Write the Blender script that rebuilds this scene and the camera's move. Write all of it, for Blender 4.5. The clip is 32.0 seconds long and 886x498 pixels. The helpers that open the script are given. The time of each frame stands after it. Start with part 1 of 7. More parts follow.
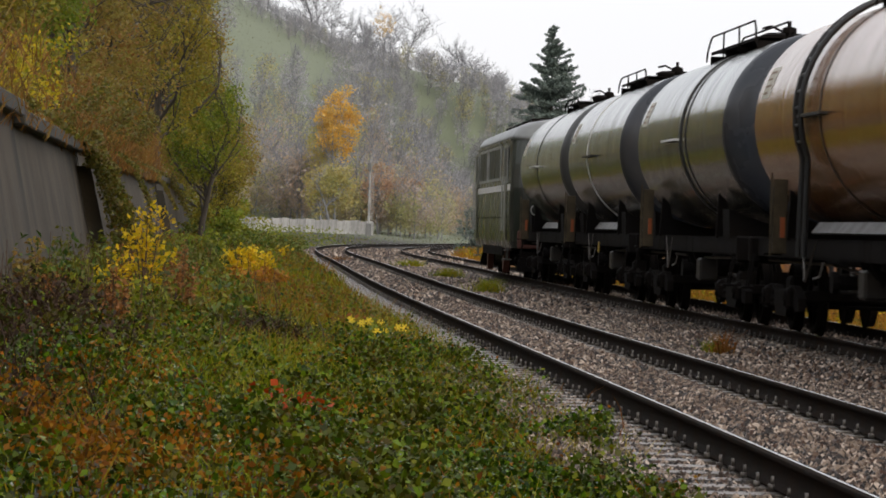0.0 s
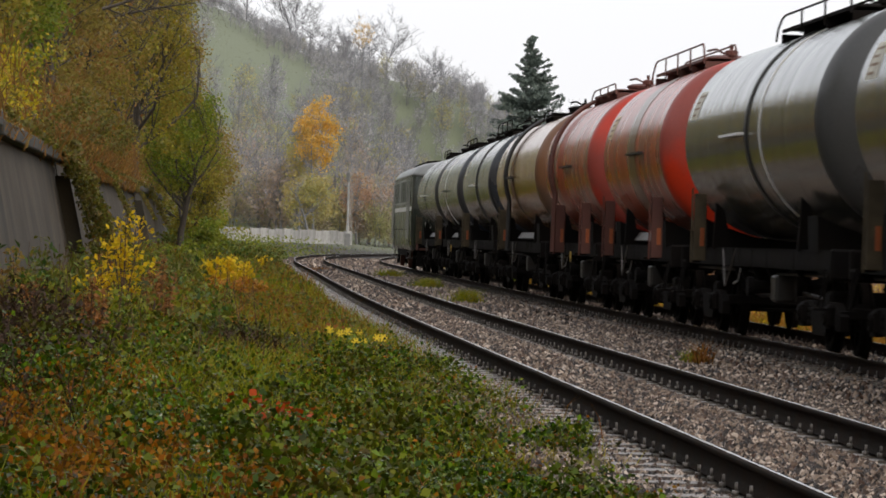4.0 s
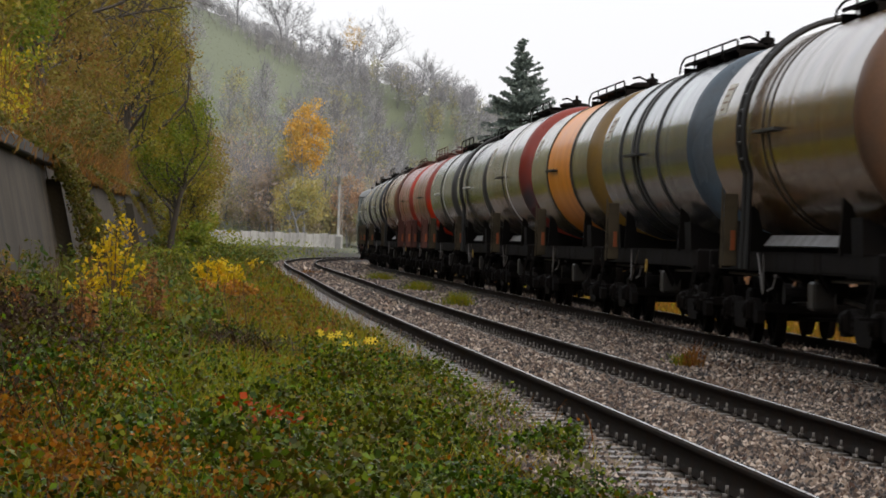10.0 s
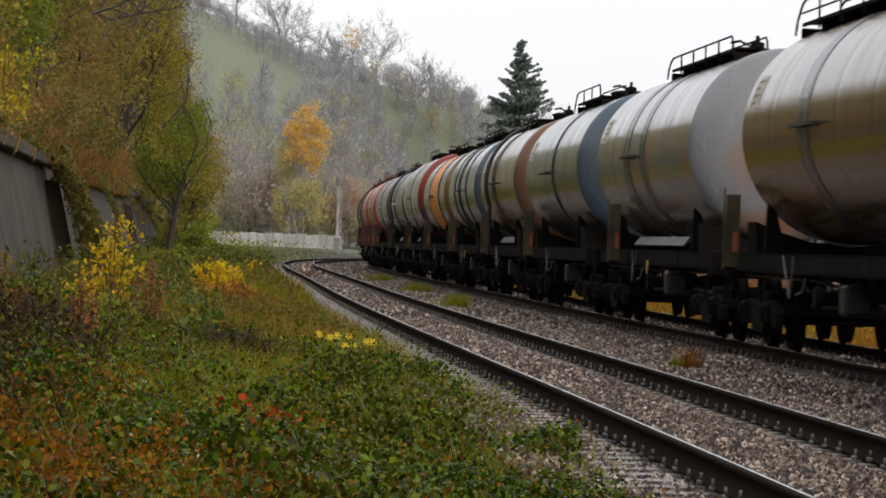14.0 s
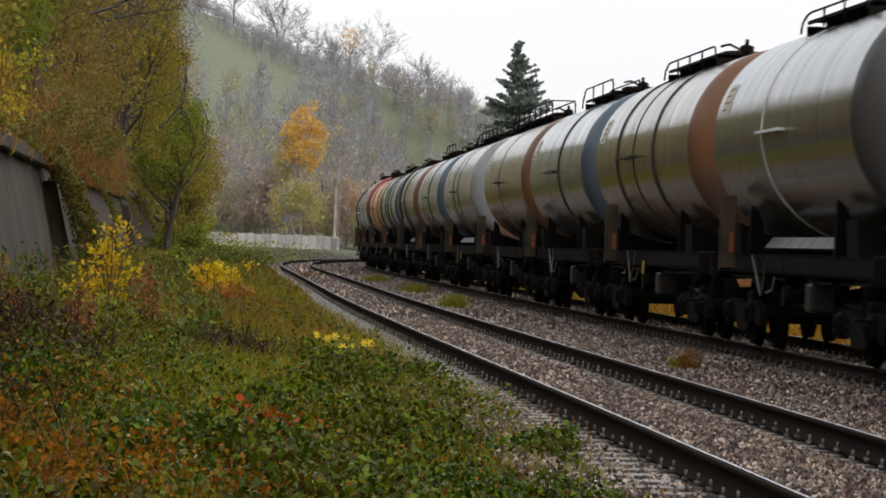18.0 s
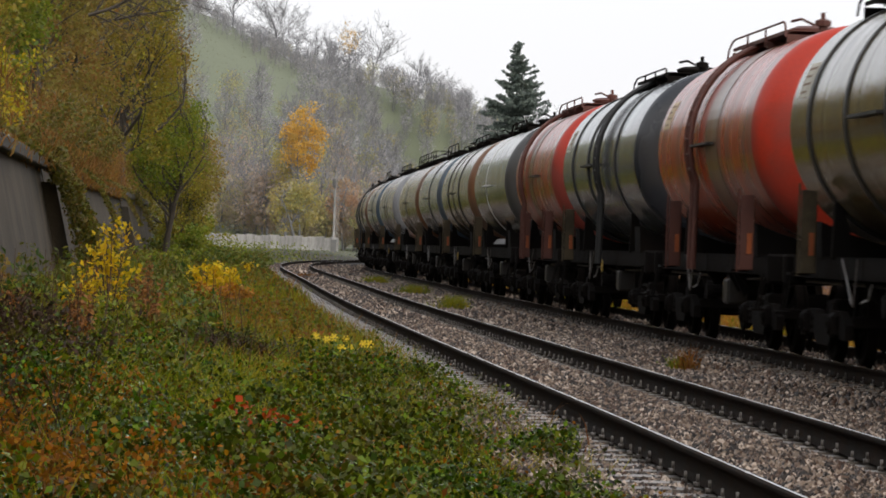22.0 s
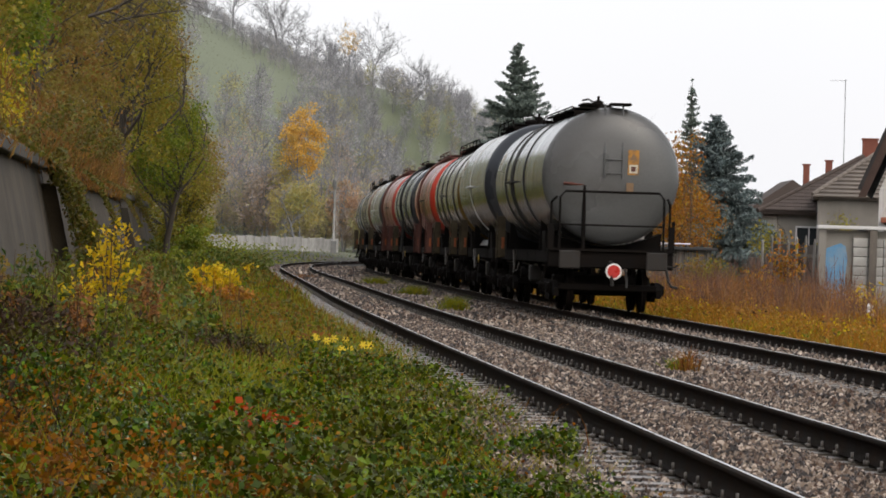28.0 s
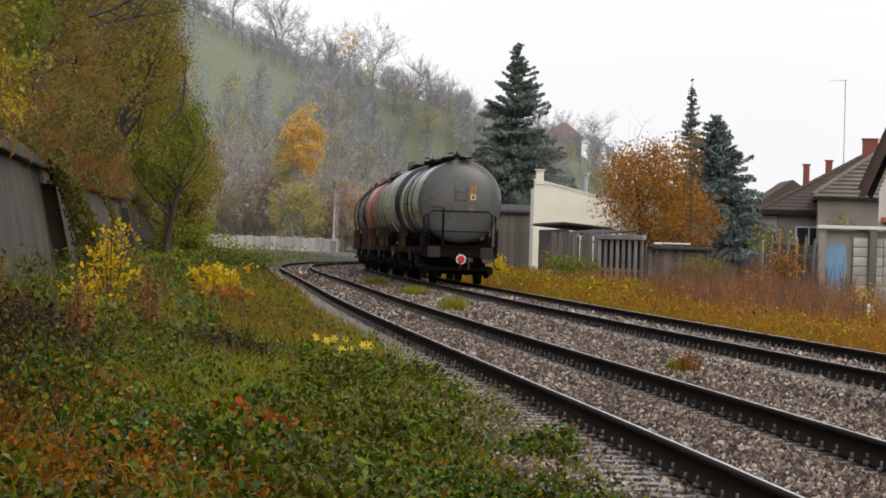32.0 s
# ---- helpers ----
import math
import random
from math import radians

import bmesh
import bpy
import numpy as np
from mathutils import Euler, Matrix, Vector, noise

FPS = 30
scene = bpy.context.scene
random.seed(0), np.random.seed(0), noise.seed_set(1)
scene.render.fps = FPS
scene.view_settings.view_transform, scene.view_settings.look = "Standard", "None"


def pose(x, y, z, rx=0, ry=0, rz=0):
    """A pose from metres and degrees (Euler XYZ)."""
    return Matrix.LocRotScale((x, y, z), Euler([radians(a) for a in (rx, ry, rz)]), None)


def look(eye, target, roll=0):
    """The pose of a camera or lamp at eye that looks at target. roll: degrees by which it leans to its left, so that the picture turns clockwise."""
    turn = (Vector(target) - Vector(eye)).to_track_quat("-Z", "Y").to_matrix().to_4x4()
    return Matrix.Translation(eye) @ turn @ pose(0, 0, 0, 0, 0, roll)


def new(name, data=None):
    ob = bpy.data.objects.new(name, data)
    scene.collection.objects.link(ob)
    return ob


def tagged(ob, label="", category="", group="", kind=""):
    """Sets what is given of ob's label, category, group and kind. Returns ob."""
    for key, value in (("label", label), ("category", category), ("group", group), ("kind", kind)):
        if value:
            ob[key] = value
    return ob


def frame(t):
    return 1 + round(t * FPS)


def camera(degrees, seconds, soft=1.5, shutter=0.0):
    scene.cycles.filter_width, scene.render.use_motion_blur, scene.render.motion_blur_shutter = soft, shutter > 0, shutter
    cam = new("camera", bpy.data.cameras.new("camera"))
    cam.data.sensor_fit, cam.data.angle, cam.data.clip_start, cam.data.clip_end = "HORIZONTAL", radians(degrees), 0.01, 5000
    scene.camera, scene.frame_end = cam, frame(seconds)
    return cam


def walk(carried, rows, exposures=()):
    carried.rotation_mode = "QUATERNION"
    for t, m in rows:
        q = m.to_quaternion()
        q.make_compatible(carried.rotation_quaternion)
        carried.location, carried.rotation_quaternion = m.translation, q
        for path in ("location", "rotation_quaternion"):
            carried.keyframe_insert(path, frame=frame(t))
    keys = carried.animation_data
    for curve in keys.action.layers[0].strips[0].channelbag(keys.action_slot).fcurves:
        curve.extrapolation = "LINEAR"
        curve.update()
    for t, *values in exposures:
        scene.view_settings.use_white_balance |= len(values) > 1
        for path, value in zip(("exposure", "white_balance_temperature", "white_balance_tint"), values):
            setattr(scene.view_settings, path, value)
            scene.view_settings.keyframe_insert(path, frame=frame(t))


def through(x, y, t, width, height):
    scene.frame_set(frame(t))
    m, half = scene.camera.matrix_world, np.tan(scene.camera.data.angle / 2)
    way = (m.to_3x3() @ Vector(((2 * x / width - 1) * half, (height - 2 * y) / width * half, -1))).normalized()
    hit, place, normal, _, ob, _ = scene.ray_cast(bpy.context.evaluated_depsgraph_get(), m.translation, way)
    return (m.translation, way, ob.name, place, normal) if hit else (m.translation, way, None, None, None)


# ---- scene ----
import itertools

EYE = (0.0, 0.0, 1.19)
# the tripod head settles: small turns to the left and down, in radians, time by time
PAN = [(0.0, .00969, -.00484), (0.25, .01062, -.00453), (0.5, .01094, -.00391), (1.0, .00953, -.00312), (1.5, .00789, -.00266),
       (2.0, .00672, -.00250), (2.5, .00570, -.00250), (3.0, .00484, -.00250), (3.5, .00437, -.00219), (4.5, .00322, -.00205),
       (5.5, .00234, -.00188), (6.0, .00203, -.00172), (6.5, .00172, -.00164), (7.0, .00156, -.00148), (8.0, .00141, -.00141),
       (9.0, .00128, -.00128), (10.0, .00122, -.00122), (12.0, .00098, -.00098), (14.0, .00092, -.00086), (15.5, .00070, -.00078),
       (17.0, .00031, -.00075), (18.5, .00022, -.00062), (20.0, .00020, -.00050), (22.0, .00003, -.00036), (24.0, .0, -.00020),
       (26.0, .0, .0), (28.0, .0, .0), (32.0, .0, .0)]
ROLL = 1.722
PITCH = -.0005


def aim(left, down):
    left, up = left + .03 * down, PITCH + down - .03 * left
    return look(EYE, (-math.sin(left), math.cos(left), EYE[2] + math.tan(up)), ROLL)


cam = camera(13.97, 32.0, soft=1.7, shutter=0.5)
walk(cam, [(t, aim(a, b)) for t, a, b in PAN])
scene.view_settings.exposure = 0.0

# ---- sky and light: a bright overcast afternoon ----
world = bpy.data.worlds.new("overcast_sky")
scene.world = world
world.use_nodes = True
wn = world.node_tree.nodes
wl = world.node_tree.links
wn.clear()
w_out = wn.new("ShaderNodeOutputWorld")
sky = wn.new("ShaderNodeTexSky")
sky.sky_type = "NISHITA"
sky.sun_disc = False
sky.sun_elevation, sky.sun_rotation = radians(38), radians(153)
sky.air_density, sky.dust_density, sky.ozone_density = 1.0, 6.0, 1.0
bg_sky = wn.new("ShaderNodeBackground")
bg_sky.inputs["Strength"].default_value = 0.05
wl.new(sky.outputs["Color"], bg_sky.inputs["Color"])
bg_cloud = wn.new("ShaderNodeBackground")
w_tex = wn.new("ShaderNodeTexCoord")
w_noise = wn.new("ShaderNodeTexNoise")
w_noise.inputs["Scale"].default_value = 2.2
w_noise.inputs["Detail"].default_value = 3.0
w_ramp = wn.new("ShaderNodeValToRGB")
w_ramp.color_ramp.elements[0].position, w_ramp.color_ramp.elements[0].color = 0.3, (0.82, 0.82, 0.85, 1)
w_ramp.color_ramp.elements[1].position, w_ramp.color_ramp.elements[1].color = 0.7, (0.92, 0.91, 0.925, 1)
wl.new(w_tex.outputs["Generated"], w_noise.inputs["Vector"])
wl.new(w_noise.outputs["Fac"], w_ramp.inputs["Fac"])
wl.new(w_ramp.outputs["Color"], bg_cloud.inputs["Color"])
bg_cloud.inputs["Strength"].default_value = 1.10
w_add = wn.new("ShaderNodeAddShader")
wl.new(bg_sky.outputs[0], w_add.inputs[0])
wl.new(bg_cloud.outputs[0], w_add.inputs[1])
wl.new(w_add.outputs[0], w_out.inputs["Surface"])
sun = new("sun", bpy.data.lights.new("sun", "SUN"))
sun.data.energy, sun.data.angle, sun.data.color = 0.6, radians(40), (1.0, 0.97, 0.92)
sun.matrix_world = look((44, -28, 80), (0, 60, 0))

# ---- materials ----


def mat(name, base, rough=0.7, metal=0.0, var=0.25, scale=3.0, tint=None, bump=0.1, fine=40.0, coat=0.0, spec=0.5, island=None, stain=None,
        stretch=(1, 1, 1), clear=0.0, objvar=0.0, far=None):
    """A surface with broad patches, fine grain and relief; island: colours picked piece by piece; far: another cover,
    paled for haze, beyond a line of y.
    """
    m = bpy.data.materials.new(name)
    m.use_nodes = True
    nd, ln = m.node_tree.nodes, m.node_tree.links
    b = nd["Principled BSDF"]
    b.inputs["Metallic"].default_value = metal
    b.inputs["Coat Weight"].default_value = coat
    b.inputs["Coat Roughness"].default_value = 0.12
    b.inputs["Specular IOR Level"].default_value = spec
    tc = nd.new("ShaderNodeTexCoord")
    mp = nd.new("ShaderNodeMapping")
    mp.inputs["Scale"].default_value = stretch
    ln.new(tc.outputs["Object"], mp.inputs["Vector"])
    n1 = nd.new("ShaderNodeTexNoise")
    n1.inputs["Scale"].default_value, n1.inputs["Detail"].default_value = scale, 5.0
    ln.new(mp.outputs["Vector"], n1.inputs["Vector"])
    n2 = nd.new("ShaderNodeTexNoise")
    n2.inputs["Scale"].default_value, n2.inputs["Detail"].default_value = fine, 3.0
    ln.new(tc.outputs["Object"], n2.inputs["Vector"])
    if island:
        geo = nd.new("ShaderNodeNewGeometry")
        ramp = nd.new("ShaderNodeValToRGB")
        ramp.color_ramp.interpolation = "LINEAR"
        els = ramp.color_ramp.elements
        while len(els) < len(island):
            els.new(0.5)
        for i, c in enumerate(island):
            els[i].position = i / max(1, len(island) - 1)
            els[i].color = (*c, 1)
        ln.new(geo.outputs["Random Per Island"], ramp.inputs["Fac"])
        src = ramp.outputs["Color"]
    else:
        rgb = nd.new("ShaderNodeRGB")
        rgb.outputs[0].default_value = (*base, 1)
        src = rgb.outputs[0]
    mix = nd.new("ShaderNodeMix")
    mix.data_type, mix.blend_type = "RGBA", "MIX"
    t2 = tint or tuple(c * 0.55 for c in base)
    mix.inputs["B"].default_value = (*t2, 1)
    mr = nd.new("ShaderNodeMapRange")
    mr.inputs["From Min"].default_value, mr.inputs["From Max"].default_value = 0.42, 0.68
    mr.inputs["To Min"].default_value, mr.inputs["To Max"].default_value = 0.0, var
    ln.new(n1.outputs["Fac"], mr.inputs["Value"])
    ln.new(mr.outputs["Result"], mix.inputs["Factor"])
    ln.new(src, mix.inputs["A"])
    last = mix.outputs["Result"]
    if stain:
        n3 = nd.new("ShaderNodeTexNoise")
        n3.inputs["Scale"].default_value, n3.inputs["Detail"].default_value = stain[1], 6.0
        ms = nd.new("ShaderNodeMapping")
        ms.inputs["Scale"].default_value = stain[3] if len(stain) > 3 else (1, 1, 1)
        ms.inputs["Location"].default_value = (3.1, 7.7, 1.3)
        ln.new(tc.outputs["Object"], ms.inputs["Vector"])
        ln.new(ms.outputs["Vector"], n3.inputs["Vector"])
        mr3 = nd.new("ShaderNodeMapRange")
        mr3.inputs["From Min"].default_value, mr3.inputs["From Max"].default_value = 0.5, 0.66
        mr3.inputs["To Max"].default_value = stain[2]
        ln.new(n3.outputs["Fac"], mr3.inputs["Value"])
        mx3 = nd.new("ShaderNodeMix")
        mx3.data_type = "RGBA"
        mx3.inputs["B"].default_value = (*stain[0], 1)
        ln.new(mr3.outputs["Result"], mx3.inputs["Factor"])
        ln.new(last, mx3.inputs["A"])
        last = mx3.outputs["Result"]
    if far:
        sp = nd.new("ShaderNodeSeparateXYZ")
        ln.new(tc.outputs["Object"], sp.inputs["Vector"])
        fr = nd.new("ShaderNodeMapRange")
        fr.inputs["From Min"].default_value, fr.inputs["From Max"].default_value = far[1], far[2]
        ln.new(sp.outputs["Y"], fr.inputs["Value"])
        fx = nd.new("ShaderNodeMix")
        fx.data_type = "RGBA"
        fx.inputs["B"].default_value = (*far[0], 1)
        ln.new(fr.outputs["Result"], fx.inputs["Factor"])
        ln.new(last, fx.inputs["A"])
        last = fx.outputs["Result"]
    gr = nd.new("ShaderNodeMix")
    gr.data_type, gr.blend_type = "RGBA", "MULTIPLY"
    gr.inputs["Factor"].default_value = 0.5
    gm = nd.new("ShaderNodeMapRange")
    gm.inputs["To Min"].default_value, gm.inputs["To Max"].default_value = 0.65, 1.35
    ln.new(n2.outputs["Fac"], gm.inputs["Value"])
    ln.new(last, gr.inputs["A"])
    ln.new(gm.outputs["Result"], gr.inputs["B"])
    last = gr.outputs["Result"]
    if objvar:
        oi = nd.new("ShaderNodeObjectInfo")
        om = nd.new("ShaderNodeMapRange")
        om.inputs["To Min"].default_value, om.inputs["To Max"].default_value = 1 - objvar, 1 + objvar
        ln.new(oi.outputs["Random"], om.inputs["Value"])
        ox = nd.new("ShaderNodeMix")
        ox.data_type, ox.blend_type = "RGBA", "MULTIPLY"
        ox.inputs["Factor"].default_value = 1.0
        ln.new(last, ox.inputs["A"])
        ln.new(om.outputs["Result"], ox.inputs["B"])
        last = ox.outputs["Result"]
    ln.new(last, b.inputs["Base Color"])
    rr = nd.new("ShaderNodeMapRange")
    rr.inputs["To Min"].default_value, rr.inputs["To Max"].default_value = max(0.03, rough - 0.12), min(1.0, rough + 0.12)
    ln.new(n1.outputs["Fac"], rr.inputs["Value"])
    ln.new(rr.outputs["Result"], b.inputs["Roughness"])
    if bump:
        bp = nd.new("ShaderNodeBump")
        bp.inputs["Strength"].default_value = bump
        bp.inputs["Distance"].default_value = 0.02
        ln.new(n2.outputs["Fac"], bp.inputs["Height"])
        ln.new(bp.outputs["Normal"], b.inputs["Normal"])
    if clear:
        b.inputs["Transmission Weight"].default_value = clear
    return m


def leaf_mat(name, colours, rough=0.5, through=0.35, patch=None, much=0.6, gloss=0.4, patch_scale=0.9):
    """Leaves: a colour picked leaf by leaf, a soft shine, some light through them."""
    m = mat(name, colours[0], rough=rough, island=colours, var=much, scale=patch_scale, tint=patch or tuple(sum(c[i] for c in colours) / len(colours) * .6 for i in range(3)), bump=0.0, fine=60.0, spec=gloss)
    b = m.node_tree.nodes["Principled BSDF"]
    tr = m.node_tree.nodes.new("ShaderNodeBsdfTranslucent")
    mx = m.node_tree.nodes.new("ShaderNodeMixShader")
    mx.inputs[0].default_value = through
    src = b.inputs["Base Color"].links[0].from_socket
    m.node_tree.links.new(src, tr.inputs["Color"])
    m.node_tree.links.new(b.outputs[0], mx.inputs[1])
    m.node_tree.links.new(tr.outputs[0], mx.inputs[2])
    m.node_tree.links.new(mx.outputs[0], m.node_tree.nodes["Material Output"].inputs["Surface"])
    return m


M = {}
M["ballast"] = mat("ballast_stone", (.10, .09, .085), .42, island=[(0.0054, 0.00328, 0.00222), (0.045, 0.0271, 0.017), (0.18, 0.127, 0.0888), (0.054, 0.0221, 0.00888), (0.0072, 0.0041, 0.00296), (0.252, 0.189, 0.137), (0.0162, 0.00902, 0.00518), (0.117, 0.0754, 0.0488), (0.234, 0.18, 0.133), (0.0072, 0.00492, 0.00296), (0.504, 0.41, 0.326), (0.054, 0.041, 0.0296)], var=.4, scale=.8, tint=(.060, .034, .018), bump=.3, spec=.22)
for nd_ in M["ballast"].node_tree.nodes:
    if nd_.type == "VALTORGB":
        nd_.color_ramp.interpolation = "CONSTANT"
M["bed"] = mat("ballast_bed", (.020, .015, .011), .85, var=.7, scale=9, tint=(.012, .010, .008), bump=.9, fine=30)
# from y 300 to 345 it turns to meadow, its green paled as haze
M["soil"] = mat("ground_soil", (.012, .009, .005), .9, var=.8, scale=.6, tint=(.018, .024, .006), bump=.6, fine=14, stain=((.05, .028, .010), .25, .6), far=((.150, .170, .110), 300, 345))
M["rail"] = mat("rail_steel", (.011, .0075, .0055), .85, metal=.0, var=.5, scale=4, tint=(.03, .016, .009), bump=.25, spec=.06)
M["rail_top"] = mat("polished_rail_head", (.62, .61, .60), .26, metal=1.0, var=.5, scale=1.2, tint=(.30, .26, .23), bump=.02)
M["sleeper"] = mat("sleeper_concrete", (.15, .128, .105), .4, var=.6, scale=3, tint=(.05, .045, .04), bump=.3, objvar=.25)
M["clip"] = mat("fastener_steel", (.16, .145, .13), .45, metal=.3, var=.9, scale=9, tint=(.02, .015, .012), bump=.1)
M["black"] = mat("black_underframe", (.009, .008, .0075), .8, metal=.0, var=.6, scale=2, tint=(.012, .009, .007), bump=.2, spec=.03)
M["wheel"] = mat("wheel_steel", (.006, .005, .0045), .75, metal=.0, var=.5, scale=3, tint=(.014, .01, .007), bump=.1, spec=.03)
M["tyre"] = mat("worn_tyre_steel", (.45, .44, .43), .3, metal=1.0, var=.3, scale=3, bump=.05)
M["concrete"] = mat("old_concrete", (.060, .043, .024), .85, var=.9, scale=.6, tint=(.030, .023, .013), bump=.35, fine=18, stain=((.012, .012, .008), .8, .8, (1.3, 1.3, .35)))
M["coping"] = mat("dark_coping", (.05, .046, .038), .85, var=.6, scale=1.2, tint=(.02, .02, .014), bump=.3)
M["white_wall"] = mat("cream_render", (.74, .72, .60), .85, var=.25, scale=.8, tint=(.55, .52, .42), bump=.15)
M["bark"] = mat("tree_bark", (.075, .062, .05), .85, var=.5, scale=3, tint=(.035, .03, .025), bump=.4)
M["bark_grey"] = mat("grey_bark", (.13, .12, .115), .85, var=.5, scale=2, tint=(.07, .065, .06), bump=.3)


def part(name, g, material, parent, label="", smooth=False, at=None):
    """ONE mesh object, from a Geo or from mesh data, under a thing or a part."""
    me = g if isinstance(g, bpy.types.Mesh) else g.mesh(name, material, smooth)
    ob = new(name, me)
    ob.parent = parent
    if at is not None:
        ob.matrix_basis = at
    if label:
        ob["label"] = label
    return ob


class Geo:
    """Vertices and faces that gather into one mesh."""

    def __init__(self):
        self.v, self.f = [], []

    def add(self, verts, faces):
        n = len(self.v)
        self.v += [tuple(p) for p in verts]
        self.f += [tuple(n + i for i in f) for f in faces]
        return self

    def box(self, x, y, z, sx, sy, sz, bev=0.0, turn=None):
        """A box about its centre; bev: chamfered upright and level edges."""
        hx, hy, hz = sx / 2, sy / 2, sz / 2
        if bev <= 0:
            vs = [(a * hx, b * hy, c * hz) for a, b, c in itertools.product((-1, 1), repeat=3)]
            fs = [(0, 1, 3, 2), (4, 6, 7, 5), (0, 4, 5, 1), (2, 3, 7, 6), (0, 2, 6, 4), (1, 5, 7, 3)]
        else:
            b = min(bev, hx * .9, hy * .9, hz * .9)
            ring = [(-hx + b, -hy), (hx - b, -hy), (hx, -hy + b), (hx, hy - b), (hx - b, hy), (-hx + b, hy), (-hx, hy - b), (-hx, -hy + b)]
            ins = [(max(-hx + b, min(hx - b, px)), max(-hy + b, min(hy - b, py))) for px, py in ring]
            vs = [(px, py, -hz + b) for px, py in ring] + [(px, py, hz - b) for px, py in ring]
            cap = [(-hx + b, -hy + b), (hx - b, -hy + b), (hx - b, hy - b), (-hx + b, hy - b)]
            vs += [(px, py, -hz) for px, py in cap] + [(px, py, hz) for px, py in cap]
            fs = [(i, (i + 1) % 8, 8 + (i + 1) % 8, 8 + i) for i in range(8)]
            m = [0, 1, 1, 2, 2, 3, 3, 0]
            for i in range(8):
                j = (i + 1) % 8
                for base, c0, flip in ((0, 16, True), (8, 20, False)):
                    q = [base + i, base + j, c0 + m[j], c0 + m[i]]
                    q = [q[0], q[1], q[2]] if m[i] == m[j] else q
                    fs.append(tuple(reversed(q)) if flip else tuple(q))
            fs += [(19, 18, 17, 16), (20, 21, 22, 23)]
        mm = Matrix.Translation((x, y, z)) @ (turn or Matrix.Identity(4))
        return self.add([mm @ Vector(p) for p in vs], fs)

    def tube(self, pts, r, n=8, r2=None, cap=True):
        """A round bar through points; r2: its radius at the far end."""
        pts = [Vector(p) for p in pts]
        rows = []
        for i, p in enumerate(pts):
            d = (pts[min(i + 1, len(pts) - 1)] - pts[max(i - 1, 0)]).normalized()
            a = d.orthogonal().normalized() if i == 0 else (a - d * a.dot(d)).normalized()
            b = d.cross(a)
            rad = r if r2 is None else r + (r2 - r) * i / (len(pts) - 1)
            rows.append([p + rad * (a * math.cos(2 * math.pi * k / n) + b * math.sin(2 * math.pi * k / n)) for k in range(n)])
        vs = [q for row in rows for q in row]
        fs = [(i * n + k, i * n + (k + 1) % n, (i + 1) * n + (k + 1) % n, (i + 1) * n + k) for i in range(len(rows) - 1) for k in range(n)]
        if cap:
            fs += [tuple(range(n - 1, -1, -1)), tuple((len(rows) - 1) * n + k for k in range(n))]
        return self.add(vs, fs)

    def spin(self, prof, n=32, a0=0.0, a1=360.0, axis="Y", at=(0, 0, 0)):
        """A body of revolution: prof is rows of (along, radius)."""
        full = a1 - a0 >= 359.9
        cols = n if full else n + 1
        vs = []
        for al, r in prof:
            for k in range(cols):
                w = radians(a0 + (a1 - a0) * k / n)
                c, s = r * math.sin(w), r * math.cos(w)
                vs.append({"Y": (at[0] + c, at[1] + al, at[2] + s), "X": (at[0] + al, at[1] + c, at[2] + s), "Z": (at[0] + c, at[1] + s, at[2] + al)}[axis])
        fs = [(i * cols + k, i * cols + (k + 1) % cols, (i + 1) * cols + (k + 1) % cols, (i + 1) * cols + k)
              for i in range(len(prof) - 1) for k in range(n)]
        return self.add(vs, fs)

    def prism(self, poly, y0, y1, axis="Y"):
        """A polygon (x, z) drawn out from y0 to y1."""
        n = len(poly)
        def put(a, b, t):
            return {"Y": (a, t, b), "X": (t, a, b), "Z": (a, b, t)}[axis]
        vs = [put(a, b, y0) for a, b in poly] + [put(a, b, y1) for a, b in poly]
        fs = [(k, (k + 1) % n, n + (k + 1) % n, n + k) for k in range(n)] + [tuple(range(n - 1, -1, -1)), tuple(range(n, 2 * n))]
        return self.add(vs, fs)

    def mesh(self, name, material, smooth=False):
        me = bpy.data.meshes.new(name)
        me.from_pydata(self.v, [], self.f)
        bm = bmesh.new()
        bm.from_mesh(me)
        bmesh.ops.recalc_face_normals(bm, faces=bm.faces)
        bm.to_mesh(me)
        bm.free()
        if material:
            me.materials.append(material)
        if smooth:
            me.shade_smooth()
        return me


def raw(name, verts, faces, material, smooth=False):
    """A mesh from numpy arrays, all faces with the same count of corners."""
    me = bpy.data.meshes.new(name)
    verts = np.asarray(verts, dtype=np.float32)
    faces = np.asarray(faces, dtype=np.int32)
    k = faces.shape[1]
    me.vertices.add(len(verts))
    me.vertices.foreach_set("co", verts.ravel())
    me.loops.add(faces.size)
    me.loops.foreach_set("vertex_index", faces.ravel())
    me.polygons.add(len(faces))
    me.polygons.foreach_set("loop_start", np.arange(0, faces.size, k, dtype=np.int32))
    me.update(calc_edges=True)
    if smooth:
        me.shade_smooth()
    me.materials.append(material)
    return me


def empty(name, m=None):
    ob = new(name)
    ob.empty_display_size = 0.2
    if m is not None:
        ob.matrix_basis = m
    return ob


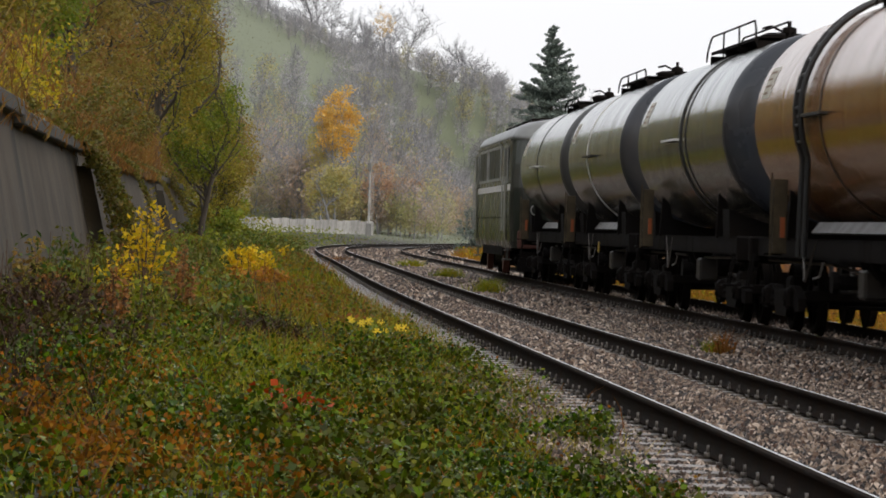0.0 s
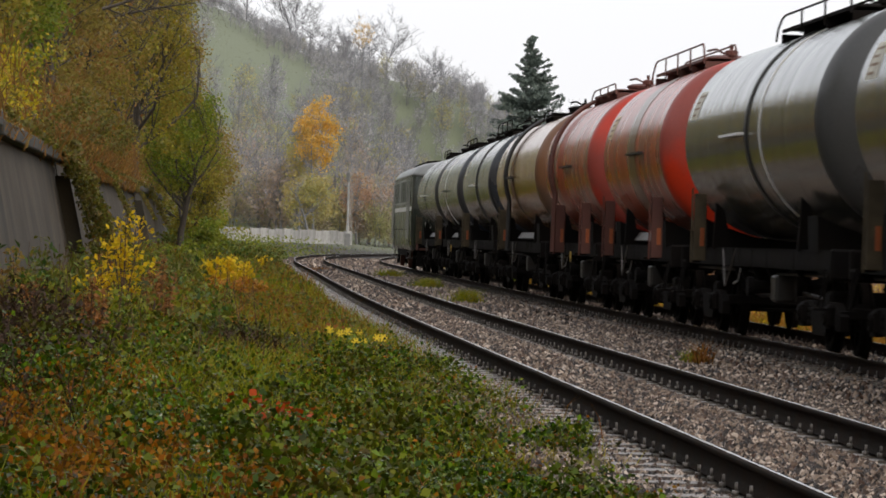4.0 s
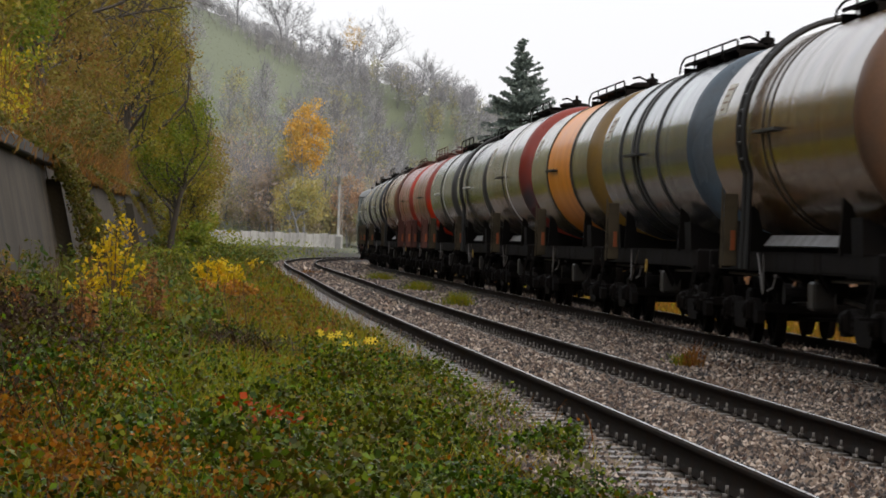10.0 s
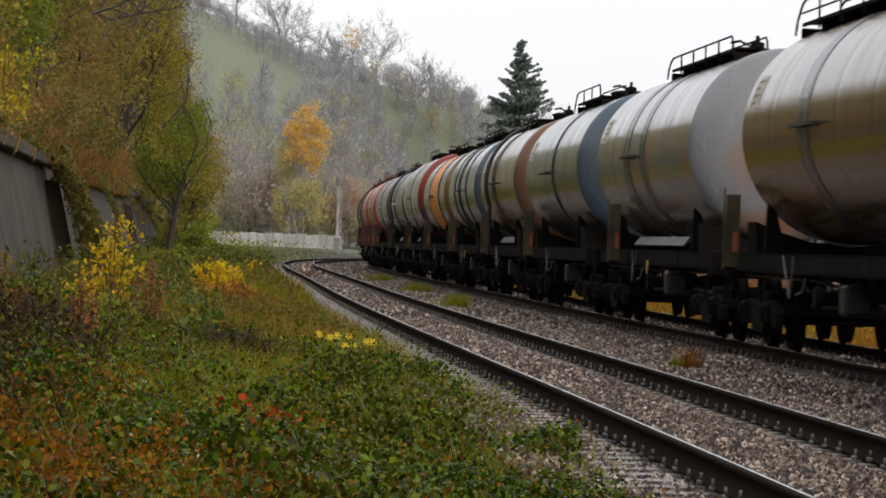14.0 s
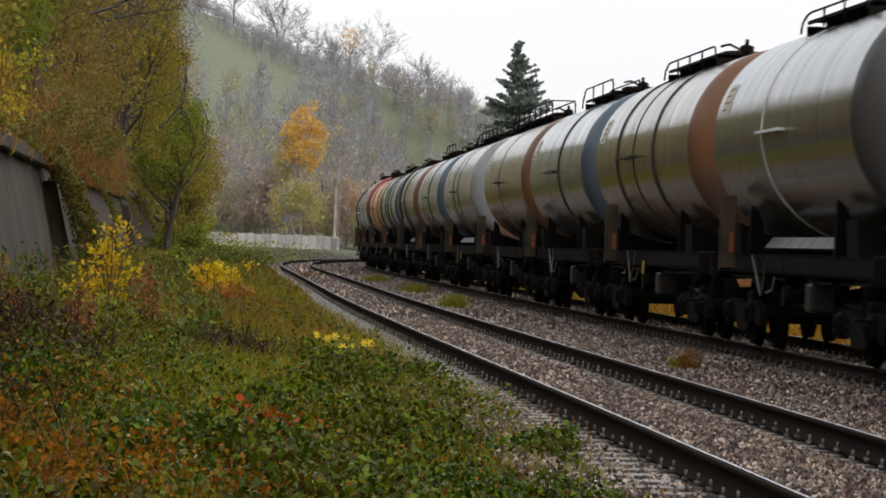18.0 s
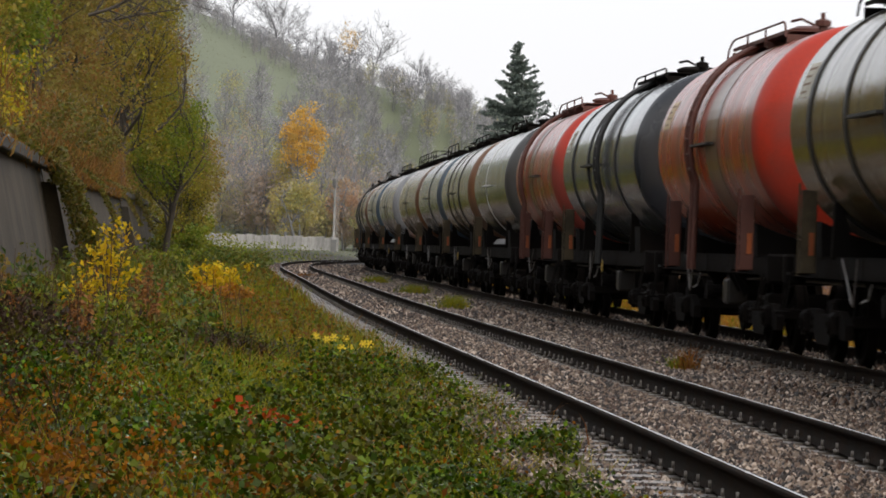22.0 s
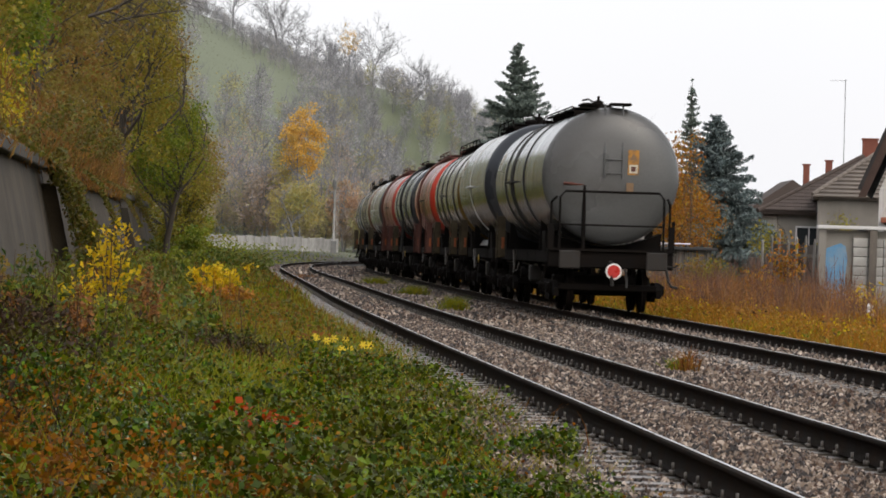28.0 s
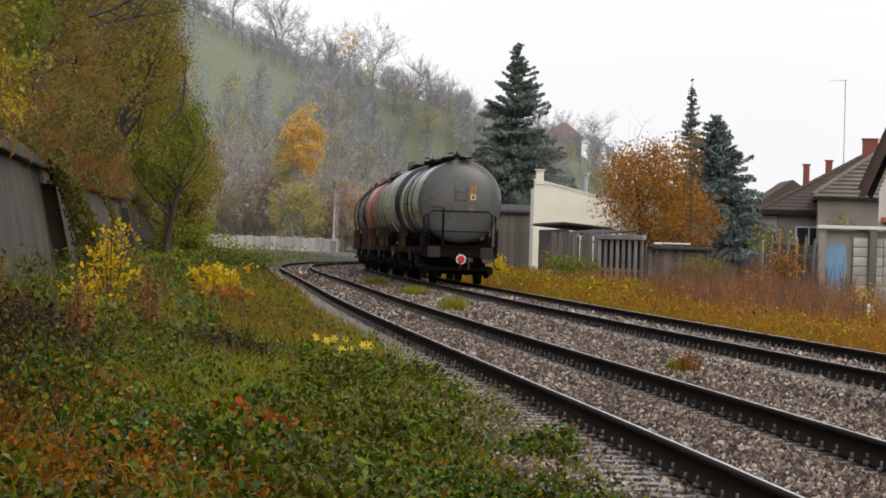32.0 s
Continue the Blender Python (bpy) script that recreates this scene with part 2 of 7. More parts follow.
# ---- the line of the railway: bends as curvature along its length ----
BEND = [(-60, 0), (-20, -.0011), (20, .00009), (60, .00028), (100, -.00019), (140, .00038), (180, .00149), (230, .00262), (250, .0006), (272, -.0006), (480, -.0006)]
DS = 0.5
S = np.arange(-300, 480, DS)
_k = np.interp(S, [b[0] for b in BEND], [b[1] for b in BEND])
_i0 = int(np.argmin(abs(S)))
_h = np.cumsum(_k) * DS
HEAD = -.06494 + _h - _h[_i0]
LX = np.cumsum(np.sin(HEAD)) * DS
LY = np.cumsum(np.cos(HEAD)) * DS
LX = LX - LX[_i0] + 2.4356
LY = LY - LY[_i0] + 20.0
APART = 4.4625      # between the two tracks' centres
DROP = -.03         # the far track lies a little lower


def on_line(s, lat=0.0, z=0.0):
    """The place at s metres along the near track, lat metres to its right."""
    h = np.interp(s, S, HEAD)
    return Vector((float(np.interp(s, S, LX) + lat * np.cos(h)), float(np.interp(s, S, LY) - lat * np.sin(h)), z))


def on_line_np(s, lat, z):
    h = np.interp(s, S, HEAD)
    return np.stack([np.interp(s, S, LX) + lat * np.cos(h), np.interp(s, S, LY) - lat * np.sin(h), np.broadcast_to(z, h.shape)], -1)


def line_coords(x, y):
    """s and lat of many places."""
    xs, ys = LX[::8], LY[::8]
    s_out, l_out = np.empty(len(x)), np.empty(len(x))
    for i in range(0, len(x), 4000):
        dx, dy = x[i:i + 4000, None] - xs, y[i:i + 4000, None] - ys
        k = np.argmin(dx * dx + dy * dy, 1)
        hh = HEAD[::8][k]
        ax, ay = x[i:i + 4000] - xs[k], y[i:i + 4000] - ys[k]
        s_out[i:i + 4000] = S[::8][k] + ax * np.sin(hh) + ay * np.cos(hh)
        l_out[i:i + 4000] = ax * np.cos(hh) - ay * np.sin(hh)
    return s_out, l_out


def sstep(a, b, v):
    t = np.clip((v - a) / (b - a), 0, 1)
    return t * t * (3 - 2 * t)


def wave(x, y, f, seed=0.0):
    return (np.sin(x * f + 1.7 * seed + 1.3 * np.sin(y * f * .7 + seed)) + np.sin(y * f * 1.13 + 2.1 * seed + 1.1 * np.sin(x * f * .6 + 2 * seed))) * .5


def land(x, y):
    """Height of the ground."""
    x, y = np.asarray(x, float), np.asarray(y, float)
    s, lat = line_coords(x.ravel(), y.ravel())
    s, lat = s.reshape(x.shape), lat.reshape(x.shape)
    prof = np.interp(lat, [-200, -60, -30, -14, -7.3, -6.9, -6.4, -4.5, -2.6, -1.7, 5.8, 7.0, 13, 30, 200],
                     [22, 20, 13, 5.5, 2.4, 2.3, .25, .02, -.28, -.40, -.46, -.34, -.25, .1, .6])
    # the bank on the left runs out where the line bends away
    out = sstep(150, 210, s)
    flat = np.interp(lat, [-60, -12, -6, -2.6, -1.7, 200], [2.0, .4, -.1, -.3, -.40, -.4])
    prof = np.where(lat < -1.7, prof * (1 - out) + flat * out, prof)
    ridge = np.interp(x, [-400, -120, -60, -34, -22, -12, 1, 5, 11, 15, 20, 24, 28, 36, 67, 140, 400], [64, 52, 41, 33.2, 27.0, 25.2, 22.6, 20.2, 17.2, 17.6, 16.8, 14, 10.5, 8.7, 7, 6, 5])
    foot = np.interp(x, [-80, -20, 0, 20, 60, 200], [296, 318, 352, 400, 450, 460])
    hill = ridge * sstep(0, 1, np.clip((y - foot) / (560 - foot + .12 * abs(x)), 0, 1))
    hill = hill * (1 + .05 * wave(x, y, .05, 2))
    z = prof + hill * np.maximum(sstep(8, 25, abs(lat)), sstep(472, 515, y))
    rough = .05 * wave(x, y, 1.3, 1) + .04 * wave(x, y, 3.1, 3)
    return z + np.where((lat < -1.9) | (lat > 6.4), rough, 0)


def steps(*spans):
    out = []
    for a, b, d in spans:
        out.append(np.arange(a, b, d))
    return np.concatenate(out)


def build_ground():
    xs = steps((-2400, -400, 200), (-400, -80, 20), (-80, -30, 2.5), (-30, 24, .45), (24, 80, 3), (80, 400, 20), (400, 2601, 200))
    ys = steps((-1200, -300, 100), (-300, 8, 14), (8, 70, .6), (70, 150, 1.2), (150, 300, 2.5), (300, 600, 6), (600, 1000, 40), (1000, 4001, 300))
    gx, gy = np.meshgrid(xs, ys)
    gz = land(gx, gy)
    nx, ny = len(xs), len(ys)
    v = np.stack([gx.ravel(), gy.ravel(), gz.ravel()], 1)
    i = (np.arange(ny - 1)[:, None] * nx + np.arange(nx - 1)).ravel()
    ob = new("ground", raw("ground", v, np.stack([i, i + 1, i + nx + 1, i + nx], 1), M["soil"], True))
    tagged(ob, "damp autumn ground with grass and bare soil", "ground", kind="structure")


build_ground()


def rail_profile():
    return [(-.065, -.172), (.065, -.172), (.065, -.160), (.012, -.140), (.009, -.045), (.035, -.030), (.036, -.004), (.030, 0), (-.030, 0), (-.036, -.004), (-.035, -.030), (-.009, -.045), (-.012, -.140), (-.065, -.160)]


def sweep(name, poly, lat, z, s0, s1, ds, material, smooth=False):
    ss = np.arange(s0, s1 + .01, ds)
    rows = np.stack([on_line_np(ss, lat + a, z + b) for a, b in poly], 1)
    n, m = rows.shape[:2]
    i = (np.arange(n - 1)[:, None] * m + np.arange(m)).ravel()
    j = (np.arange(n - 1)[:, None] * m + (np.arange(m) + 1) % m).ravel()
    return raw(name, rows.reshape(-1, 3), np.stack([i, j, j + m, i + m], 1), material, smooth)


def build_track(name, lat, drop, label):
    root = tagged(empty(name), label, "railway", kind="structure")
    for side in (-.7525, .7525):
        r = part("rail", sweep("rail", rail_profile(), lat + side, drop, -290, 470, 1.0, M["rail"]), None, root)
        part("running_surface", sweep("running_surface", [(.000, -.003), (.020, -.003), (.020, .0025), (.000, .0025)], lat + side, drop, -290, 470, 1.0, M["rail_top"]), None, r, "bright polished rail head")
    # ballast bed, a shouldered bank
    bed = [(-2.3, -.62), (2.3, -.62), (2.28, -.30), (1.75, -.26), (.90, -.27), (.60, -.27), (.45, -.225), (-.45, -.225), (-.60, -.27), (-.90, -.27), (-1.75, -.26), (-2.28, -.30)]
    part("ballast_bed", sweep("ballast_bed", bed, lat, drop, -290, 470, 2.0, M["bed"]), None, root, "grey crushed stone bed")
    # sleepers
    g = Geo().prism([(-1.28, -.34), (1.28, -.34), (1.27, -.20), (1.22, -.182), (.45, -.182), (.35, -.20), (-.35, -.20), (-.45, -.182), (-1.22, -.182), (-1.27, -.20)], -.12, .12)
    me = g.mesh("sleeper", M["sleeper"])
    for i in range(290):
        s = -6 + i * .55
        ob = part("sleeper", me, None, root)
        p = on_line(s, lat, drop)
        ob.matrix_basis = pose(*p, 0, 0, -math.degrees(float(np.interp(s, S, HEAD))))
    # clips and bolts along both sides of each rail
    vs, fs = [], []
    cube = Geo().box(0, 0, 0, .035, .07, .03)
    bolt = Geo().box(.006, 0, .035, .018, .022, .05)
    cv = np.array(cube.v + bolt.v)
    cf = np.array([f for f in cube.f] + [tuple(8 + k for k in f) for f in bolt.f])
    n = 0
    for i in range(240):
        s = -6 + i * .55
        for side in (-.7525, .7525):
            for d in (-.095, .095):
                p = np.array(on_line(s + .05 * math.sin(i * 7.3 + d * 90 + side), lat + side + d, drop - .160 + .012 * math.sin(i * 3.7 + side * 5)))
                vs.append(cv + p)
                fs.append(cf + n)
                n += len(cv)
    tagged(part("rail_fasteners", raw("rail_fasteners", np.concatenate(vs), np.concatenate(fs), M["clip"]), None, root, "rusty steel clips and bolts"), kind="stuff")
    return root


near_track = build_track("railway_track", 0.0, 0.0, "railway track with rusty rails on wet grey ballast")
far_track = build_track("railway_track", APART, DROP, "second railway track with polished rails on grey ballast")


# ---- ballast stones ----
def stones(n, s0, s1, l0, l1, size, rng, zed, drop=0.0):
    """Broken stones: squashed, twisted, four-sided, sunk into the bed."""
    u = rng.random(n)
    s = s0 + (s1 - s0) * u
    lat = l0 + (l1 - l0) * rng.random(n)
    c = on_line_np(s, lat, 0.0)
    c[:, 2] = zed(lat) + drop
    r = size * (.50 + 1.25 * rng.random((n, 1, 1)) ** 1.6)
    o = np.array([(1, 0, -.5), (0, 1, -.5), (-1, 0, -.5), (0, -1, -.5), (.35, .1, .75), (-.35, -.05, .65)])
    v = o[None] * r * (.55 + .75 * rng.random((n, 6, 1))) * np.array([1, 1, .85])
    a = rng.random(n) * 6.28
    ca, sa = np.cos(a)[:, None], np.sin(a)[:, None]
    v = np.stack([v[..., 0] * ca - v[..., 1] * sa, v[..., 0] * sa + v[..., 1] * ca, v[..., 2] + .25 * v[..., 0]], -1) + c[:, None, :]
    f = np.array([(0, 1, 4), (1, 5, 4), (1, 2, 5), (2, 3, 5), (3, 4, 5), (3, 0, 4)])
    return v.reshape(-1, 3), (np.arange(n)[:, None, None] * 6 + f[None]).reshape(-1, 3)


def join(chunks):
    vs, fs, n = [], [], 0
    for v, f in chunks:
        vs.append(v)
        fs.append(f + n)
        n += len(v)
    return np.concatenate(vs), np.concatenate(fs)


def bed_top(lat):
    return np.interp(lat, [-2.3, -1.75, -1.3, -.95, -.62, -.5, 0, .5, .62, .88, 1.2, 1.75, 2.3], [-.25, -.235, -.232, -.236, -.225, -.180, -.165, -.180, -.225, -.235, -.232, -.225, -.25])


def build_ballast():
    rng = np.random.default_rng(11)
    ch = [stones(62000, -6, 16, -.92, 2.4, .027, rng, bed_top), stones(19000, -6, 16, -1.75, -.86, .026, rng, bed_top, .034), stones(36000, 16, 46, -1.6, 2.4, .033, rng, bed_top),
          stones(15000, 46, 110, -1.8, 2.3, .050, rng, bed_top), stones(4000, 110, 210, -2.0, 2.3, .085, rng, bed_top)]
    near = join(ch)
    part("ballast_stones", raw("ballast_stones", *near, M["ballast"]), None, near_track, "wet grey and brown crushed stones")["kind"] = "stuff"
    # the far bed: shift sideways by the distance between the tracks
    rng = np.random.default_rng(12)
    far = []
    for n, a, b, size in ((34000, 2, 46, .036), (13000, 46, 120, .052), (4000, 120, 220, .085)):
        far.append(stones(n, a, b, APART - 2.3, APART + 1.9, size, rng, lambda l: bed_top(l - APART), DROP + .03))
    part("ballast_stones", raw("ballast_stones", *join(far), M["ballast"]), None, far_track, "grey crushed stones")["kind"] = "stuff"


build_ballast()


# ---- the goods train ----
def paint(name, base, rough=.30, metal=.45, stain=None, var=.35, tint=None):
    m = mat(name, tuple(v * (.34 if metal > .2 else .60) for v in base), rough * .62 if metal > .2 else rough * .68, metal=metal * .25, var=var, scale=1.1, tint=tint, bump=.03, fine=25, coat=.12, spec=.5 if metal > .2 else .4, stain=stain or ((.06, .055, .05), 1.3, .55, (.25, 1.6, .5)), stretch=(.5, 1.5, .35))
    m.node_tree.nodes["Principled BSDF"].inputs["Coat Roughness"].default_value = .10
    return m


RUST = ((.30, .12, .04), 1.1, .8, (.3, .9, .9))
P = {
    "grey": paint("grey_tank_paint", (.30, .30, .28)),
    "olive": paint("olive_grey_tank_paint", (.25, .25, .20)),
    "silver": paint("silver_tank_paint", (.44, .45, .44), .28, .55),
    "bluegrey": paint("blue_grey_tank_paint", (.27, .31, .33), .28, .5),
    "tan": paint("tan_brown_tank_paint", (.50, .28, .09), .3, .4),
    # base carries an orange-brown reflection as paint; the rust stain lies over it
    "amber": paint("orange_reflection_and_rust_paint", (.80, .36, .11), .3, .4, RUST),
    "redbrown": paint("red_brown_tank_paint", (.56, .070, .012), .42, .0),
    "red": paint("bright_red_paint", (.72, .042, .008), .55, .0),
    "orange": paint("orange_tank_paint", (1.35, .45, .003), .62, .0, ((.60, .16, .006), 1.3, .5, (.25, 1.6, .5)), .1),
    "cream": paint("cream_tank_paint", (.62, .48, .22), .32, .25),
    "yellow": paint("ochre_yellow_paint", (.52, .30, .05), .34, .25),
    "ochre": paint("ochre_grey_tank_paint", (.40, .30, .13), .3, .4),
    "pale": paint("pale_grey_stained_paint", (.52, .50, .47), .3, .4, RUST),
    "pink": paint("pinkish_grey_tank_paint", (.42, .36, .33), .28, .5, RUST),
    "navy": paint("navy_black_paint", (.035, .042, .055), .42, .1),
    "dark": paint("dark_grey_paint", (.085, .088, .088), .42, .15),
    "blue": paint("slate_blue_paint", (.10, .15, .20), .4, .15),
    "brown": paint("rust_brown_paint", (.26, .12, .055), .45, .1),
    "midgrey": paint("mid_grey_end_paint", (.17, .175, .175), .42, .15),
    "lightgrey": paint("light_grey_paint", (.36, .37, .39), .4, .15, RUST),
    "redrust": paint("dark_end_paint_with_red_stain", (.34, .045, .025), .4, .1, ((.035, .038, .045), .5, .95)),
    "green": paint("dark_green_loco_paint", (.030, .040, .030), .4, .1),
}
M["band"] = mat("black_band", (.02, .02, .02), .5, metal=.2, var=.4, scale=2, bump=.05)
M["white_line"] = mat("white_line_paint", (.7, .69, .66), .5, var=.3, scale=3, bump=.02)
M["rust_red"] = mat("red_oxide_steel", (.09, .026, .016), .6, var=.5, scale=2, bump=.1)
M["board"] = mat("olive_step_board", (.085, .066, .040), .8, var=.6, scale=3, tint=(.015, .013, .009), bump=.2, spec=.2)
M["orange_plate"] = mat("orange_plate", (.30, .07, .012), .5, var=.3, scale=6, bump=.05)
M["yellow_paint"] = mat("yellow_paint", (.40, .25, .03), .55, var=.5, scale=5, tint=(.25, .17, .05), bump=.1)
M["signal_red"] = mat("red_reflector", (.46, .015, .008), .3, var=.1, scale=5, bump=.02)
M["white"] = mat("white_paint", (.8, .8, .78), .45, var=.15, scale=5, bump=.02)
M["heat_shield"] = mat("light_metal_sheet", (.10, .095, .09), .55, metal=.2, var=.8, scale=3, tint=(.05, .04, .03), bump=.2)
M["glass"] = mat("dark_cab_glass", (.02, .025, .028), .35, var=.1, scale=2, bump=0, spec=.15)
M["roof"] = mat("loco_roof_grey", (.16, .165, .16), .4, metal=.2, var=.4, scale=2, bump=.05)

K = 6.4 / 4.2
R0, ZC = 1.39, 2.75          # tank radius and the height of its axis
CAP = .34
WIDER = {8: (1.47, 2.81), 22: (1.47, 2.82)}     # two fatter tanks


def travel(t):
    """How far the train has rolled after t seconds."""
    return K * (6.85 * t + .00035 * t ** 3)


# front of shell, rear of shell (along the train), shell, end, bands (offset, kind), ladder (offset, colour), walkway (offset, length, height), step boards
WAGONS = [
    (68.5, 57.0, "olive", "dark", [(5.2, "thin")], None, (5.6, 3.0, .3), [1.3]),
    (54.9, 44.6, "grey", "navy", [(4.1, "white")], None, (5.2, 4.6, .4), [.4]),
    (41.6, 30.9, "olive", "navy", [(5.9, "black"), (6.5, "thin")], None, (6.0, 5.2, .65), [1.4]),
    (27.7, 16.2, "amber", "brown", [(5.3, "thin")], (4.2, "band"), (6.0, 2.0, .25), [2.1]),
    (13.6, 4.8, "redbrown", "red", [], (2.3, "rust_red"), (4.4, 4.2, .35), [3.3, 8.4]),
    (1.9, -6.1, "redbrown", "red", [(4.2, "wide")], None, (4.2, 6.4, .6), [.8, 7.6]),
    (-9.2, -20.5, "olive", "dark", [(6.0, "black"), (7.1, "white")], None, (6.6, 5.4, .5), [1.5]),
    (-23.1, -33.6, "olive", "dark", [(4.4, "thin")], (3.3, "band"), (7.0, 2.8, .3), [1.1]),
    (-36.2, -46.1, "pink", "redrust", [(6.2, "white"), (5.2, "thin")], None, (5.4, 5.0, .4), [2.1]),
    (-48.5, -59.9, "cream", "yellow", [(3.7, "black"), (8.5, "black")], None, (7.6, 6.0, .3), [2.2]),
    (-62.4, -73.5, "bluegrey", "blue", [(2.9, "black"), (4.7, "black"), (5.2, "black"), (7.7, "black")], None, (7.8, 6.0, .3), [1.7]),
    (-76.1, -86.7, "tan", "brown", [(4.4, "thin"), (4.9, "thin")], (3.2, "band"), (6.6, 2.4, .25), [1.6]),
    (-90.1, -101.0, "grey", "blue", [(6.1, "black")], None, (5.4, 4.6, .6), [.7]),
    (-104.6, -116.5, "pale", "lightgrey", [(4.3, "wide"), (6.4, "wide")], None, (7.4, 7.0, .5), [2.6]),
    (-121.6, -132.8, "tan", "brown", [(4.6, "wide")], None, (5.0, 10.4, .75), [-.9]),
    (-135.1, -145.6, "silver", "blue", [(6.2, "black")], None, (6.2, 5.2, .6), [.3]),
    (-148.2, -160.0, "ochre", "brown", [(3.2, "black"), (7.9, "black"), (5.4, "thin")], None, (6.4, 5.6, .35), [2.4]),
    (-162.7, -172.8, "olive", "dark", [(4.1, "white")], None, (4.8, 4.2, .3), [1.3]),
    (-176.0, -184.4, "redbrown", "red", [(3.6, "wide")], (2.2, "rust_red"), (4.4, 4.6, .35), [2.4, 7.6]),
    (-186.8, -198.1, "bluegrey", "navy", [(1.8, "black"), (4.5, "black"), (8.7, "black")], (6.6, "band"), (7.2, 4.2, .25), [1.0]),
    (-201.2, -210.3, "redbrown", "red", [(5.6, "wide")], (4.0, "rust_red"), (4.6, 4.8, .35), [1.8, 8.7]),
    (-213.3, -224.3, "ochre", "yellow", [(1.3, "black"), (3.6, "black"), (5.9, "black"), (9.2, "black")], None, (4.6, 8.4, .35), [1.2, 9.4]),
    (-226.5, -236.0, "olive", "navy", [(4.4, "white")], None, (5.4, 4.6, .35), [.6]),
    (-238.8, -251.05, "grey", "midgrey", [(3.0, "black"), (4.6, "black"), (5.0, "black"), (7.8, "black")], None, (7.6, 6.4, .14), [1.6]),
]
LABELS = {
    "olive": "olive grey railway tank wagon, wet and grimy", "grey": "grey railway tank wagon with dark ends, wet and grimy", "amber": "grey tank wagon tinted by a painted orange-brown reflection, streaked with rust",
    "redbrown": "red-brown railway tank wagon with bright red ends", "pink": "pale grey tank wagon stained with rust", "cream": "orange and cream tank wagon with ochre ends",
    "bluegrey": "blue-grey tank wagon with black bands", "tan": "tan brown tank wagon, weathered", "pale": "pale grey tank wagon with orange rust streaks",
    "silver": "silver-grey tank wagon with slate blue ends", "ochre": "ochre tank wagon with black bands"}
SHARED = {}


def shared(key, make):
    if key not in SHARED:
        SHARED[key] = make()
    return SHARED[key]


def wheelset_mesh():
    g = Geo()
    g.tube([(-1.0, 0, 0), (1.0, 0, 0)], .075, 10)
    for sx in (-1, 1):
        g.spin([(sx * .685, .08), (sx * .690, .30), (sx * .680, .46), (sx * .695, .49), (sx * .715, .485), (sx * .725, .455), (sx * .81, .445), (sx * .815, .38), (sx * .77, .36), (sx * .765, .16), (sx * .80, .13), (sx * .80, .08)], 28, axis="X")
    for k in range(4):          # short ribs on the discs
        a = k * math.pi / 2
        for sx in (-1, 1):
            g.box(sx * .785, .25 * math.cos(a), .25 * math.sin(a), .04, .05, .16, turn=Matrix.Rotation(a - math.pi / 2, 4, "X"))
    return g.mesh("wheelset", M["wheel"], False)


def bogie_side(sx):
    g = Geo()
    g.prism([(-1.45, .30), (-1.45, .47), (-1.05, .62), (-.55, .62), (-.35, .56), (.35, .56), (.55, .62), (1.05, .62), (1.45, .47), (1.45, .30), (1.15, .30), (.95, .42), (.62, .42), (.42, .22), (-.42, .22), (-.62, .42), (-.95, .42), (-1.15, .30)], sx * .99, sx * 1.09, axis="X")
    return g


def bogie_parts(root, y):
    b = empty("bogie")
    b.parent, b.matrix_basis = root, pose(0, y, 0)
    for sx in (-1, 1):
        part("side_frame", shared("side%d" % sx, lambda: bogie_side(sx).mesh("side_frame", M["black"])), None, b)
        for wy in (-.9, .9):
            part("axle_box", shared("axbox", lambda: Geo().box(0, 0, 0, .18, .30, .28, .04).spin([(-.12, .05), (-.12, .1), (.02, .1)], 12, axis="X").mesh("axle_box", M["black"])), None, b, at=pose(sx * 1.08, wy, .46, 0, 0, 0 if sx < 0 else 180))
            part("spring", shared("spring", lambda: Geo().spin([(-.11, .05), (-.11, .085), (-.06, .07), (-.02, .085), (.03, .07), (.07, .085), (.11, .07), (.11, .05)], 10, axis="Z").mesh("spring", M["black"])), None, b, at=pose(sx * 1.04, wy + (.26 if wy < 0 else -.26), .45))
    part("bolster", shared("bolster", lambda: Geo().box(0, 0, .62, 2.0, .42, .24, .04).mesh("bolster", M["black"])), None, b)
    for wy in (-1.35, 1.35):
        part("end_beam", shared("endbeam", lambda: Geo().box(0, 0, .5, 2.0, .1, .14, .02).mesh("end_beam", M["black"])), None, b, at=pose(0, wy, 0))
    part("brake_gear", shared("brake", lambda: Geo().tube([(-.95, -.35, .35), (.95, -.35, .35)], .03, 6).tube([(-.95, .35, .35), (.95, .35, .35)], .03, 6).box(-.75, -.37, .45, .1, .07, .34).box(.75, -.37, .45, .1, .07, .34).box(-.75, .37, .45, .1, .07, .34).box(.75, .37, .45, .1, .07, .34).mesh("brake_gear", M["black"])), None, b)
    for wy in (-.9, .9):
        WHEELS.append(part("wheelset", shared("wheelset", wheelset_mesh), None, b, at=pose(0, wy, .46)))
    return b


WHEELS = []


def buffer_mesh():
    g = Geo()
    g.spin([(0, .0), (0, .13), (.10, .13), (.12, .10), (.34, .095), (.34, .07), (.50, .07)], 14)
    g.box(0, .575, 0, .42, .05, .36, .02)
    g.tube([(0, .5, 0), (0, .56, 0)], .12, 12)
    return g.mesh("buffer", M["dark_steel"])


M["dark_steel"] = mat("dark_steel", (.030, .028, .026), .5, var=.6, scale=4, tint=(.03, .022, .016), bump=.1, spec=.15)


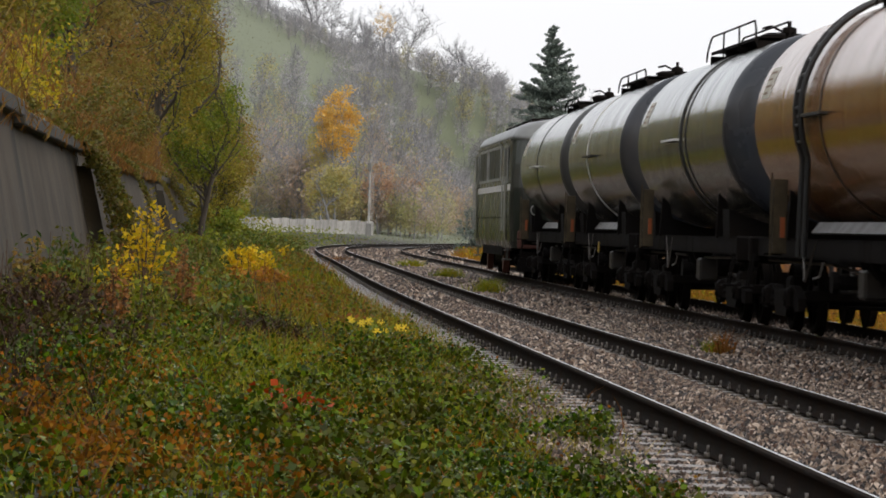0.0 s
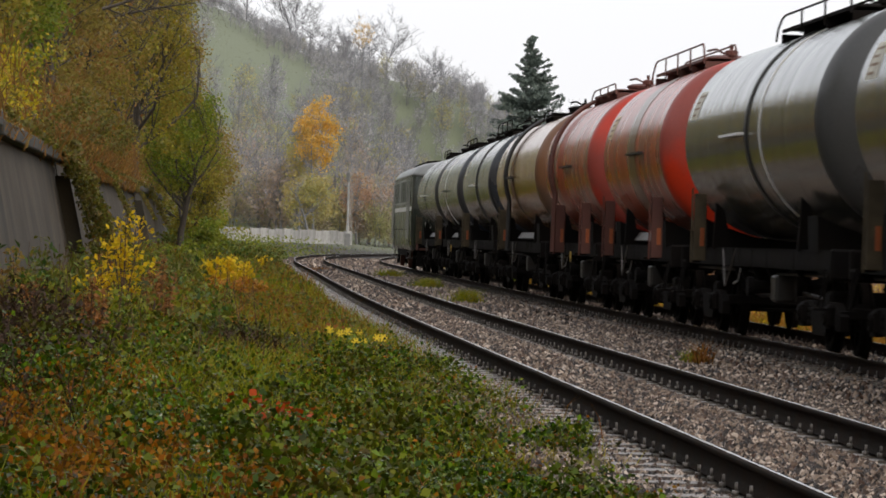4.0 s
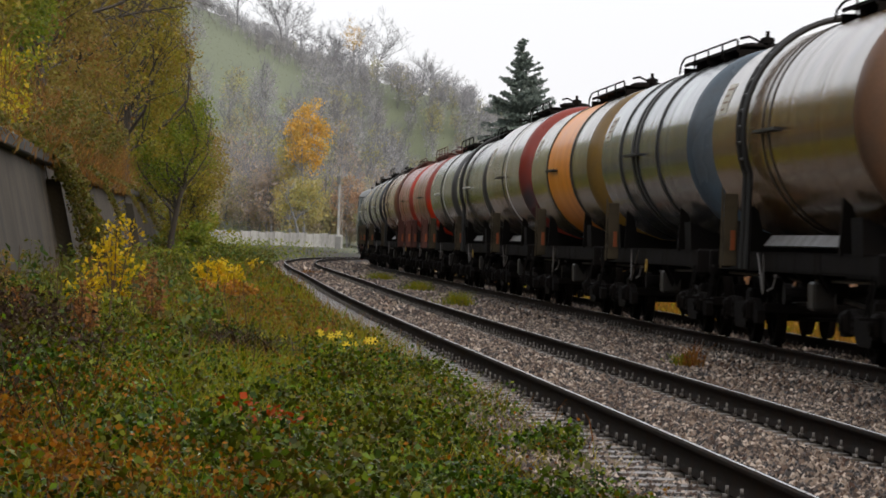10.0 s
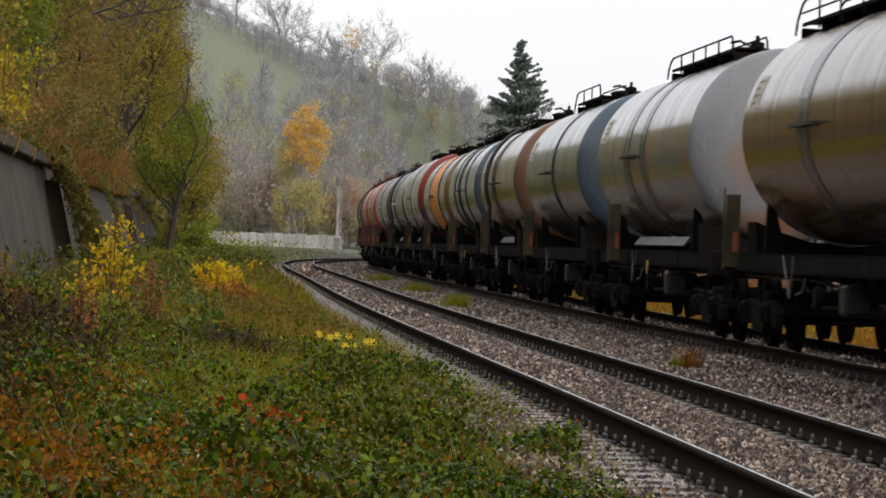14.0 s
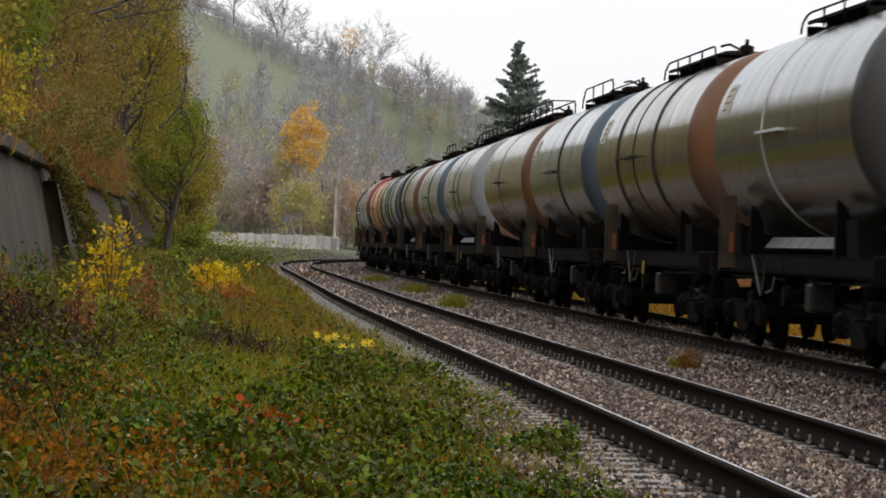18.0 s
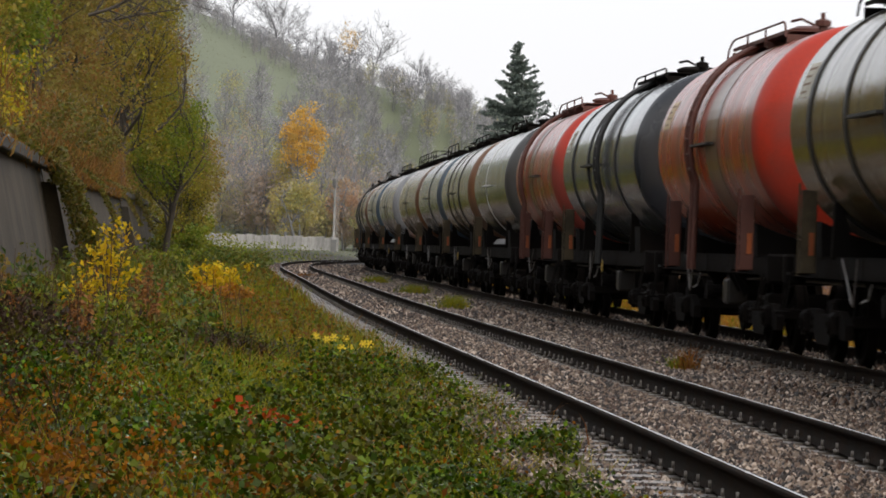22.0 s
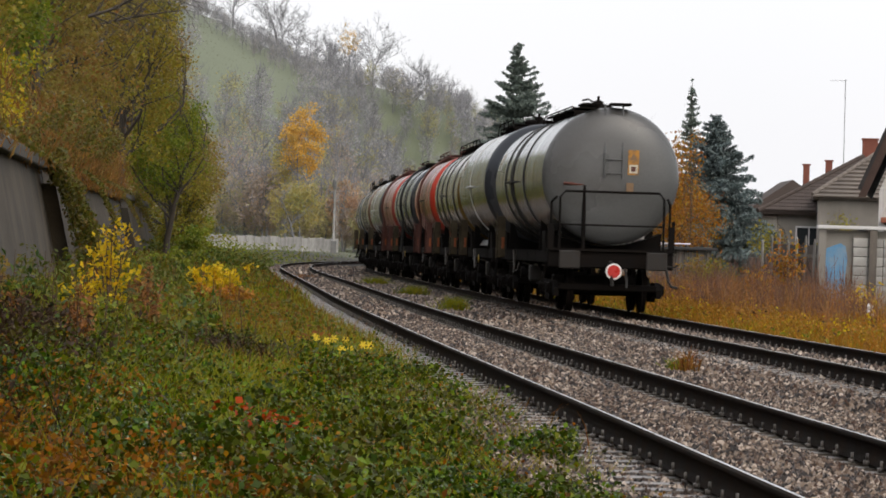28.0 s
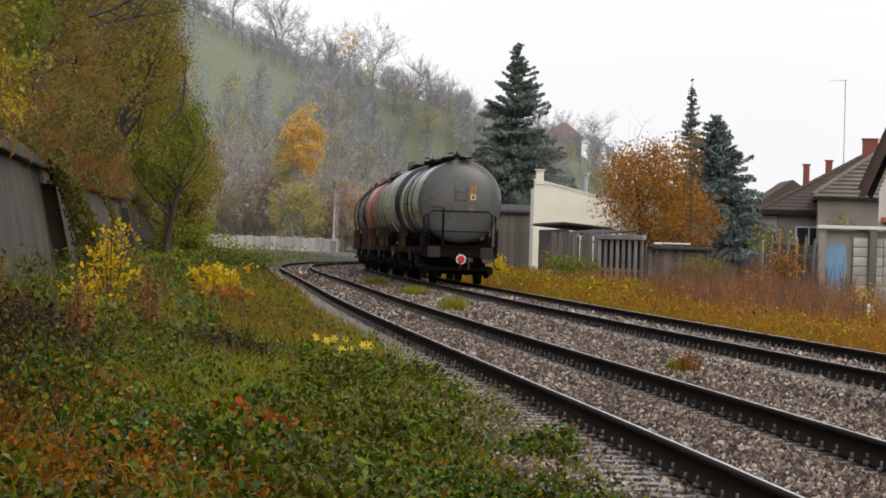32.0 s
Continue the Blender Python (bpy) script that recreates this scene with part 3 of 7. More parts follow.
def arc_pts(r, a0, a1, y, n=14):
    """Points round the tank's left side; angles from the top."""
    return [(-r * math.sin(radians(a0 + (a1 - a0) * i / n)), y, ZC + r * math.cos(radians(a0 + (a1 - a0) * i / n))) for i in range(n + 1)]


def round_tank(prof, n=64, a0=0.0, a1=360.0):
    return Geo().spin(prof, n, a0, a1, at=(0, 0, ZC))


def tank_wagon(i, spec, x_front, x_rear):
    global R0, ZC
    R0, ZC = WIDER.get(i, (1.39, 2.75))
    fx, rx, shell, end, bands, ladder, walkway, boards = spec
    mid = (x_front + x_rear) / 2
    half = (x_front - x_rear) / 2
    ya, yb = fx - mid, rx - mid
    root = tagged(empty("tank_wagon"), LABELS[shell], "tank wagon", "tank wagons of the train")
    body = P[shell]
    if shell == "cream":
        part("tank", round_tank([(ya, R0), (ya - 3.7, R0)]), body, root, "cream painted steel shell", smooth=True)
        part("tank", round_tank([(ya - 3.7, R0), (ya - 8.5, R0)]), P["orange"], root, "orange painted steel shell", smooth=True)
        part("tank", round_tank([(ya - 8.5, R0), (yb, R0)]), P["ochre"], root, "ochre painted steel shell", smooth=True)
    else:
        n = max(3, int((ya - yb) / 2.0))
        prof = []
        for k in range(n):          # shell courses, with a slight weld seam between
            a, b = ya + (yb - ya) * k / n, ya + (yb - ya) * (k + 1) / n
            prof += [(a - .08, R0), (a - .16, R0), (b + .16, R0), (b + .08, R0)] + ([(b + .012, R0 - .005), (b - .012, R0 - .005)] if k < n - 1 else [])
        prof = [(ya, R0)] + prof + [(yb, R0)]
        part("tank", round_tank(prof), body, root, smooth=True)
    dish = [(0, R0)] + [(CAP * math.sin(radians(a)), R0 * math.cos(radians(a)) ** .62) for a in (12, 24, 36, 48, 60, 70, 78, 84, 88)] + [(CAP, .0)]
    part("tank_end", round_tank([(ya + a, r) for a, r in dish]), P[end], root, smooth=True)
    part("tank_end", round_tank([(yb - a, r) for a, r in dish]), P[end], root, smooth=True)
    for off, kind in bands:
        w, h, m = {"black": (.07, .022, M["band"]), "thin": (.025, .012, M["band"]), "white": (.03, .010, M["white_line"]), "wide": (.55, .008, P["dark"] if shell != "redbrown" else P["brown"])}[kind]
        if kind == "wide" and shell in ("pale", "tan"):
            w = .35
        y = ya - off
        part("band", round_tank([(y - w, R0 - .004), (y - w, R0 + h), (y + w, R0 + h), (y + w, R0 - .004)]), m, root, smooth=False)
    if ladder:
        off, colour = ladder
        y, m = ya - off, M[colour]
        lad = part("tank_ladder", Geo().tube(arc_pts(R0 + .09, 4, 112, y + .2), .038, 8).tube(arc_pts(R0 + .09, 4, 112, y - .2), .038, 8), m, root, "curved ladder over the tank's side")
        low = arc_pts(R0 + .09, 4, 112, y)[-1]
        g = Geo()
        for d in (-.2, .2):
            g.tube([(low[0], y + d, low[2]), (low[0] - .02, y + d, 1.0)], .038, 8)
        part("ladder_foot", g, m, lad)
        for a in range(8, 112, 8):
            p = arc_pts(R0 + .09, a, a, y, 1)[0]
            part("rung", shared("rung" + colour, lambda: Geo().tube([(0, -.2, 0), (0, .2, 0)], .02, 6).mesh("rung", m)), None, lad, at=pose(*p))
    # walkway on the top, with posts and a handrail
    off, length, tall = walkway
    tall *= .42
    y = ya - off
    dm = M["rust_red"] if shell == "redbrown" else M["black"]
    zt = ZC + R0
    deck = part("walkway", Geo().box(-.42, y, zt + .035, .40, length, .018).box(-.23, y, zt + .02, .03, length, .045).box(-.61, y, zt + .02, .03, length, .045), dm, root, "narrow top walkway")
    n = max(2, int(length / 1.4))
    for k in range(n + 1):
        yy = y - length / 2 + length * k / n
        part("walkway_bracket", shared("brk" + dm.name, lambda: Geo().box(0, 0, -.08, .42, .04, .16).mesh("walkway_bracket", dm)), None, deck, at=pose(-.42, yy, zt - .02))
        if 0 < k < n:
            part("post", Geo().tube([(-.66, yy, zt - .1), (-.66, yy, zt + tall)], .014, 6), dm, deck)
    for x in ((-.66, -.16) if tall > .2 else (-.66,)):
        bow = [(x, y - length / 2 - .10, zt - .06), (x, y - length / 2 - .04, zt + tall * .7), (x, y - length / 2 + .10, zt + tall), (x, y + length / 2 - .45, zt + tall), (x, y + length / 2 - .2, zt + tall * .85), (x, y + length / 2 + .15, zt + tall * .25), (x, y + length / 2 + .28, zt - .10)]
        part("handrail", Geo().tube(bow, .016, 6), dm, deck)
    if tall > .3:
        part("handrail", Geo().tube([(-.66, y - length / 2, zt + tall * .5), (-.66, y + length / 2 - .2, zt + tall * .5)], .013, 6), dm, deck)
        part("crossbar", Geo().tube([(-.66, y - length / 2 + .1, zt + tall), (-.16, y - length / 2 + .1, zt + tall)], .014, 6), dm, deck)
    hatch = part("manhole", Geo().spin([(R0 - .03, .0), (R0 - .03, .33), (R0 + .16, .33), (R0 + .16, .36), (R0 + .2, .36), (R0 + .24, .26), (R0 + .26, 0)], 20, axis="Z", at=(.15, y, ZC)), dm, root, "round filling hatch")
    part("valve", Geo().spin([(R0 - .05, .06), (R0 + .2, .06), (R0 + .2, .11), (R0 + .27, .11), (R0 + .3, .03), (R0 + .38, .03), (R0 + .38, 0)], 10, axis="Z", at=(.1, y - .9, ZC)), dm, hatch)
    part("clamp_lever", Geo().tube([(.15, y, ZC + R0 + .26), (.0, y + .25, ZC + R0 + .36), (-.1, y + .5, ZC + R0 + .34)], .02, 6), dm, hatch)
    # frame and running gear
    sole = half - .62
    part("sole_bar", Geo().box(-1.12, 0, 1.10, .09, sole * 2, .24).box(-1.08, 0, 1.21, .17, sole * 2, .03).box(-1.08, 0, .99, .17, sole * 2, .03), M["black"], root)
    part("sole_bar", Geo().box(1.12, 0, 1.10, .09, sole * 2, .24).box(1.08, 0, 1.21, .17, sole * 2, .03).box(1.08, 0, .99, .17, sole * 2, .03), M["black"], root)
    part("centre_sill", Geo().box(0, 0, 1.03, .5, sole * 2, .3), M["black"], root)
    for sy in (-1, 1):
        part("headstock", Geo().box(0, sy * sole, 1.06, 2.55, .14, .36, .03), M["black"], root)
        bogie_parts(root, sy * (half - 2.35))
        part("saddle", Geo().prism([(-1.18, 1.2), (1.18, 1.2), (1.2, 1.62), (.9, 1.5), (.5, 1.38), (0, 1.33), (-.5, 1.38), (-.9, 1.5), (-1.2, 1.62)], sy * (half - 2.35) - .35, sy * (half - 2.35) + .35), M["black"], root)
        for sx in (-1, 1):
            part("saddle_rib", Geo().prism([(sx * 1.20, 1.2), (sx * .92, 1.2), (sx * 1.06, 1.75), (sx * 1.17, 1.85)], sy * (half - 3.4) - .05, sy * (half - 3.4) + .05), M["black"], root)
        for sx in (-1, 1):
            part("buffer", shared("buffer", buffer_mesh), None, root, "square-plated buffer", at=pose(sx * .875, sy * sole, 1.05, 0, 0, 0 if sy > 0 else 180))
        part("coupling", Geo().tube([(0, sy * sole, 1.02), (0, sy * (half - .35), 1.0), (.02, sy * (half - .3), .55)], .04, 6).tube([(.3, sy * sole, .95), (.32, sy * (half - .35), .6), (.3, sy * (half - .28), .5)], .025, 6), M["dark_steel"], root, "screw coupling and brake hose")
        part("corner_step", Geo().box(-1.33, sy * (sole - .3), .55, .2, .3, .03).tube([(-1.25, sy * (sole - .18), 1.0), (-1.33, sy * (sole - .18), .55)], .015, 5).tube([(-1.25, sy * (sole - .42), 1.0), (-1.33, sy * (sole - .42), .55)], .015, 5), M["black"], root)
    part("air_tank", Geo().spin([(-.5, 0), (-.48, .14), (-.42, .18), (.42, .18), (.48, .14), (.5, 0)], 14, at=(-.62, .4, .78)), M["black"], root, smooth=True)
    part("brake_cylinder", Geo().spin([(-.3, 0), (-.3, .16), (.1, .16), (.14, .08), (.4, .04), (.4, 0)], 12, at=(.5, -1.2, .75)), M["black"], root)
    out = part("outlet_pipe", Geo().tube([(0, 0, 1.38), (0, 0, .85), (-.5, .15, .72), (-1.15, .15, .72)], .085, 10).spin([(-1.22, 0), (-1.22, .13), (-1.14, .13), (-1.14, .08)], 12, axis="X", at=(0, .15, .72)), M["black"], root)
    if i % 3 == 1:
        part("hand_wheel", Geo().tube([(-1.22 + .0, .15 + .10 * math.cos(a), .95 + .10 * math.sin(a)) for a in [k * math.pi / 6 for k in range(13)]], .011, 6, cap=False).tube([(-1.22, .05, .95), (-1.22, .25, .95)], .009, 5), M["yellow_paint"], out, "yellow hand wheel")
    # pipes, rods and levers under the frame
    rng = random.Random(900 + i)
    part("air_pipe", Geo().tube([(-1.02, -sole + .2, .93), (-1.02, -1.0, .90), (-.9, -.5, .84), (-.9, .6, .86), (-1.02, 1.2, .92), (-1.02, sole - .2, .93)], .022, 6), M["dark_steel"], root)
    part("brake_rod", Geo().tube([(-.55, -half + 3.3, .55), (-.5, 0, .66), (-.55, half - 3.3, .55)], .03, 6), M["dark_steel"], root)
    lev = part("release_lever", Geo().tube([(-1.2, .9, .95), (-1.24, .9, .78), (-1.24, 1.3, .74)], .012, 5), M["zinc_rod"], root, "pale release lever")
    for k in range(5):
        y = rng.uniform(-sole * .5, sole * .5)
        part("bracket", Geo().prism([(-1.17, 1.22), (-1.17, .98), (-1.0, rng.uniform(.62, .8)), (-.85, .98)], y - .03, y + .03), M["black"], root)
    part("gear_box", Geo().box(-1.0, rng.uniform(-1.6, -1.0), .72, .28, .42, .34, .03), M["dark_steel"], root)
    part("chain_guard", Geo().tube([(-1.16, rng.uniform(1.6, 2.2), 1.2), (-1.2, rng.uniform(1.8, 2.4), .70), (-1.16, rng.uniform(2.6, 3.0), 1.2)], .014, 5), M["zinc_rod"], root)
    # light sheet under the belly, seen as a pale strip over the frame
    if i in (0, 1, 3, 5, 7, 8, 11, 13, 17, 22):
        part("belly_sheet", Geo().box(-.98, ya - (ya - yb) * .5, 1.36, .03, (ya - yb) * .52, .17, turn=Matrix.Rotation(radians(38), 4, "Y")), M["heat_shield"], root, "pale metal sheet under the tank")
    for off in boards:
        y = ya - off
        bd = part("step_board", Geo().box(-1.34, y, 1.50, .18, .05, .95, .01).tube([(-1.46, y - .04, 1.0), (-1.46, y - .04, 2.05)], .015, 5), M["board"] if shell != "redbrown" else M["rust_red"], root, "upright step board beside the frame")
        part("marker_plate", Geo().box(-1.31, y - .035, 1.36, .06, .02, .26), M["orange_plate"], bd, "orange marker plate")
        part("step", Geo().box(-1.42, y + .16, 1.02, .22, .3, .03), M["black"], bd)
    # side bar above the middle, and the data panels as plain bars
    part("side_bracket", Geo().box(-R0 - .05, ya - 5.0, ZC - .05, .10, 1.7, .035), M["band"] if shell != "olive" else M["white_line"], root, "thin bracket on the tank's flank")
    panel = part("data_panel", round_tank([(ya - .35, R0 + .004), (ya - 1.05, R0 + .004)], 6, -78, -60), M["panel_" + ("pale" if shell != "redbrown" else "buff")], root, "plain data panel")
    for k in range(4):
        a = -76 + k * 4
        part("bar", round_tank([(ya - .45, R0 + .008), (ya - (.95 if k % 2 else .8), R0 + .008)], 3, a, a + 1.4), M["brown_plate"], panel)
    if end == "red":
        for k in range(3):
            part("end_mark", Geo().box(-.75 + k * .22, yb - CAP * .62, ZC + .28, .15, .02, .18), M["white_line"], root)
    return root, mid, half


M["zinc_rod"] = mat("worn_pale_rod", (.11, .10, .09), .5, metal=.2, var=.6, scale=6, tint=(.08, .06, .05), bump=.1)
M["panel_pale"] = mat("pale_panel", (.55, .52, .42), .6, var=.4, scale=5, tint=(.3, .26, .2), bump=.05)
M["panel_buff"] = mat("buff_panel", (.55, .42, .24), .6, var=.4, scale=5, bump=.05)


def last_wagon_fittings(root, half, yb):
    """What the rear of the last wagon alone shows."""
    y = -half
    m = M["black"]
    cage = part("end_railing", Geo().tube([(-1.05, y + .5, 1.25), (-1.05, y + .5, 2.30), (-.95, y + .48, 2.42), (.95, y + .48, 2.42), (1.05, y + .5, 2.30), (1.05, y + .5, 1.25)], .024, 8), m, root, "black platform railing")
    part("mid_rail", Geo().tube([(-1.05, y + .5, 1.75), (1.05, y + .5, 1.75)], .018, 6), m, cage)
    part("side_rail", Geo().tube([(-1.2, y + .75, 1.25), (-1.2, y + .75, 2.2), (-1.12, y + .5, 2.3)], .025, 6).tube([(1.2, y + .75, 1.25), (1.2, y + .75, 2.2), (1.12, y + .5, 2.3)], .025, 6), m, cage)
    part("platform", Geo().box(0, y + .78, 1.25, 2.5, .6, .05), m, root)
    brake = part("brake_column", Geo().tube([(-.55, y + .7, 1.25), (-.55, y + .7, 2.55)], .04, 8), m, root)
    part("brake_crank", Geo().tube([(-.98, y + .7, 2.58), (-.2, y + .7, 2.54)], .03, 6), M["rust_red"], brake, "red-tipped crank")
    lad = part("end_ladder", Geo().tube([(-.16, yb - CAP - .05, 2.7), (-.16, yb - CAP - .02, 3.2), (-.16, yb - .12, 4.2)], .022, 6).tube([(.20, yb - CAP - .05, 2.7), (.20, yb - CAP - .02, 3.2), (.20, yb - .12, 4.2)], .020, 6), P["midgrey"], root, "grey ladder up the tank's end")
    for k in range(5):
        z = 2.8 + k * .28
        yy = yb - CAP - .04 if z < 3.2 else yb - CAP + (z - 3.2) * .4
        part("rung", Geo().tube([(-.16, yy, z), (.20, yy, z)], .016, 6), P["midgrey"], lad)
    top = part("top_rail", Geo().box(.15, yb - .05, 4.20, .42, .5, .05, .01).box(-.45, yb + .3, 4.19, .34, 1.1, .05, .01), m, root)
    lamp = part("tail_disc", Geo().spin([(0, 0), (0, .16), (.03, .165), (.05, .15), (.05, 0)], 28, at=(.05, y + .30, .83)), M["white"], root, "white-rimmed red tail disc")
    part("red_face", Geo().spin([(-.012, 0), (-.012, .128), (.01, .131)], 24, at=(.05, y + .30, .83)), M["signal_red"], lamp, "red reflector face")
    wp = part("warning_plate", Geo().box(.42, yb - CAP - .005, 3.03, .22, .015, .50), M["yellow_label"], root, "ochre warning label")
    part("triangle", Geo().prism([(.34, 3.08), (.50, 3.08), (.42, 3.23)], yb - CAP - .018, yb - CAP - .013), M["brown_plate"], wp)
    part("white_field", Geo().box(.42, yb - CAP - .016, 2.90, .17, .008, .17), M["panel_pale"], wp)
    part("red_mark", Geo().box(.42, yb - CAP - .023, 2.90, .09, .006, .10), M["rust_red"], wp)
    part("small_plate", Geo().box(.36, yb - CAP - .03, 2.52, .14, .02, .2), M["brown_plate"], root)
    part("brake_hose", Geo().tube([(1.10, y + .5, 1.02), (1.17, y + .42, .66), (1.22, y + .40, .56), (1.36, y + .40, .53)], .028, 6), M["dark_steel"], root)
    part("shunter_handle", Geo().tube([(1.02, y + .5, .96), (1.30, y + .45, .95), (1.36, y + .45, .99)], .018, 6), M["dark_steel"], root)
    part("corner_post", Geo().box(1.26, y + .62, 1.55, .05, .16, .62, .01), m, root)
    for sx in (-1, 1):
        part("lamp_bracket", Geo().box(sx * 1.22, y + .55, 1.5, .12, .08, .5), m, root)


M["yellow_label"] = mat("ochre_label", (.42, .19, .02), .6, var=.9, scale=9, tint=(.09, .07, .05), bump=.02)
M["brown_plate"] = mat("brown_plate", (.20, .12, .06), .6, var=.3, scale=5, bump=.02)


def build_train():
    out = []
    cuts = [69.7]
    for a, b in zip(WAGONS[:-1], WAGONS[1:]):
        cuts.append((a[1] + b[0]) / 2)
    cuts.append(-252.05)
    for i, spec in enumerate(WAGONS):
        root, mid, half = tank_wagon(i, spec, cuts[i], cuts[i + 1])
        if i == len(WAGONS) - 1:
            last_wagon_fittings(root, half, spec[1] - mid)
            root["label"] = "grey tank wagon, the last, with a red tail disc"
        out.append((root, mid, half - 2.35))
    return out


def rounded(w, h, r, n=5):
    """Footprint of a box with rounded corners, half sizes w and h."""
    out = []
    for cx, cy, a0 in ((w - r, h - r, 0), (-w + r, h - r, 90), (-w + r, -h + r, 180), (w - r, -h + r, 270)):
        out += [(cx + r * math.cos(radians(a0 + 90 * k / n)), cy + r * math.sin(radians(a0 + 90 * k / n))) for k in range(n + 1)]
    return out


def loft(rings):
    """Footprints stacked at heights: rows of (footprint, z)."""
    g = Geo()
    n = len(rings[0][0])
    vs = [(x, y, z) for foot, z in rings for x, y in foot]
    fs = [(i * n + k, i * n + (k + 1) % n, (i + 1) * n + (k + 1) % n, (i + 1) * n + k) for i in range(len(rings) - 1) for k in range(n)]
    fs += [tuple(range(n - 1, -1, -1)), tuple((len(rings) - 1) * n + k for k in range(n))]
    return g.add(vs, fs)


P["loco_upper"] = paint("grey_green_loco_paint", (.060, .070, .055), .4, .1)
M["cab_frame"] = mat("pale_window_frame", (.34, .34, .31), .5, var=.3, scale=5, bump=.02)


def locomotive():
    """A six-axle diesel: long round-cornered body, cab at each end, on two bogies."""
    front, rear = 86.6, 69.7
    mid, half = (front + rear) / 2, (front - rear) / 2
    root = tagged(empty("locomotive"), "grey-green diesel locomotive with a white waist stripe", "locomotive")
    h = half - .55
    part("lower_body", loft([(rounded(1.42, h - .05, .4), .78), (rounded(1.48, h, .45), .95), (rounded(1.5, h, .45), 1.7), (rounded(1.495, h - .02, .45), 2.30)]), P["green"], root, "dark green lower body", smooth=False)
    part("upper_body", loft([(rounded(1.49, h - .02, .45), 2.30), (rounded(1.48, h - .08, .5), 2.9), (rounded(1.46, h - .2, .55), 3.5)]), P["loco_upper"], root, "lighter grey-green upper body")
    part("roof", loft([(rounded(1.47, h - .18, .55), 3.5), (rounded(1.44, h - .26, .55), 3.62), (rounded(1.30, h - .45, .55), 3.82), (rounded(1.0, h - .7, .5), 3.97), (rounded(.5, h - 1.0, .4), 4.06)]), M["roof"], root, "pale grey rounded roof", smooth=True)
    for sx in (-1, 1):
        part("stripe", Geo().box(sx * 1.497, 0, 2.31, .016, h * 2 - .9, .16), M["white_line"], root, "white waist stripe")
        part("gutter", Geo().box(sx * 1.475, 0, 3.5, .05, h * 2 - 1.2, .05), P["green"], root)
        part("panel_seam", Geo().box(sx * 1.502, 0, 1.55, .010, h * 2 - .9, .025), M["black"], root)
        for y, ln in ((3.75, 3.3), (-1.15, 4.7)):
            w = part("window", Geo().box(sx * 1.478, y, 2.97, .03, ln, .78, .01), M["glass"], root)
            part("frame", Geo().box(sx * 1.485, y, 3.39, .04, ln + .24, .07).box(sx * 1.49, y, 2.55, .04, ln + .24, .07).box(sx * 1.487, y - ln / 2 - .06, 2.97, .04, .16, .9).box(sx * 1.487, y + ln / 2 + .06, 2.97, .04, .16, .9), M["cab_frame"], w, "pale frame")
            part("divider", Geo().box(sx * 1.484, y, 2.97, .03, .08, .78), P["green"], w)
        for y in (h - 1.2, -5.9):
            d = part("door", Geo().box(sx * 1.498, y, 2.15, .02, 1.3, 2.35, .01), P["green"], root, "cab door")
            part("door_window", Geo().box(sx * 1.512, y, 2.95, .01, .9, .78), M["glass"], d)
            part("door_frame", Geo().box(sx * 1.51, y - .58, 2.9, .02, .18, .95).box(sx * 1.51, y + .58, 2.9, .02, .18, .95).box(sx * 1.51, y, 3.36, .02, 1.2, .06), M["cab_frame"], d)
            part("grab_rail", Geo().tube([(sx * 1.56, y + .48, 1.2), (sx * 1.56, y + .48, 2.6)], .02, 6), M["cab_frame"], d)
            part("grab_rail", Geo().tube([(sx * 1.56, y - .48, 1.2), (sx * 1.56, y - .48, 2.6)], .02, 6), M["cab_frame"], d)
            st = part("cab_step", Geo().box(sx * 1.42, y, .48, .22, .5, .04).tube([(sx * 1.4, y - .24, .9), (sx * 1.42, y - .24, .48)], .016, 5).tube([(sx * 1.4, y + .24, .9), (sx * 1.42, y + .24, .48)], .016, 5), M["zinc_rod"], root, "pale steel steps")
            part("tread", Geo().box(sx * 1.40, y, .72, .18, .5, .03), M["zinc_rod"], st)
        part("skirt", Geo().box(sx * 1.40, 0, .72, .06, half * 2 - 8.5, .3), M["black"], root)
        for y in (h - 4.6, -h + 4.6):
            part("sand_box", Geo().prism([(y - .45, .82), (y + .45, .82), (y + .2, .25), (y - .05, .12)], sx * 1.18, sx * 1.34, axis="X"), M["rust_red"], root, "red-brown tapered sand box")
    for sy in (-1, 1):
        part("windscreen", Geo().box(-.58, sy * (h - .09), 2.97, .86, .04, .7).box(.58, sy * (h - .09), 2.97, .86, .04, .7), M["glass"], root)
        for sx in (-1, 1):
            part("headlight", Geo().spin([(sy * (h - .02), .0), (sy * (h - .02), .14), (sy * (h + .05), .15), (sy * (h + .06), .12)], 14, at=(sx * .85, 0, 1.75)), M["cab_frame"], root)
            part("buffer", shared("buffer", buffer_mesh), None, root, at=pose(sx * .875, sy * (half - .62), 1.05, 0, 0, 0 if sy > 0 else 180))
        part("headstock", Geo().box(0, sy * (half - .55), 1.0, 2.6, .14, .45, .03), M["rust_red"], root)
        part("plough", Geo().prism([(-1.3, .2), (1.3, .2), (1.2, .7), (-1.2, .7)], sy * (half - .75), sy * (half - .6)), M["black"], root)
        b = bogie_parts(root, sy * (half - 3.7))
        WHEELS.append(part("wheelset", shared("wheelset", wheelset_mesh), None, b, at=pose(0, sy * 1.9, .46)))
    part("fuel_tank", Geo().box(0, 0, .62, 2.5, 3.2, .55, .08), M["black"], root)
    part("roof_fan", Geo().spin([(4.0, 0), (4.0, .6), (4.2, .62), (4.2, .55), (4.12, .5), (4.12, 0)], 20, axis="Z", at=(0, 3, 0)), M["black"], root)
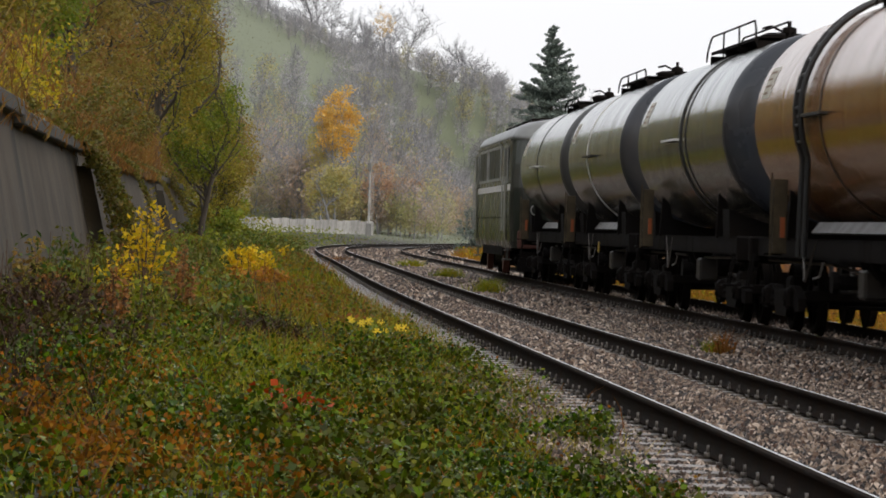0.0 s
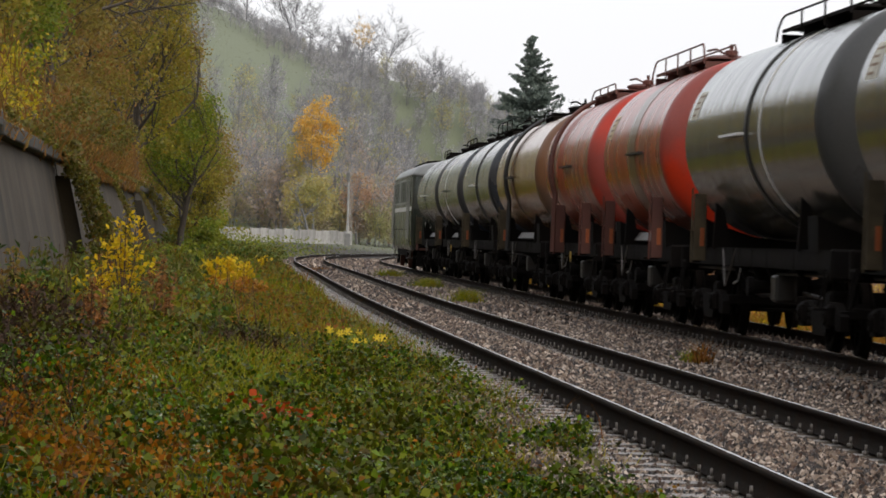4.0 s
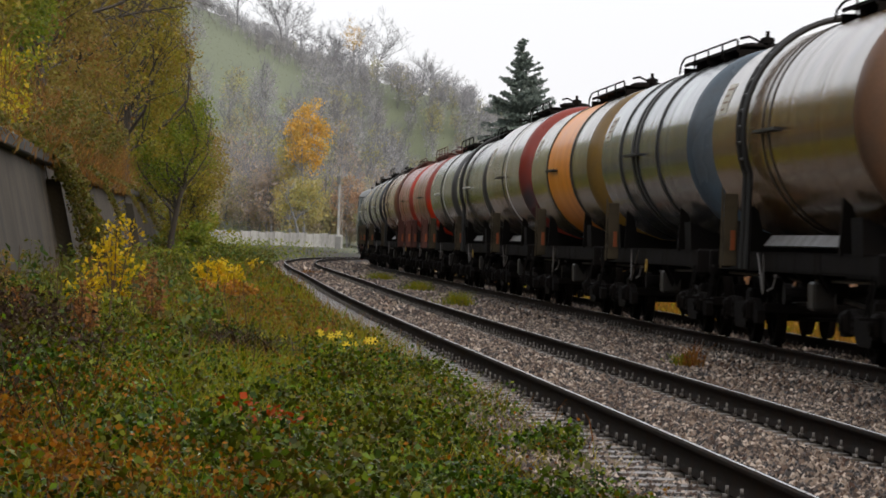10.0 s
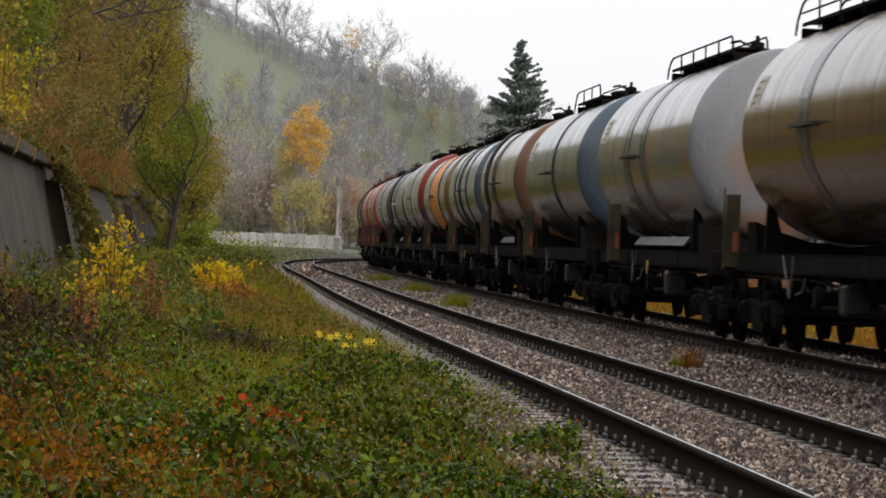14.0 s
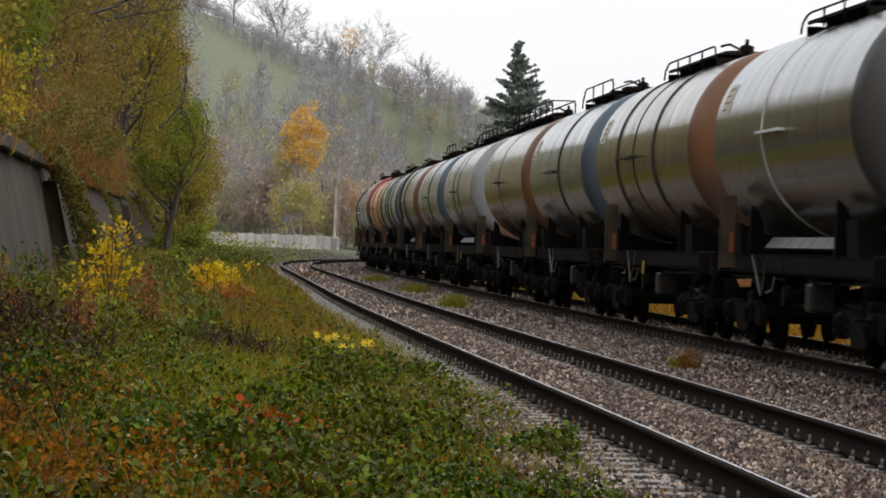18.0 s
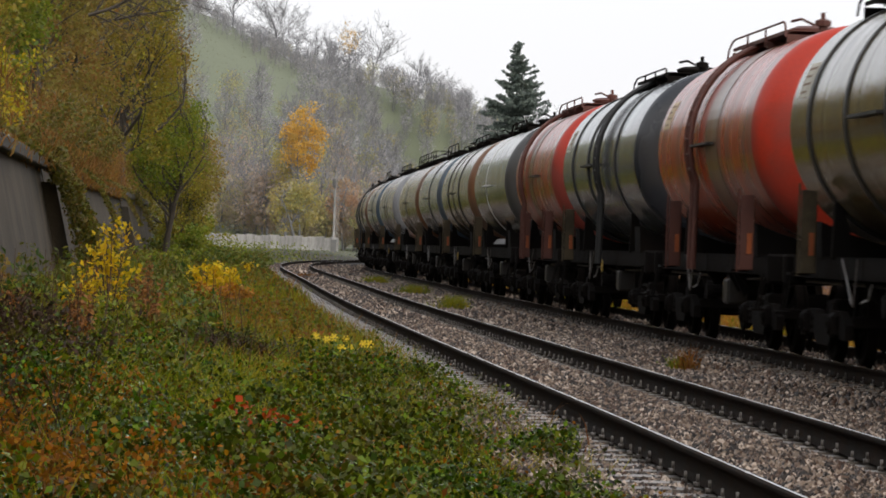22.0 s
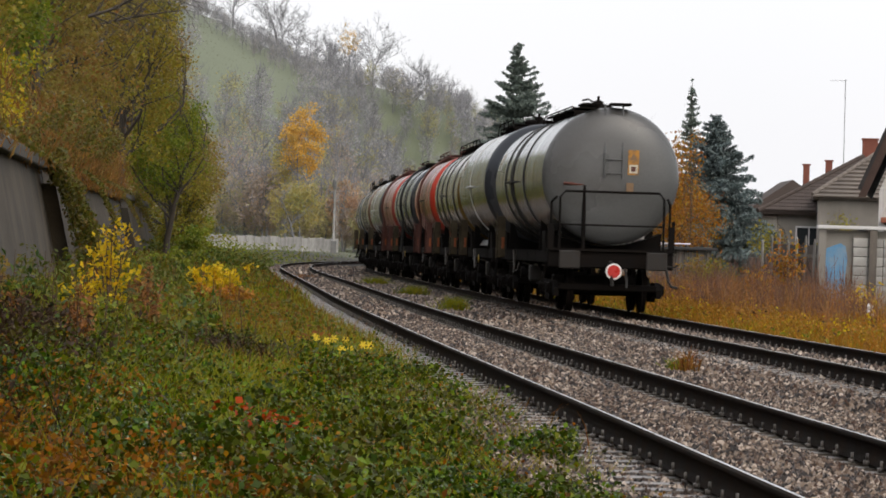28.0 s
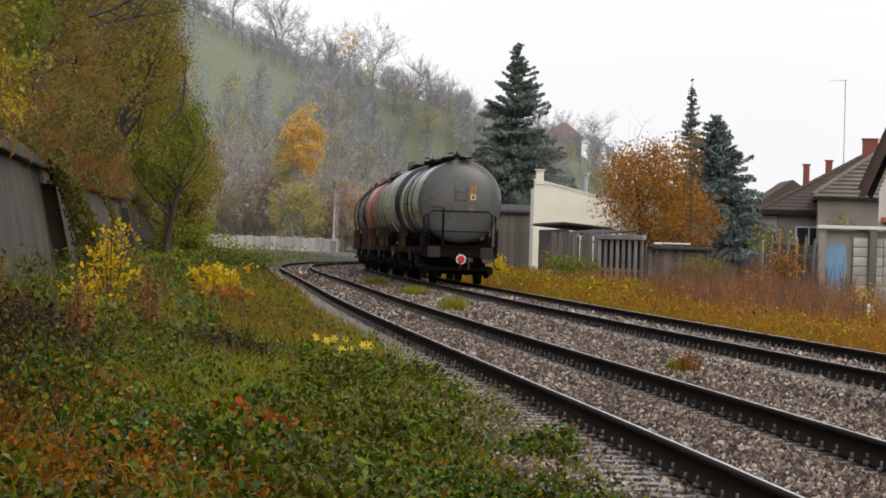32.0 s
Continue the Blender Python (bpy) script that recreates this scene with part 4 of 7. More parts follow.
    part("exhaust", Geo().box(0, -.5, 4.12, .7, 1.6, .2, .04), M["black"], root)
    part("horn", Geo().tube([(-.4, h - 1.6, 4.12), (-.4, h - .9, 4.14)], .05, 8, .09).tube([(-.1, h - 1.7, 4.12), (-.1, h - 1.1, 4.14)], .05, 8, .08), M["black"], root)
    part("roof_grille", Geo().box(0, -4.2, 4.08, 1.3, 3.0, .1, .03), M["black"], root)
    for k in range(4):
        part("roof_rib", Geo().box(-.6, -5 + k * 2.9, 4.05, .5, 1.4, .12, .02), M["black"], root)
    return root, mid, half - 3.7


TRAIN = build_train() + [locomotive()]


def train_pose(s, a):
    """Standing on two points of the far track."""
    p, q = on_line(s - a, APART, DROP), on_line(s + a, APART, DROP)
    d = q - p
    m = (p + q) / 2
    return pose(m.x, m.y, DROP + .004, 0, 0, math.degrees(math.atan2(-d.x, d.y)))


def motions():
    times = [i * .5 for i in range(65)]
    for root, mid, a in TRAIN:
        walk(root, [(t, train_pose(mid + travel(t), a)) for t in times])
    # the wheels roll as far as the train goes
    spins = [(i * .05, -math.degrees(travel(i * .05) / .46)) for i in range(641)]
    for w in WHEELS:
        y = w.matrix_basis.translation.y
        walk(w, [(t, pose(0, y, .46, a)) for t, a in spins])


# ---- plants: leaves, blades, branches ----
def leaves(c, size, rng, wide=.62, lie=.0):
    """Folded leaf blades round the points c; lie 1: spread flat, 0: any way."""
    n = len(c)
    size = np.broadcast_to(size, (n,)) * (.65 + .7 * rng.random(n))
    nrm = rng.normal(size=(n, 3))
    nrm[:, 2] = abs(nrm[:, 2]) + lie * 2.2
    nrm /= np.linalg.norm(nrm, axis=1)[:, None]
    t = np.cross(nrm, rng.normal(size=(n, 3)))
    t /= np.linalg.norm(t, axis=1)[:, None]
    b = np.cross(nrm, t)
    L, W = t * size[:, None] * .5, b * size[:, None] * .5 * wide
    lift = nrm * size[:, None] * .12
    v = np.stack([c - L, c + W + lift - L * .1, c + L, c - W + lift - L * .1], 1)
    f = np.arange(n)[:, None] * 4 + np.array([0, 1, 2, 3])
    return v.reshape(-1, 3), f


def blades(c, tall, wide, rng, lean=.35):
    """Bent grass blades standing on the points c."""
    n = len(c)
    tall = np.broadcast_to(tall, (n,)) * (.5 + .8 * rng.random(n))
    a = rng.random(n) * 6.283
    side = np.stack([np.cos(a), np.sin(a), 0 * a], 1) * (wide * .5)
    a2 = rng.random(n) * 6.283
    bend = np.stack([np.cos(a2), np.sin(a2), 0 * a], 1) * (tall * lean * (.3 + rng.random(n)))[:, None]
    up = np.zeros((n, 3))
    up[:, 2] = tall
    v = np.stack([c - side, c + side, c + side * .8 + up * .6 + bend * .35, c - side * .8 + up * .6 + bend * .35,
                  c + side * .8 + up * .6 + bend * .35, c - side * .8 + up * .6 + bend * .35, c - side * .15 + up + bend, c + side * .15 + up + bend], 1)
    f = np.concatenate([np.arange(n)[:, None] * 8 + np.array([0, 1, 2, 3]), np.arange(n)[:, None] * 8 + np.array([5, 4, 7, 6])])
    return v.reshape(-1, 3), f


def sown(n, s0, s1, l0, l1, rng, z=0.0, up=0.0):
    """Random places on the ground, in the railway's own measures; up: lifted by as much as that."""
    s = s0 + (s1 - s0) * rng.random(n)
    lat = (l0(s) if callable(l0) else l0)
    lat = lat + ((l1(s) if callable(l1) else l1) - lat) * rng.random(n)
    p = on_line_np(s, lat, 0.0)
    p[:, 2] = land(p[:, 0], p[:, 1]) + z + up * rng.random(n) ** 1.3
    return p


def clumped(centres, spread, n, rng):
    """n points in bunches round the centres."""
    k = rng.integers(0, len(centres), n)
    return centres[k] + rng.normal(size=(n, 3)) * spread


def limbs(rng, tall, r, bare=False, forks=4, spread=.6, levels=3, first=.3):
    """Trunk, limbs and twigs as tapered pieces (p, q, r_p, r_q, level), and the ends of the twigs."""
    segs, tips = [], []

    def grow(p, d, length, rad, level):
        n = 4 if level == 0 else 3
        q = p
        for i in range(n):
            d2 = d + rng.normal(size=3) * (.10 if level == 0 else .22)
            if level:
                d2[2] += .10
            d = d2 / np.linalg.norm(d2)
            nx = q + d * length / n
            ra, rb = rad * (1 - .72 * i / n), rad * (1 - .72 * (i + 1) / n)
            segs.append((q, nx, ra, rb, level))
            if level < levels and (level > 0 or (i + 1) / n > first):
                for _ in range(forks if level == 0 else forks - 1):
                    a = rng.random() * 6.283
                    side = np.array([math.cos(a), math.sin(a), rng.random() * .5 - .05])
                    dd = d * (1 - spread) + side * spread
                    grow(q + (nx - q) * rng.random(), dd / np.linalg.norm(dd), length * (.42 + .25 * rng.random()), rb * .6, level + 1)
            q = nx
        tips.append(q)

    grow(np.zeros(3), np.array([0, 0, 1.0]), tall * .8, r, 0)
    return segs, np.array(tips)


def limb_mesh(segs, n=4):
    p = np.array([s[0] for s in segs])
    q = np.array([s[1] for s in segs])
    ra = np.array([s[2] for s in segs])[:, None, None]
    rb = np.array([s[3] for s in segs])[:, None, None]
    d = q - p
    d = d / (np.linalg.norm(d, axis=1)[:, None] + 1e-9)
    h = np.where(abs(d[:, 2:3]) > .9, np.array([[1., 0, 0]]), np.array([[0, 0, 1.]]))
    a = np.cross(d, h)
    a /= np.linalg.norm(a, axis=1)[:, None]
    b = np.cross(d, a)
    w = np.arange(n) * 2 * np.pi / n
    ring = np.cos(w)[None, :, None] * a[:, None] + np.sin(w)[None, :, None] * b[:, None]
    v = np.concatenate([p[:, None] + ring * ra, q[:, None] + ring * rb], 1)
    k = np.arange(n)
    f = np.stack([k, (k + 1) % n, n + (k + 1) % n, n + k], 1)
    return v.reshape(-1, 3), (np.arange(len(p))[:, None, None] * 2 * n + f[None]).reshape(-1, 4)


G_DARK, G_MID, G_YEL = (.020, .050, .008), (.055, .115, .014), (.20, .20, .018)
YEL, ORA, BRO, STRAW, RUSTY = (.62, .40, .012), (.46, .14, .010), (.075, .036, .012), (.24, .145, .035), (.24, .075, .014)
L = {
    "ivy": leaf_mat("bramble_leaves", [(0.00783, 0.023, 0.00162), (0.0441, 0.1, 0.00324), (0.0177, 0.0481, 0.00162), (0.0978, 0.182, 0.00486), (0.0441, 0.0818, 0.00243), (0.0177, 0.0432, 0.00162), (0.147, 0.182, 0.0081), (0.0294, 0.0673, 0.00243), (0.215, 0.24, 0.0486)], .4, .16, (.10, .055, .004), .6, .16, 1.5),
    "wet": leaf_mat("rain_wet_leaves", [(.02, .05, .004), (.05, .10, .006), (.03, .06, .004)], .12, .1, None, .4, 1.0),
    "autumn_bits": leaf_mat("fallen_orange_leaves", [(0.342, 0.116, 0.00409), (0.164, 0.0512, 0.00952), (0.342, 0.171, 0.00546), (0.0512, 0.0246, 0.00819), (0.375, 0.136, 0.00409)], .5, .35, None, .4, .12),
    "scarlet": leaf_mat("scarlet_leaves", [(.36, .030, .004), (.38, .06, .005), (.22, .02, .004)], .45, .35, None, .3, .12),
    "grass": leaf_mat("green_grass", [(0.0788, 0.147, 0.00571), (0.148, 0.212, 0.00666), (0.246, 0.248, 0.00952), (0.316, 0.248, 0.0133)], .45, .4, (.28, .18, .010), .45, .2),
    "dry": leaf_mat("dry_grass", [(0.255, 0.128, 0.0153), (0.238, 0.0935, 0.00765), (0.255, 0.068, 0.00595), (0.102, 0.0425, 0.0068), (0.306, 0.145, 0.0102)], .65, .4, (.10, .06, .010), .6),
    "herb": leaf_mat("green_herbs", [G_DARK, G_MID, (.085, .135, .012), (.15, .15, .012), (.030, .06, .006)], .5, .35, (.14, .075, .008), .6),
    "hedge": leaf_mat("yellowing_tree_leaves", [(0.161, 0.174, 0.0174), (0.338, 0.302, 0.0238), (0.209, 0.219, 0.0238), (0.403, 0.288, 0.0238), (0.0806, 0.0907, 0.0143), (0.258, 0.227, 0.0317)], .5, .5, (.30, .19, .03), .7, .4, .6),
    "hedge_brown": leaf_mat("browning_tree_leaves", [(0.274, 0.166, 0.0363), (0.304, 0.208, 0.0436), (0.213, 0.166, 0.0363), (0.319, 0.139, 0.0363), (0.152, 0.111, 0.029)], .55, .5, (.30, .29, .06), .7, .4, .6),
    "hedge_green": leaf_mat("fresh_green_leaves", [(0.104, 0.168, 0.0144), (0.176, 0.24, 0.016), (0.24, 0.264, 0.02), (0.064, 0.104, 0.0096)], .5, .5, (.32, .26, .03), .6, .4, .8),
    "yellow": leaf_mat("bright_yellow_leaves", [(.74, .50, .012), (.78, .56, .02), (.55, .42, .02), (.68, .36, .01)], .45, .5, (.40, .36, .02), .35, .15),
    "yellow_green": leaf_mat("yellow_green_leaves", [(.50, .36, .012), (.36, .33, .02), (.58, .40, .02), (.22, .24, .02)], .45, .45, (.24, .22, .02), .45, .15),
    "amber": leaf_mat("amber_tree_leaves", [(.50, .22, .012), (.40, .14, .012), (.30, .09, .012), (.52, .28, .015), (.20, .075, .012), (.46, .34, .03)], .5, .4, (.32, .15, .014), .6),
    # dark needles, painted lighter and greyer to show haze before them
    "spruce": leaf_mat("hazed_spruce_needles", [(0.142, 0.182, 0.162), (0.169, 0.216, 0.182), (0.203, 0.243, 0.205), (0.115, 0.151, 0.138)], .6, .2),
    "blue_spruce": leaf_mat("blue_spruce_needles", [(0.169, 0.215, 0.215), (0.208, 0.254, 0.254), (0.13, 0.182, 0.176)], .6, .2),
    # the far wood colours are paled and greyed: distance haze put into them
    "wood_brown": leaf_mat("hazed_brown_wood", [(0.416, 0.36, 0.352), (0.468, 0.381, 0.328), (0.395, 0.37, 0.384), (0.521, 0.36, 0.227), (0.436, 0.403, 0.328)], .8, .4, (.44, .38, .28), .7, .2, .15),
    "wood_green": leaf_mat("hazed_green_wood", [(.36, .38, .21), (.42, .43, .20), (.47, .43, .19), (.38, .36, .25)], .8, .4, (.45, .36, .23), .7, .2, .15),
    # meadow green of the slope, with haze mixed into the colour
    "meadow": leaf_mat("hazed_meadow_grass", [(0.173, 0.195, 0.12), (0.195, 0.21, 0.128), (0.21, 0.203, 0.128)], .8, .4, (.27, .25, .17), .5, .2, .1),
    "wood_grey": leaf_mat("hazed_grey_wood", [(0.382, 0.381, 0.422), (0.435, 0.424, 0.457), (0.36, 0.37, 0.41), (0.465, 0.436, 0.41), (0.392, 0.414, 0.375)], .8, .4, (.40, .38, .36), .7, .2, .1),
    "wood_mixed": leaf_mat("hazed_yellow_green_tree", [(.44, .40, .14), (.38, .39, .16), (.50, .39, .13), (.36, .35, .19)], .8, .4, (.50, .36, .15), .6, .2, .3),
    "wood_red": leaf_mat("hazed_red_brown_shrub", [(0.441, 0.273, 0.179), (0.483, 0.315, 0.21), (0.399, 0.284, 0.221), (0.525, 0.315, 0.147)], .8, .4, (.42, .36, .22), .6, .2, .3),
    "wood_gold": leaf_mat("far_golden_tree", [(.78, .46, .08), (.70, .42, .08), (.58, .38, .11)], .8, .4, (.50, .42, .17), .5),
}

for nd_ in L["ivy"].node_tree.nodes:
    if nd_.type == "VALTORGB":
        nd_.color_ramp.interpolation = "CONSTANT"


def stuff(name, chunks, material, label, category):
    ob = new(name, raw(name, *join(chunks), material))
    return tagged(ob, label, category, kind="stuff")


def leafy_tree(name, at, tall, r, centre, radii, n, size, leaf, label, category="tree", seed=1, bark="bark", bunch=70, spread=.3, group=""):
    """Tapered trunk with limbs, and a crown of bunched leaves with gaps."""
    rng = np.random.default_rng(seed)
    root = tagged(empty(name, pose(*at)), label, category, group)
    segs, tips = limbs(rng, tall, r, levels=2, forks=4)

    def tuck(p):
        """Limbs keep within the crown's reach."""
        u = np.hypot(p[0] / radii[0], p[1] / radii[1])
        lim = math.sqrt(max(.12, 1.1 - ((p[2] - centre[2]) / radii[2]) ** 2))
        return p if u <= lim else np.array([p[0] * lim / u, p[1] * lim / u, p[2]])

    segs = [(tuck(q[0]), tuck(q[1]), *q[2:]) for q in segs]
    part("trunk", raw("trunk", *limb_mesh(segs, 5), M[bark]), None, root)
    u = rng.normal(size=(bunch, 3))
    u /= np.linalg.norm(u, axis=1)[:, None]
    u *= (.45 + .55 * rng.random(bunch) ** .6)[:, None]
    cs = np.array(centre) + u * np.array(radii)
    inside = (((tips - np.array(centre)) / np.array(radii)) ** 2).sum(1) < 1.1
    cs = np.concatenate([cs, tips[inside]])
    cs = cs[cs[:, 2] > .25]
    k = rng.random(len(cs)) > .12
    pts = clumped(cs[k], np.array([spread, spread, spread * .8]), n, rng)
    part("crown", raw("crown", *leaves(pts, size, rng), L[leaf]), None, root)
    return root


# ---- retaining wall on the left: battered concrete panels with a dark coping ----
WALL_LAT = -6.6
WALL_TOP = 2.45


def along(s, lat, z=0.0):
    return pose(*on_line(s, lat, z), 0, 0, -math.degrees(float(np.interp(s, S, HEAD))))


def build_wall():
    root = tagged(empty("retaining_wall", along(30, WALL_LAT)), "weathered grey concrete retaining wall with a dark coping", "wall", kind="structure")
    inv = root.matrix_basis.inverted()
    ends = [-60, -44, -28, -12, 4, 26, 44.5, 66, 92, 130]
    for i, (a, b) in enumerate(zip(ends[:-1], ends[1:])):
        mid, ln = (a + b) / 2, b - a
        m = inv @ along(mid, WALL_LAT)
        top = WALL_TOP - .10 * (i % 2)
        # battered face; the far end of each panel stands a little proud of the next
        sec = [(-.45, -.6), (.62, -.6), (.50, .0), (.0, top), (-.45, top)]
        p = part("panel", Geo().prism(sec, -ln / 2 + .04, ln / 2 - .04), M["concrete"], root, at=m)
        part("coping", Geo().box(-.18, 0, top + .09, .72, ln - .1, .2, .02), M["coping"], p, "dark mossy coping")
        part("drain_lip", Geo().box(.24, 0, .95, .06, ln - .6, .04), M["coping"], p)
        if i in (3, 5, 7):
            part("buttress", Geo().prism([(.0, -.6), (.92, -.6), (.78, 0), (.30, top - .25), (-.2, top - .25)], ln / 2 - .7, ln / 2 - .05), M["concrete"], p)


build_wall()


# ---- ivy and dry creepers that hang over it ----
L["wall_ivy"] = leaf_mat("wall_ivy", [(0.075, 0.0975, 0.0112), (0.143, 0.128, 0.015), (0.0375, 0.06, 0.009), (0.18, 0.0975, 0.015), (0.105, 0.112, 0.015), (0.225, 0.203, 0.0225)], .45, .4, (.12, .07, .02), .6, .3, 1.2)
L["creeper"] = leaf_mat("dry_creeper", [(0.272, 0.12, 0.028), (0.192, 0.08, 0.024), (0.32, 0.152, 0.024), (0.136, 0.072, 0.024), (0.24, 0.176, 0.032)], .7, .35, (.11, .08, .03), .6, .2)


def build_ivy():
    rng = np.random.default_rng(21)
    ch, dry = [], []
    for s, depth, wide, n in ((43.5, 2.15, .35, 4200), (42, .7, 1.2, 900), (27, .5, .4, 300), (66, 1.3, .35, 700), (56, .5, 1.6, 500), (88, 1.2, .8, 700), (108, 1.4, 3, 1200), (75, .35, 5, 700), (50, -.7, 4, 1400), (64, -.9, 5, 1800), (38, -.6, 4, 900)):
        u = rng.random(n) ** 1.4
        ss = s + rng.normal(size=n) * wide * (1 - .5 * u)
        zz = WALL_TOP + .25 - depth * u
        lat = WALL_LAT + .12 + .2 * u + .12 * rng.random(n) + .45 * (u > .3) * u + ((.25 + .35 * u) * rng.random(n) if depth > 2 else 0)
        ch.append(leaves(on_line_np(ss, lat, 0.0) + np.stack([0 * zz, 0 * zz, zz], 1), .075, rng))
    stuff("ivy", ch, L["wall_ivy"], "yellow-green ivy hanging over the concrete wall", "ivy")
    for s, n, wide in ((26, 400, 5), (46, 800, 5), (60, 2000, 6), (76, 1800, 7)):
        ss = s + rng.normal(size=n) * wide
        zz = WALL_TOP + .1 + 1.25 * rng.random(n) ** 1.4
        dry.append(blades(on_line_np(ss, WALL_LAT - .3 + .7 * rng.random(n), 0.0) + np.stack([0 * zz, 0 * zz, zz - .3], 1), .34, .02, rng, 1.2))
        dry.append(leaves(on_line_np(ss, WALL_LAT - 1.0 + 1.1 * rng.random(n), 0.0) + np.stack([0 * zz, 0 * zz, zz], 1), .08, rng))
    stuff("dry_creeper", dry, L["creeper"], "rust-brown dry creepers over the wall top", "creeper")


build_ivy()


# ---- trees and bushes above and beyond the wall ----
def left_trees():
    rows = [  # x, y, trunk height, crown centre height, radii, leaves, size, kind
        (-8.6, 58, 6.5, 5.0, (1.9, 2.6, 2.3), 5200, .17, "hedge"), (-7.7, 47, 5.0, 4.5, (1.4, 2.0, 1.7), 3000, .15, "hedge"),
        (-9.8, 72, 7.5, 5.9, (2.1, 3.0, 2.6), 4600, .18, "hedge_green"), (-9.9, 86, 8.0, 6.0, (2.0, 3.2, 3.0), 5500, .18, "hedge_brown"),
        (-10.6, 100, 9.5, 6.6, (1.9, 3.4, 3.8), 4600, .19, "hedge_brown"), (-10.4, 116, 10, 6.6, (1.9, 3.2, 3.9), 4800, .19, "hedge"),
        (-11.6, 136, 10, 6.4, (1.7, 3.0, 4.4), 4600, .19, "hedge_brown"), (-9.5, 124, 6, 4.4, (1.35, 2.8, 2.0), 4200, .17, "hedge_green"), (-9.9, 134, 4, 2.6, (1.1, 2.4, 2.0), 3200, .16, "hedge"), (-12.2, 122, 12, 8.4, (2.3, 3.6, 4.4), 6500, .21, "hedge_brown"),
        (-12.5, 96, 11, 8.2, (2.6, 3.4, 4.0), 5500, .20, "hedge"), (-12.0, 74, 10, 7.2, (2.6, 3.2, 3.4), 5000, .19, "hedge_brown"),
        (-10.0, 141, 5.4, 4.0, (1.2, 2.6, 1.5), 3000, .18, "hedge_brown"), (-11.6, 148, 8, 4.2, (1.5, 3.4, 2.8), 5200, .20, "hedge"), (-13.9, 155, 11, 6.0, (1.9, 3.4, 4.3), 4800, .22, "hedge_brown")]
    for i, (x, y, tall, cz, radii, n, size, kind) in enumerate(rows):
        z = float(land(np.array([x]), np.array([y]))[0])
        base = max(z - .2, -.2)
        leafy_tree("tree", (x, y, base), tall - base * .4, .09 + .008 * tall, (0, 0, cz - base), radii, int(n * 2.3), size * .62, kind,
                   {"hedge": "overgrown tree with yellow-green autumn leaves", "hedge_green": "overgrown tree with fresh green leaves", "hedge_brown": "overgrown tree with browning autumn leaves"}[kind], seed=100 + i, bunch=84, spread=.23, group="trees above the wall")
    # the wooded bank goes on behind the camera
    for i in range(12):
        y = -95 + i * 11.5
        x = -11.1 - 2.5 * math.sin(i * 2.1)
        z = float(land(np.array([x]), np.array([y]))[0])
        leafy_tree("tree", (x, y, z - .3), 8.5, .17, (0, 0, 5.0), (3.6, 5.6, 3.8), 2200, .42, "hedge" if i % 3 else "hedge_brown", "leafy autumn tree on the bank", seed=140 + i, bunch=60, spread=.55, group="trees on the bank")


left_trees()


def yellow_sprays():
    rng = np.random.default_rng(31)
    spots = [(-6.35, 50, 3.35), (-6.7, 52, 3.1), (-6.6, 54, 3.7), (-6.0, 49, 3.0)]
    c = np.concatenate([np.array(p) + rng.normal(size=(9, 3)) * (.22, .5, .2) for p in spots])
    stuff("yellow_leaf_sprays", [leaves(clumped(c, .11, 900, rng), .075, rng)], L["yellow_green"], "sprays of bright yellow leaves", "leaves")


yellow_sprays()


def bare_boughs():
    """Leafless boughs that reach in over the wall."""
    for k, (p, d, ln) in enumerate((((-9.3, 95, 7.6), (.95, 0, .12), 3.6), ((-9.6, 98, 6.9), (.9, 0, .2), 3.0), ((-8.4, 84, 6.3), (.8, .1, .2), 2.4))):
        rng = np.random.default_rng(50 + k)
        segs, _ = limbs(rng, ln, .045, levels=2, forks=3, spread=.55, first=.1)
        root = tagged(empty("bare_bough"), "dark leafless bough over the wall", "branch")
        root.matrix_basis = Matrix.Translation(p) @ Vector((0, 0, 1)).rotation_difference(Vector(d)).to_matrix().to_4x4()
        part("bough_wood", raw("bough_wood", *limb_mesh(segs, 4), M["bark"]), None, root)


bare_boughs()


# ---- undergrowth between the wall and the near track ----
def left_edge(s):
    """Where the green ends towards the ballast."""
    return -.05 * np.sin(s * .9) - .05 * np.sin(s * 2.3) + np.interp(s, [-6, 0, 11, 30, 60, 140], [-1.48, -1.38, -1.08, -1.10, -1.35, -1.55])


def patchy(p, rng, lo=.15, f=1.7, seed=4):
    """Keeps points in drifting patches."""
    w = .5 + .5 * wave(p[:, 0], p[:, 1] * .55, f, seed) + .25 * wave(p[:, 0], p[:, 1] * .6, f * 2.7, seed + 3)
    return p[rng.random(len(p)) < np.clip(w, lo, 1)]


def mounds(p):
    """Humps of growth with hollows between."""
    p[:, 2] += .16 * np.clip(wave(p[:, 0], p[:, 1] * .5, 3.2, 6) + .25, 0, 1.2) + .08 * np.clip(wave(p[:, 0], p[:, 1], 7.0, 8), 0, 1)
    return p


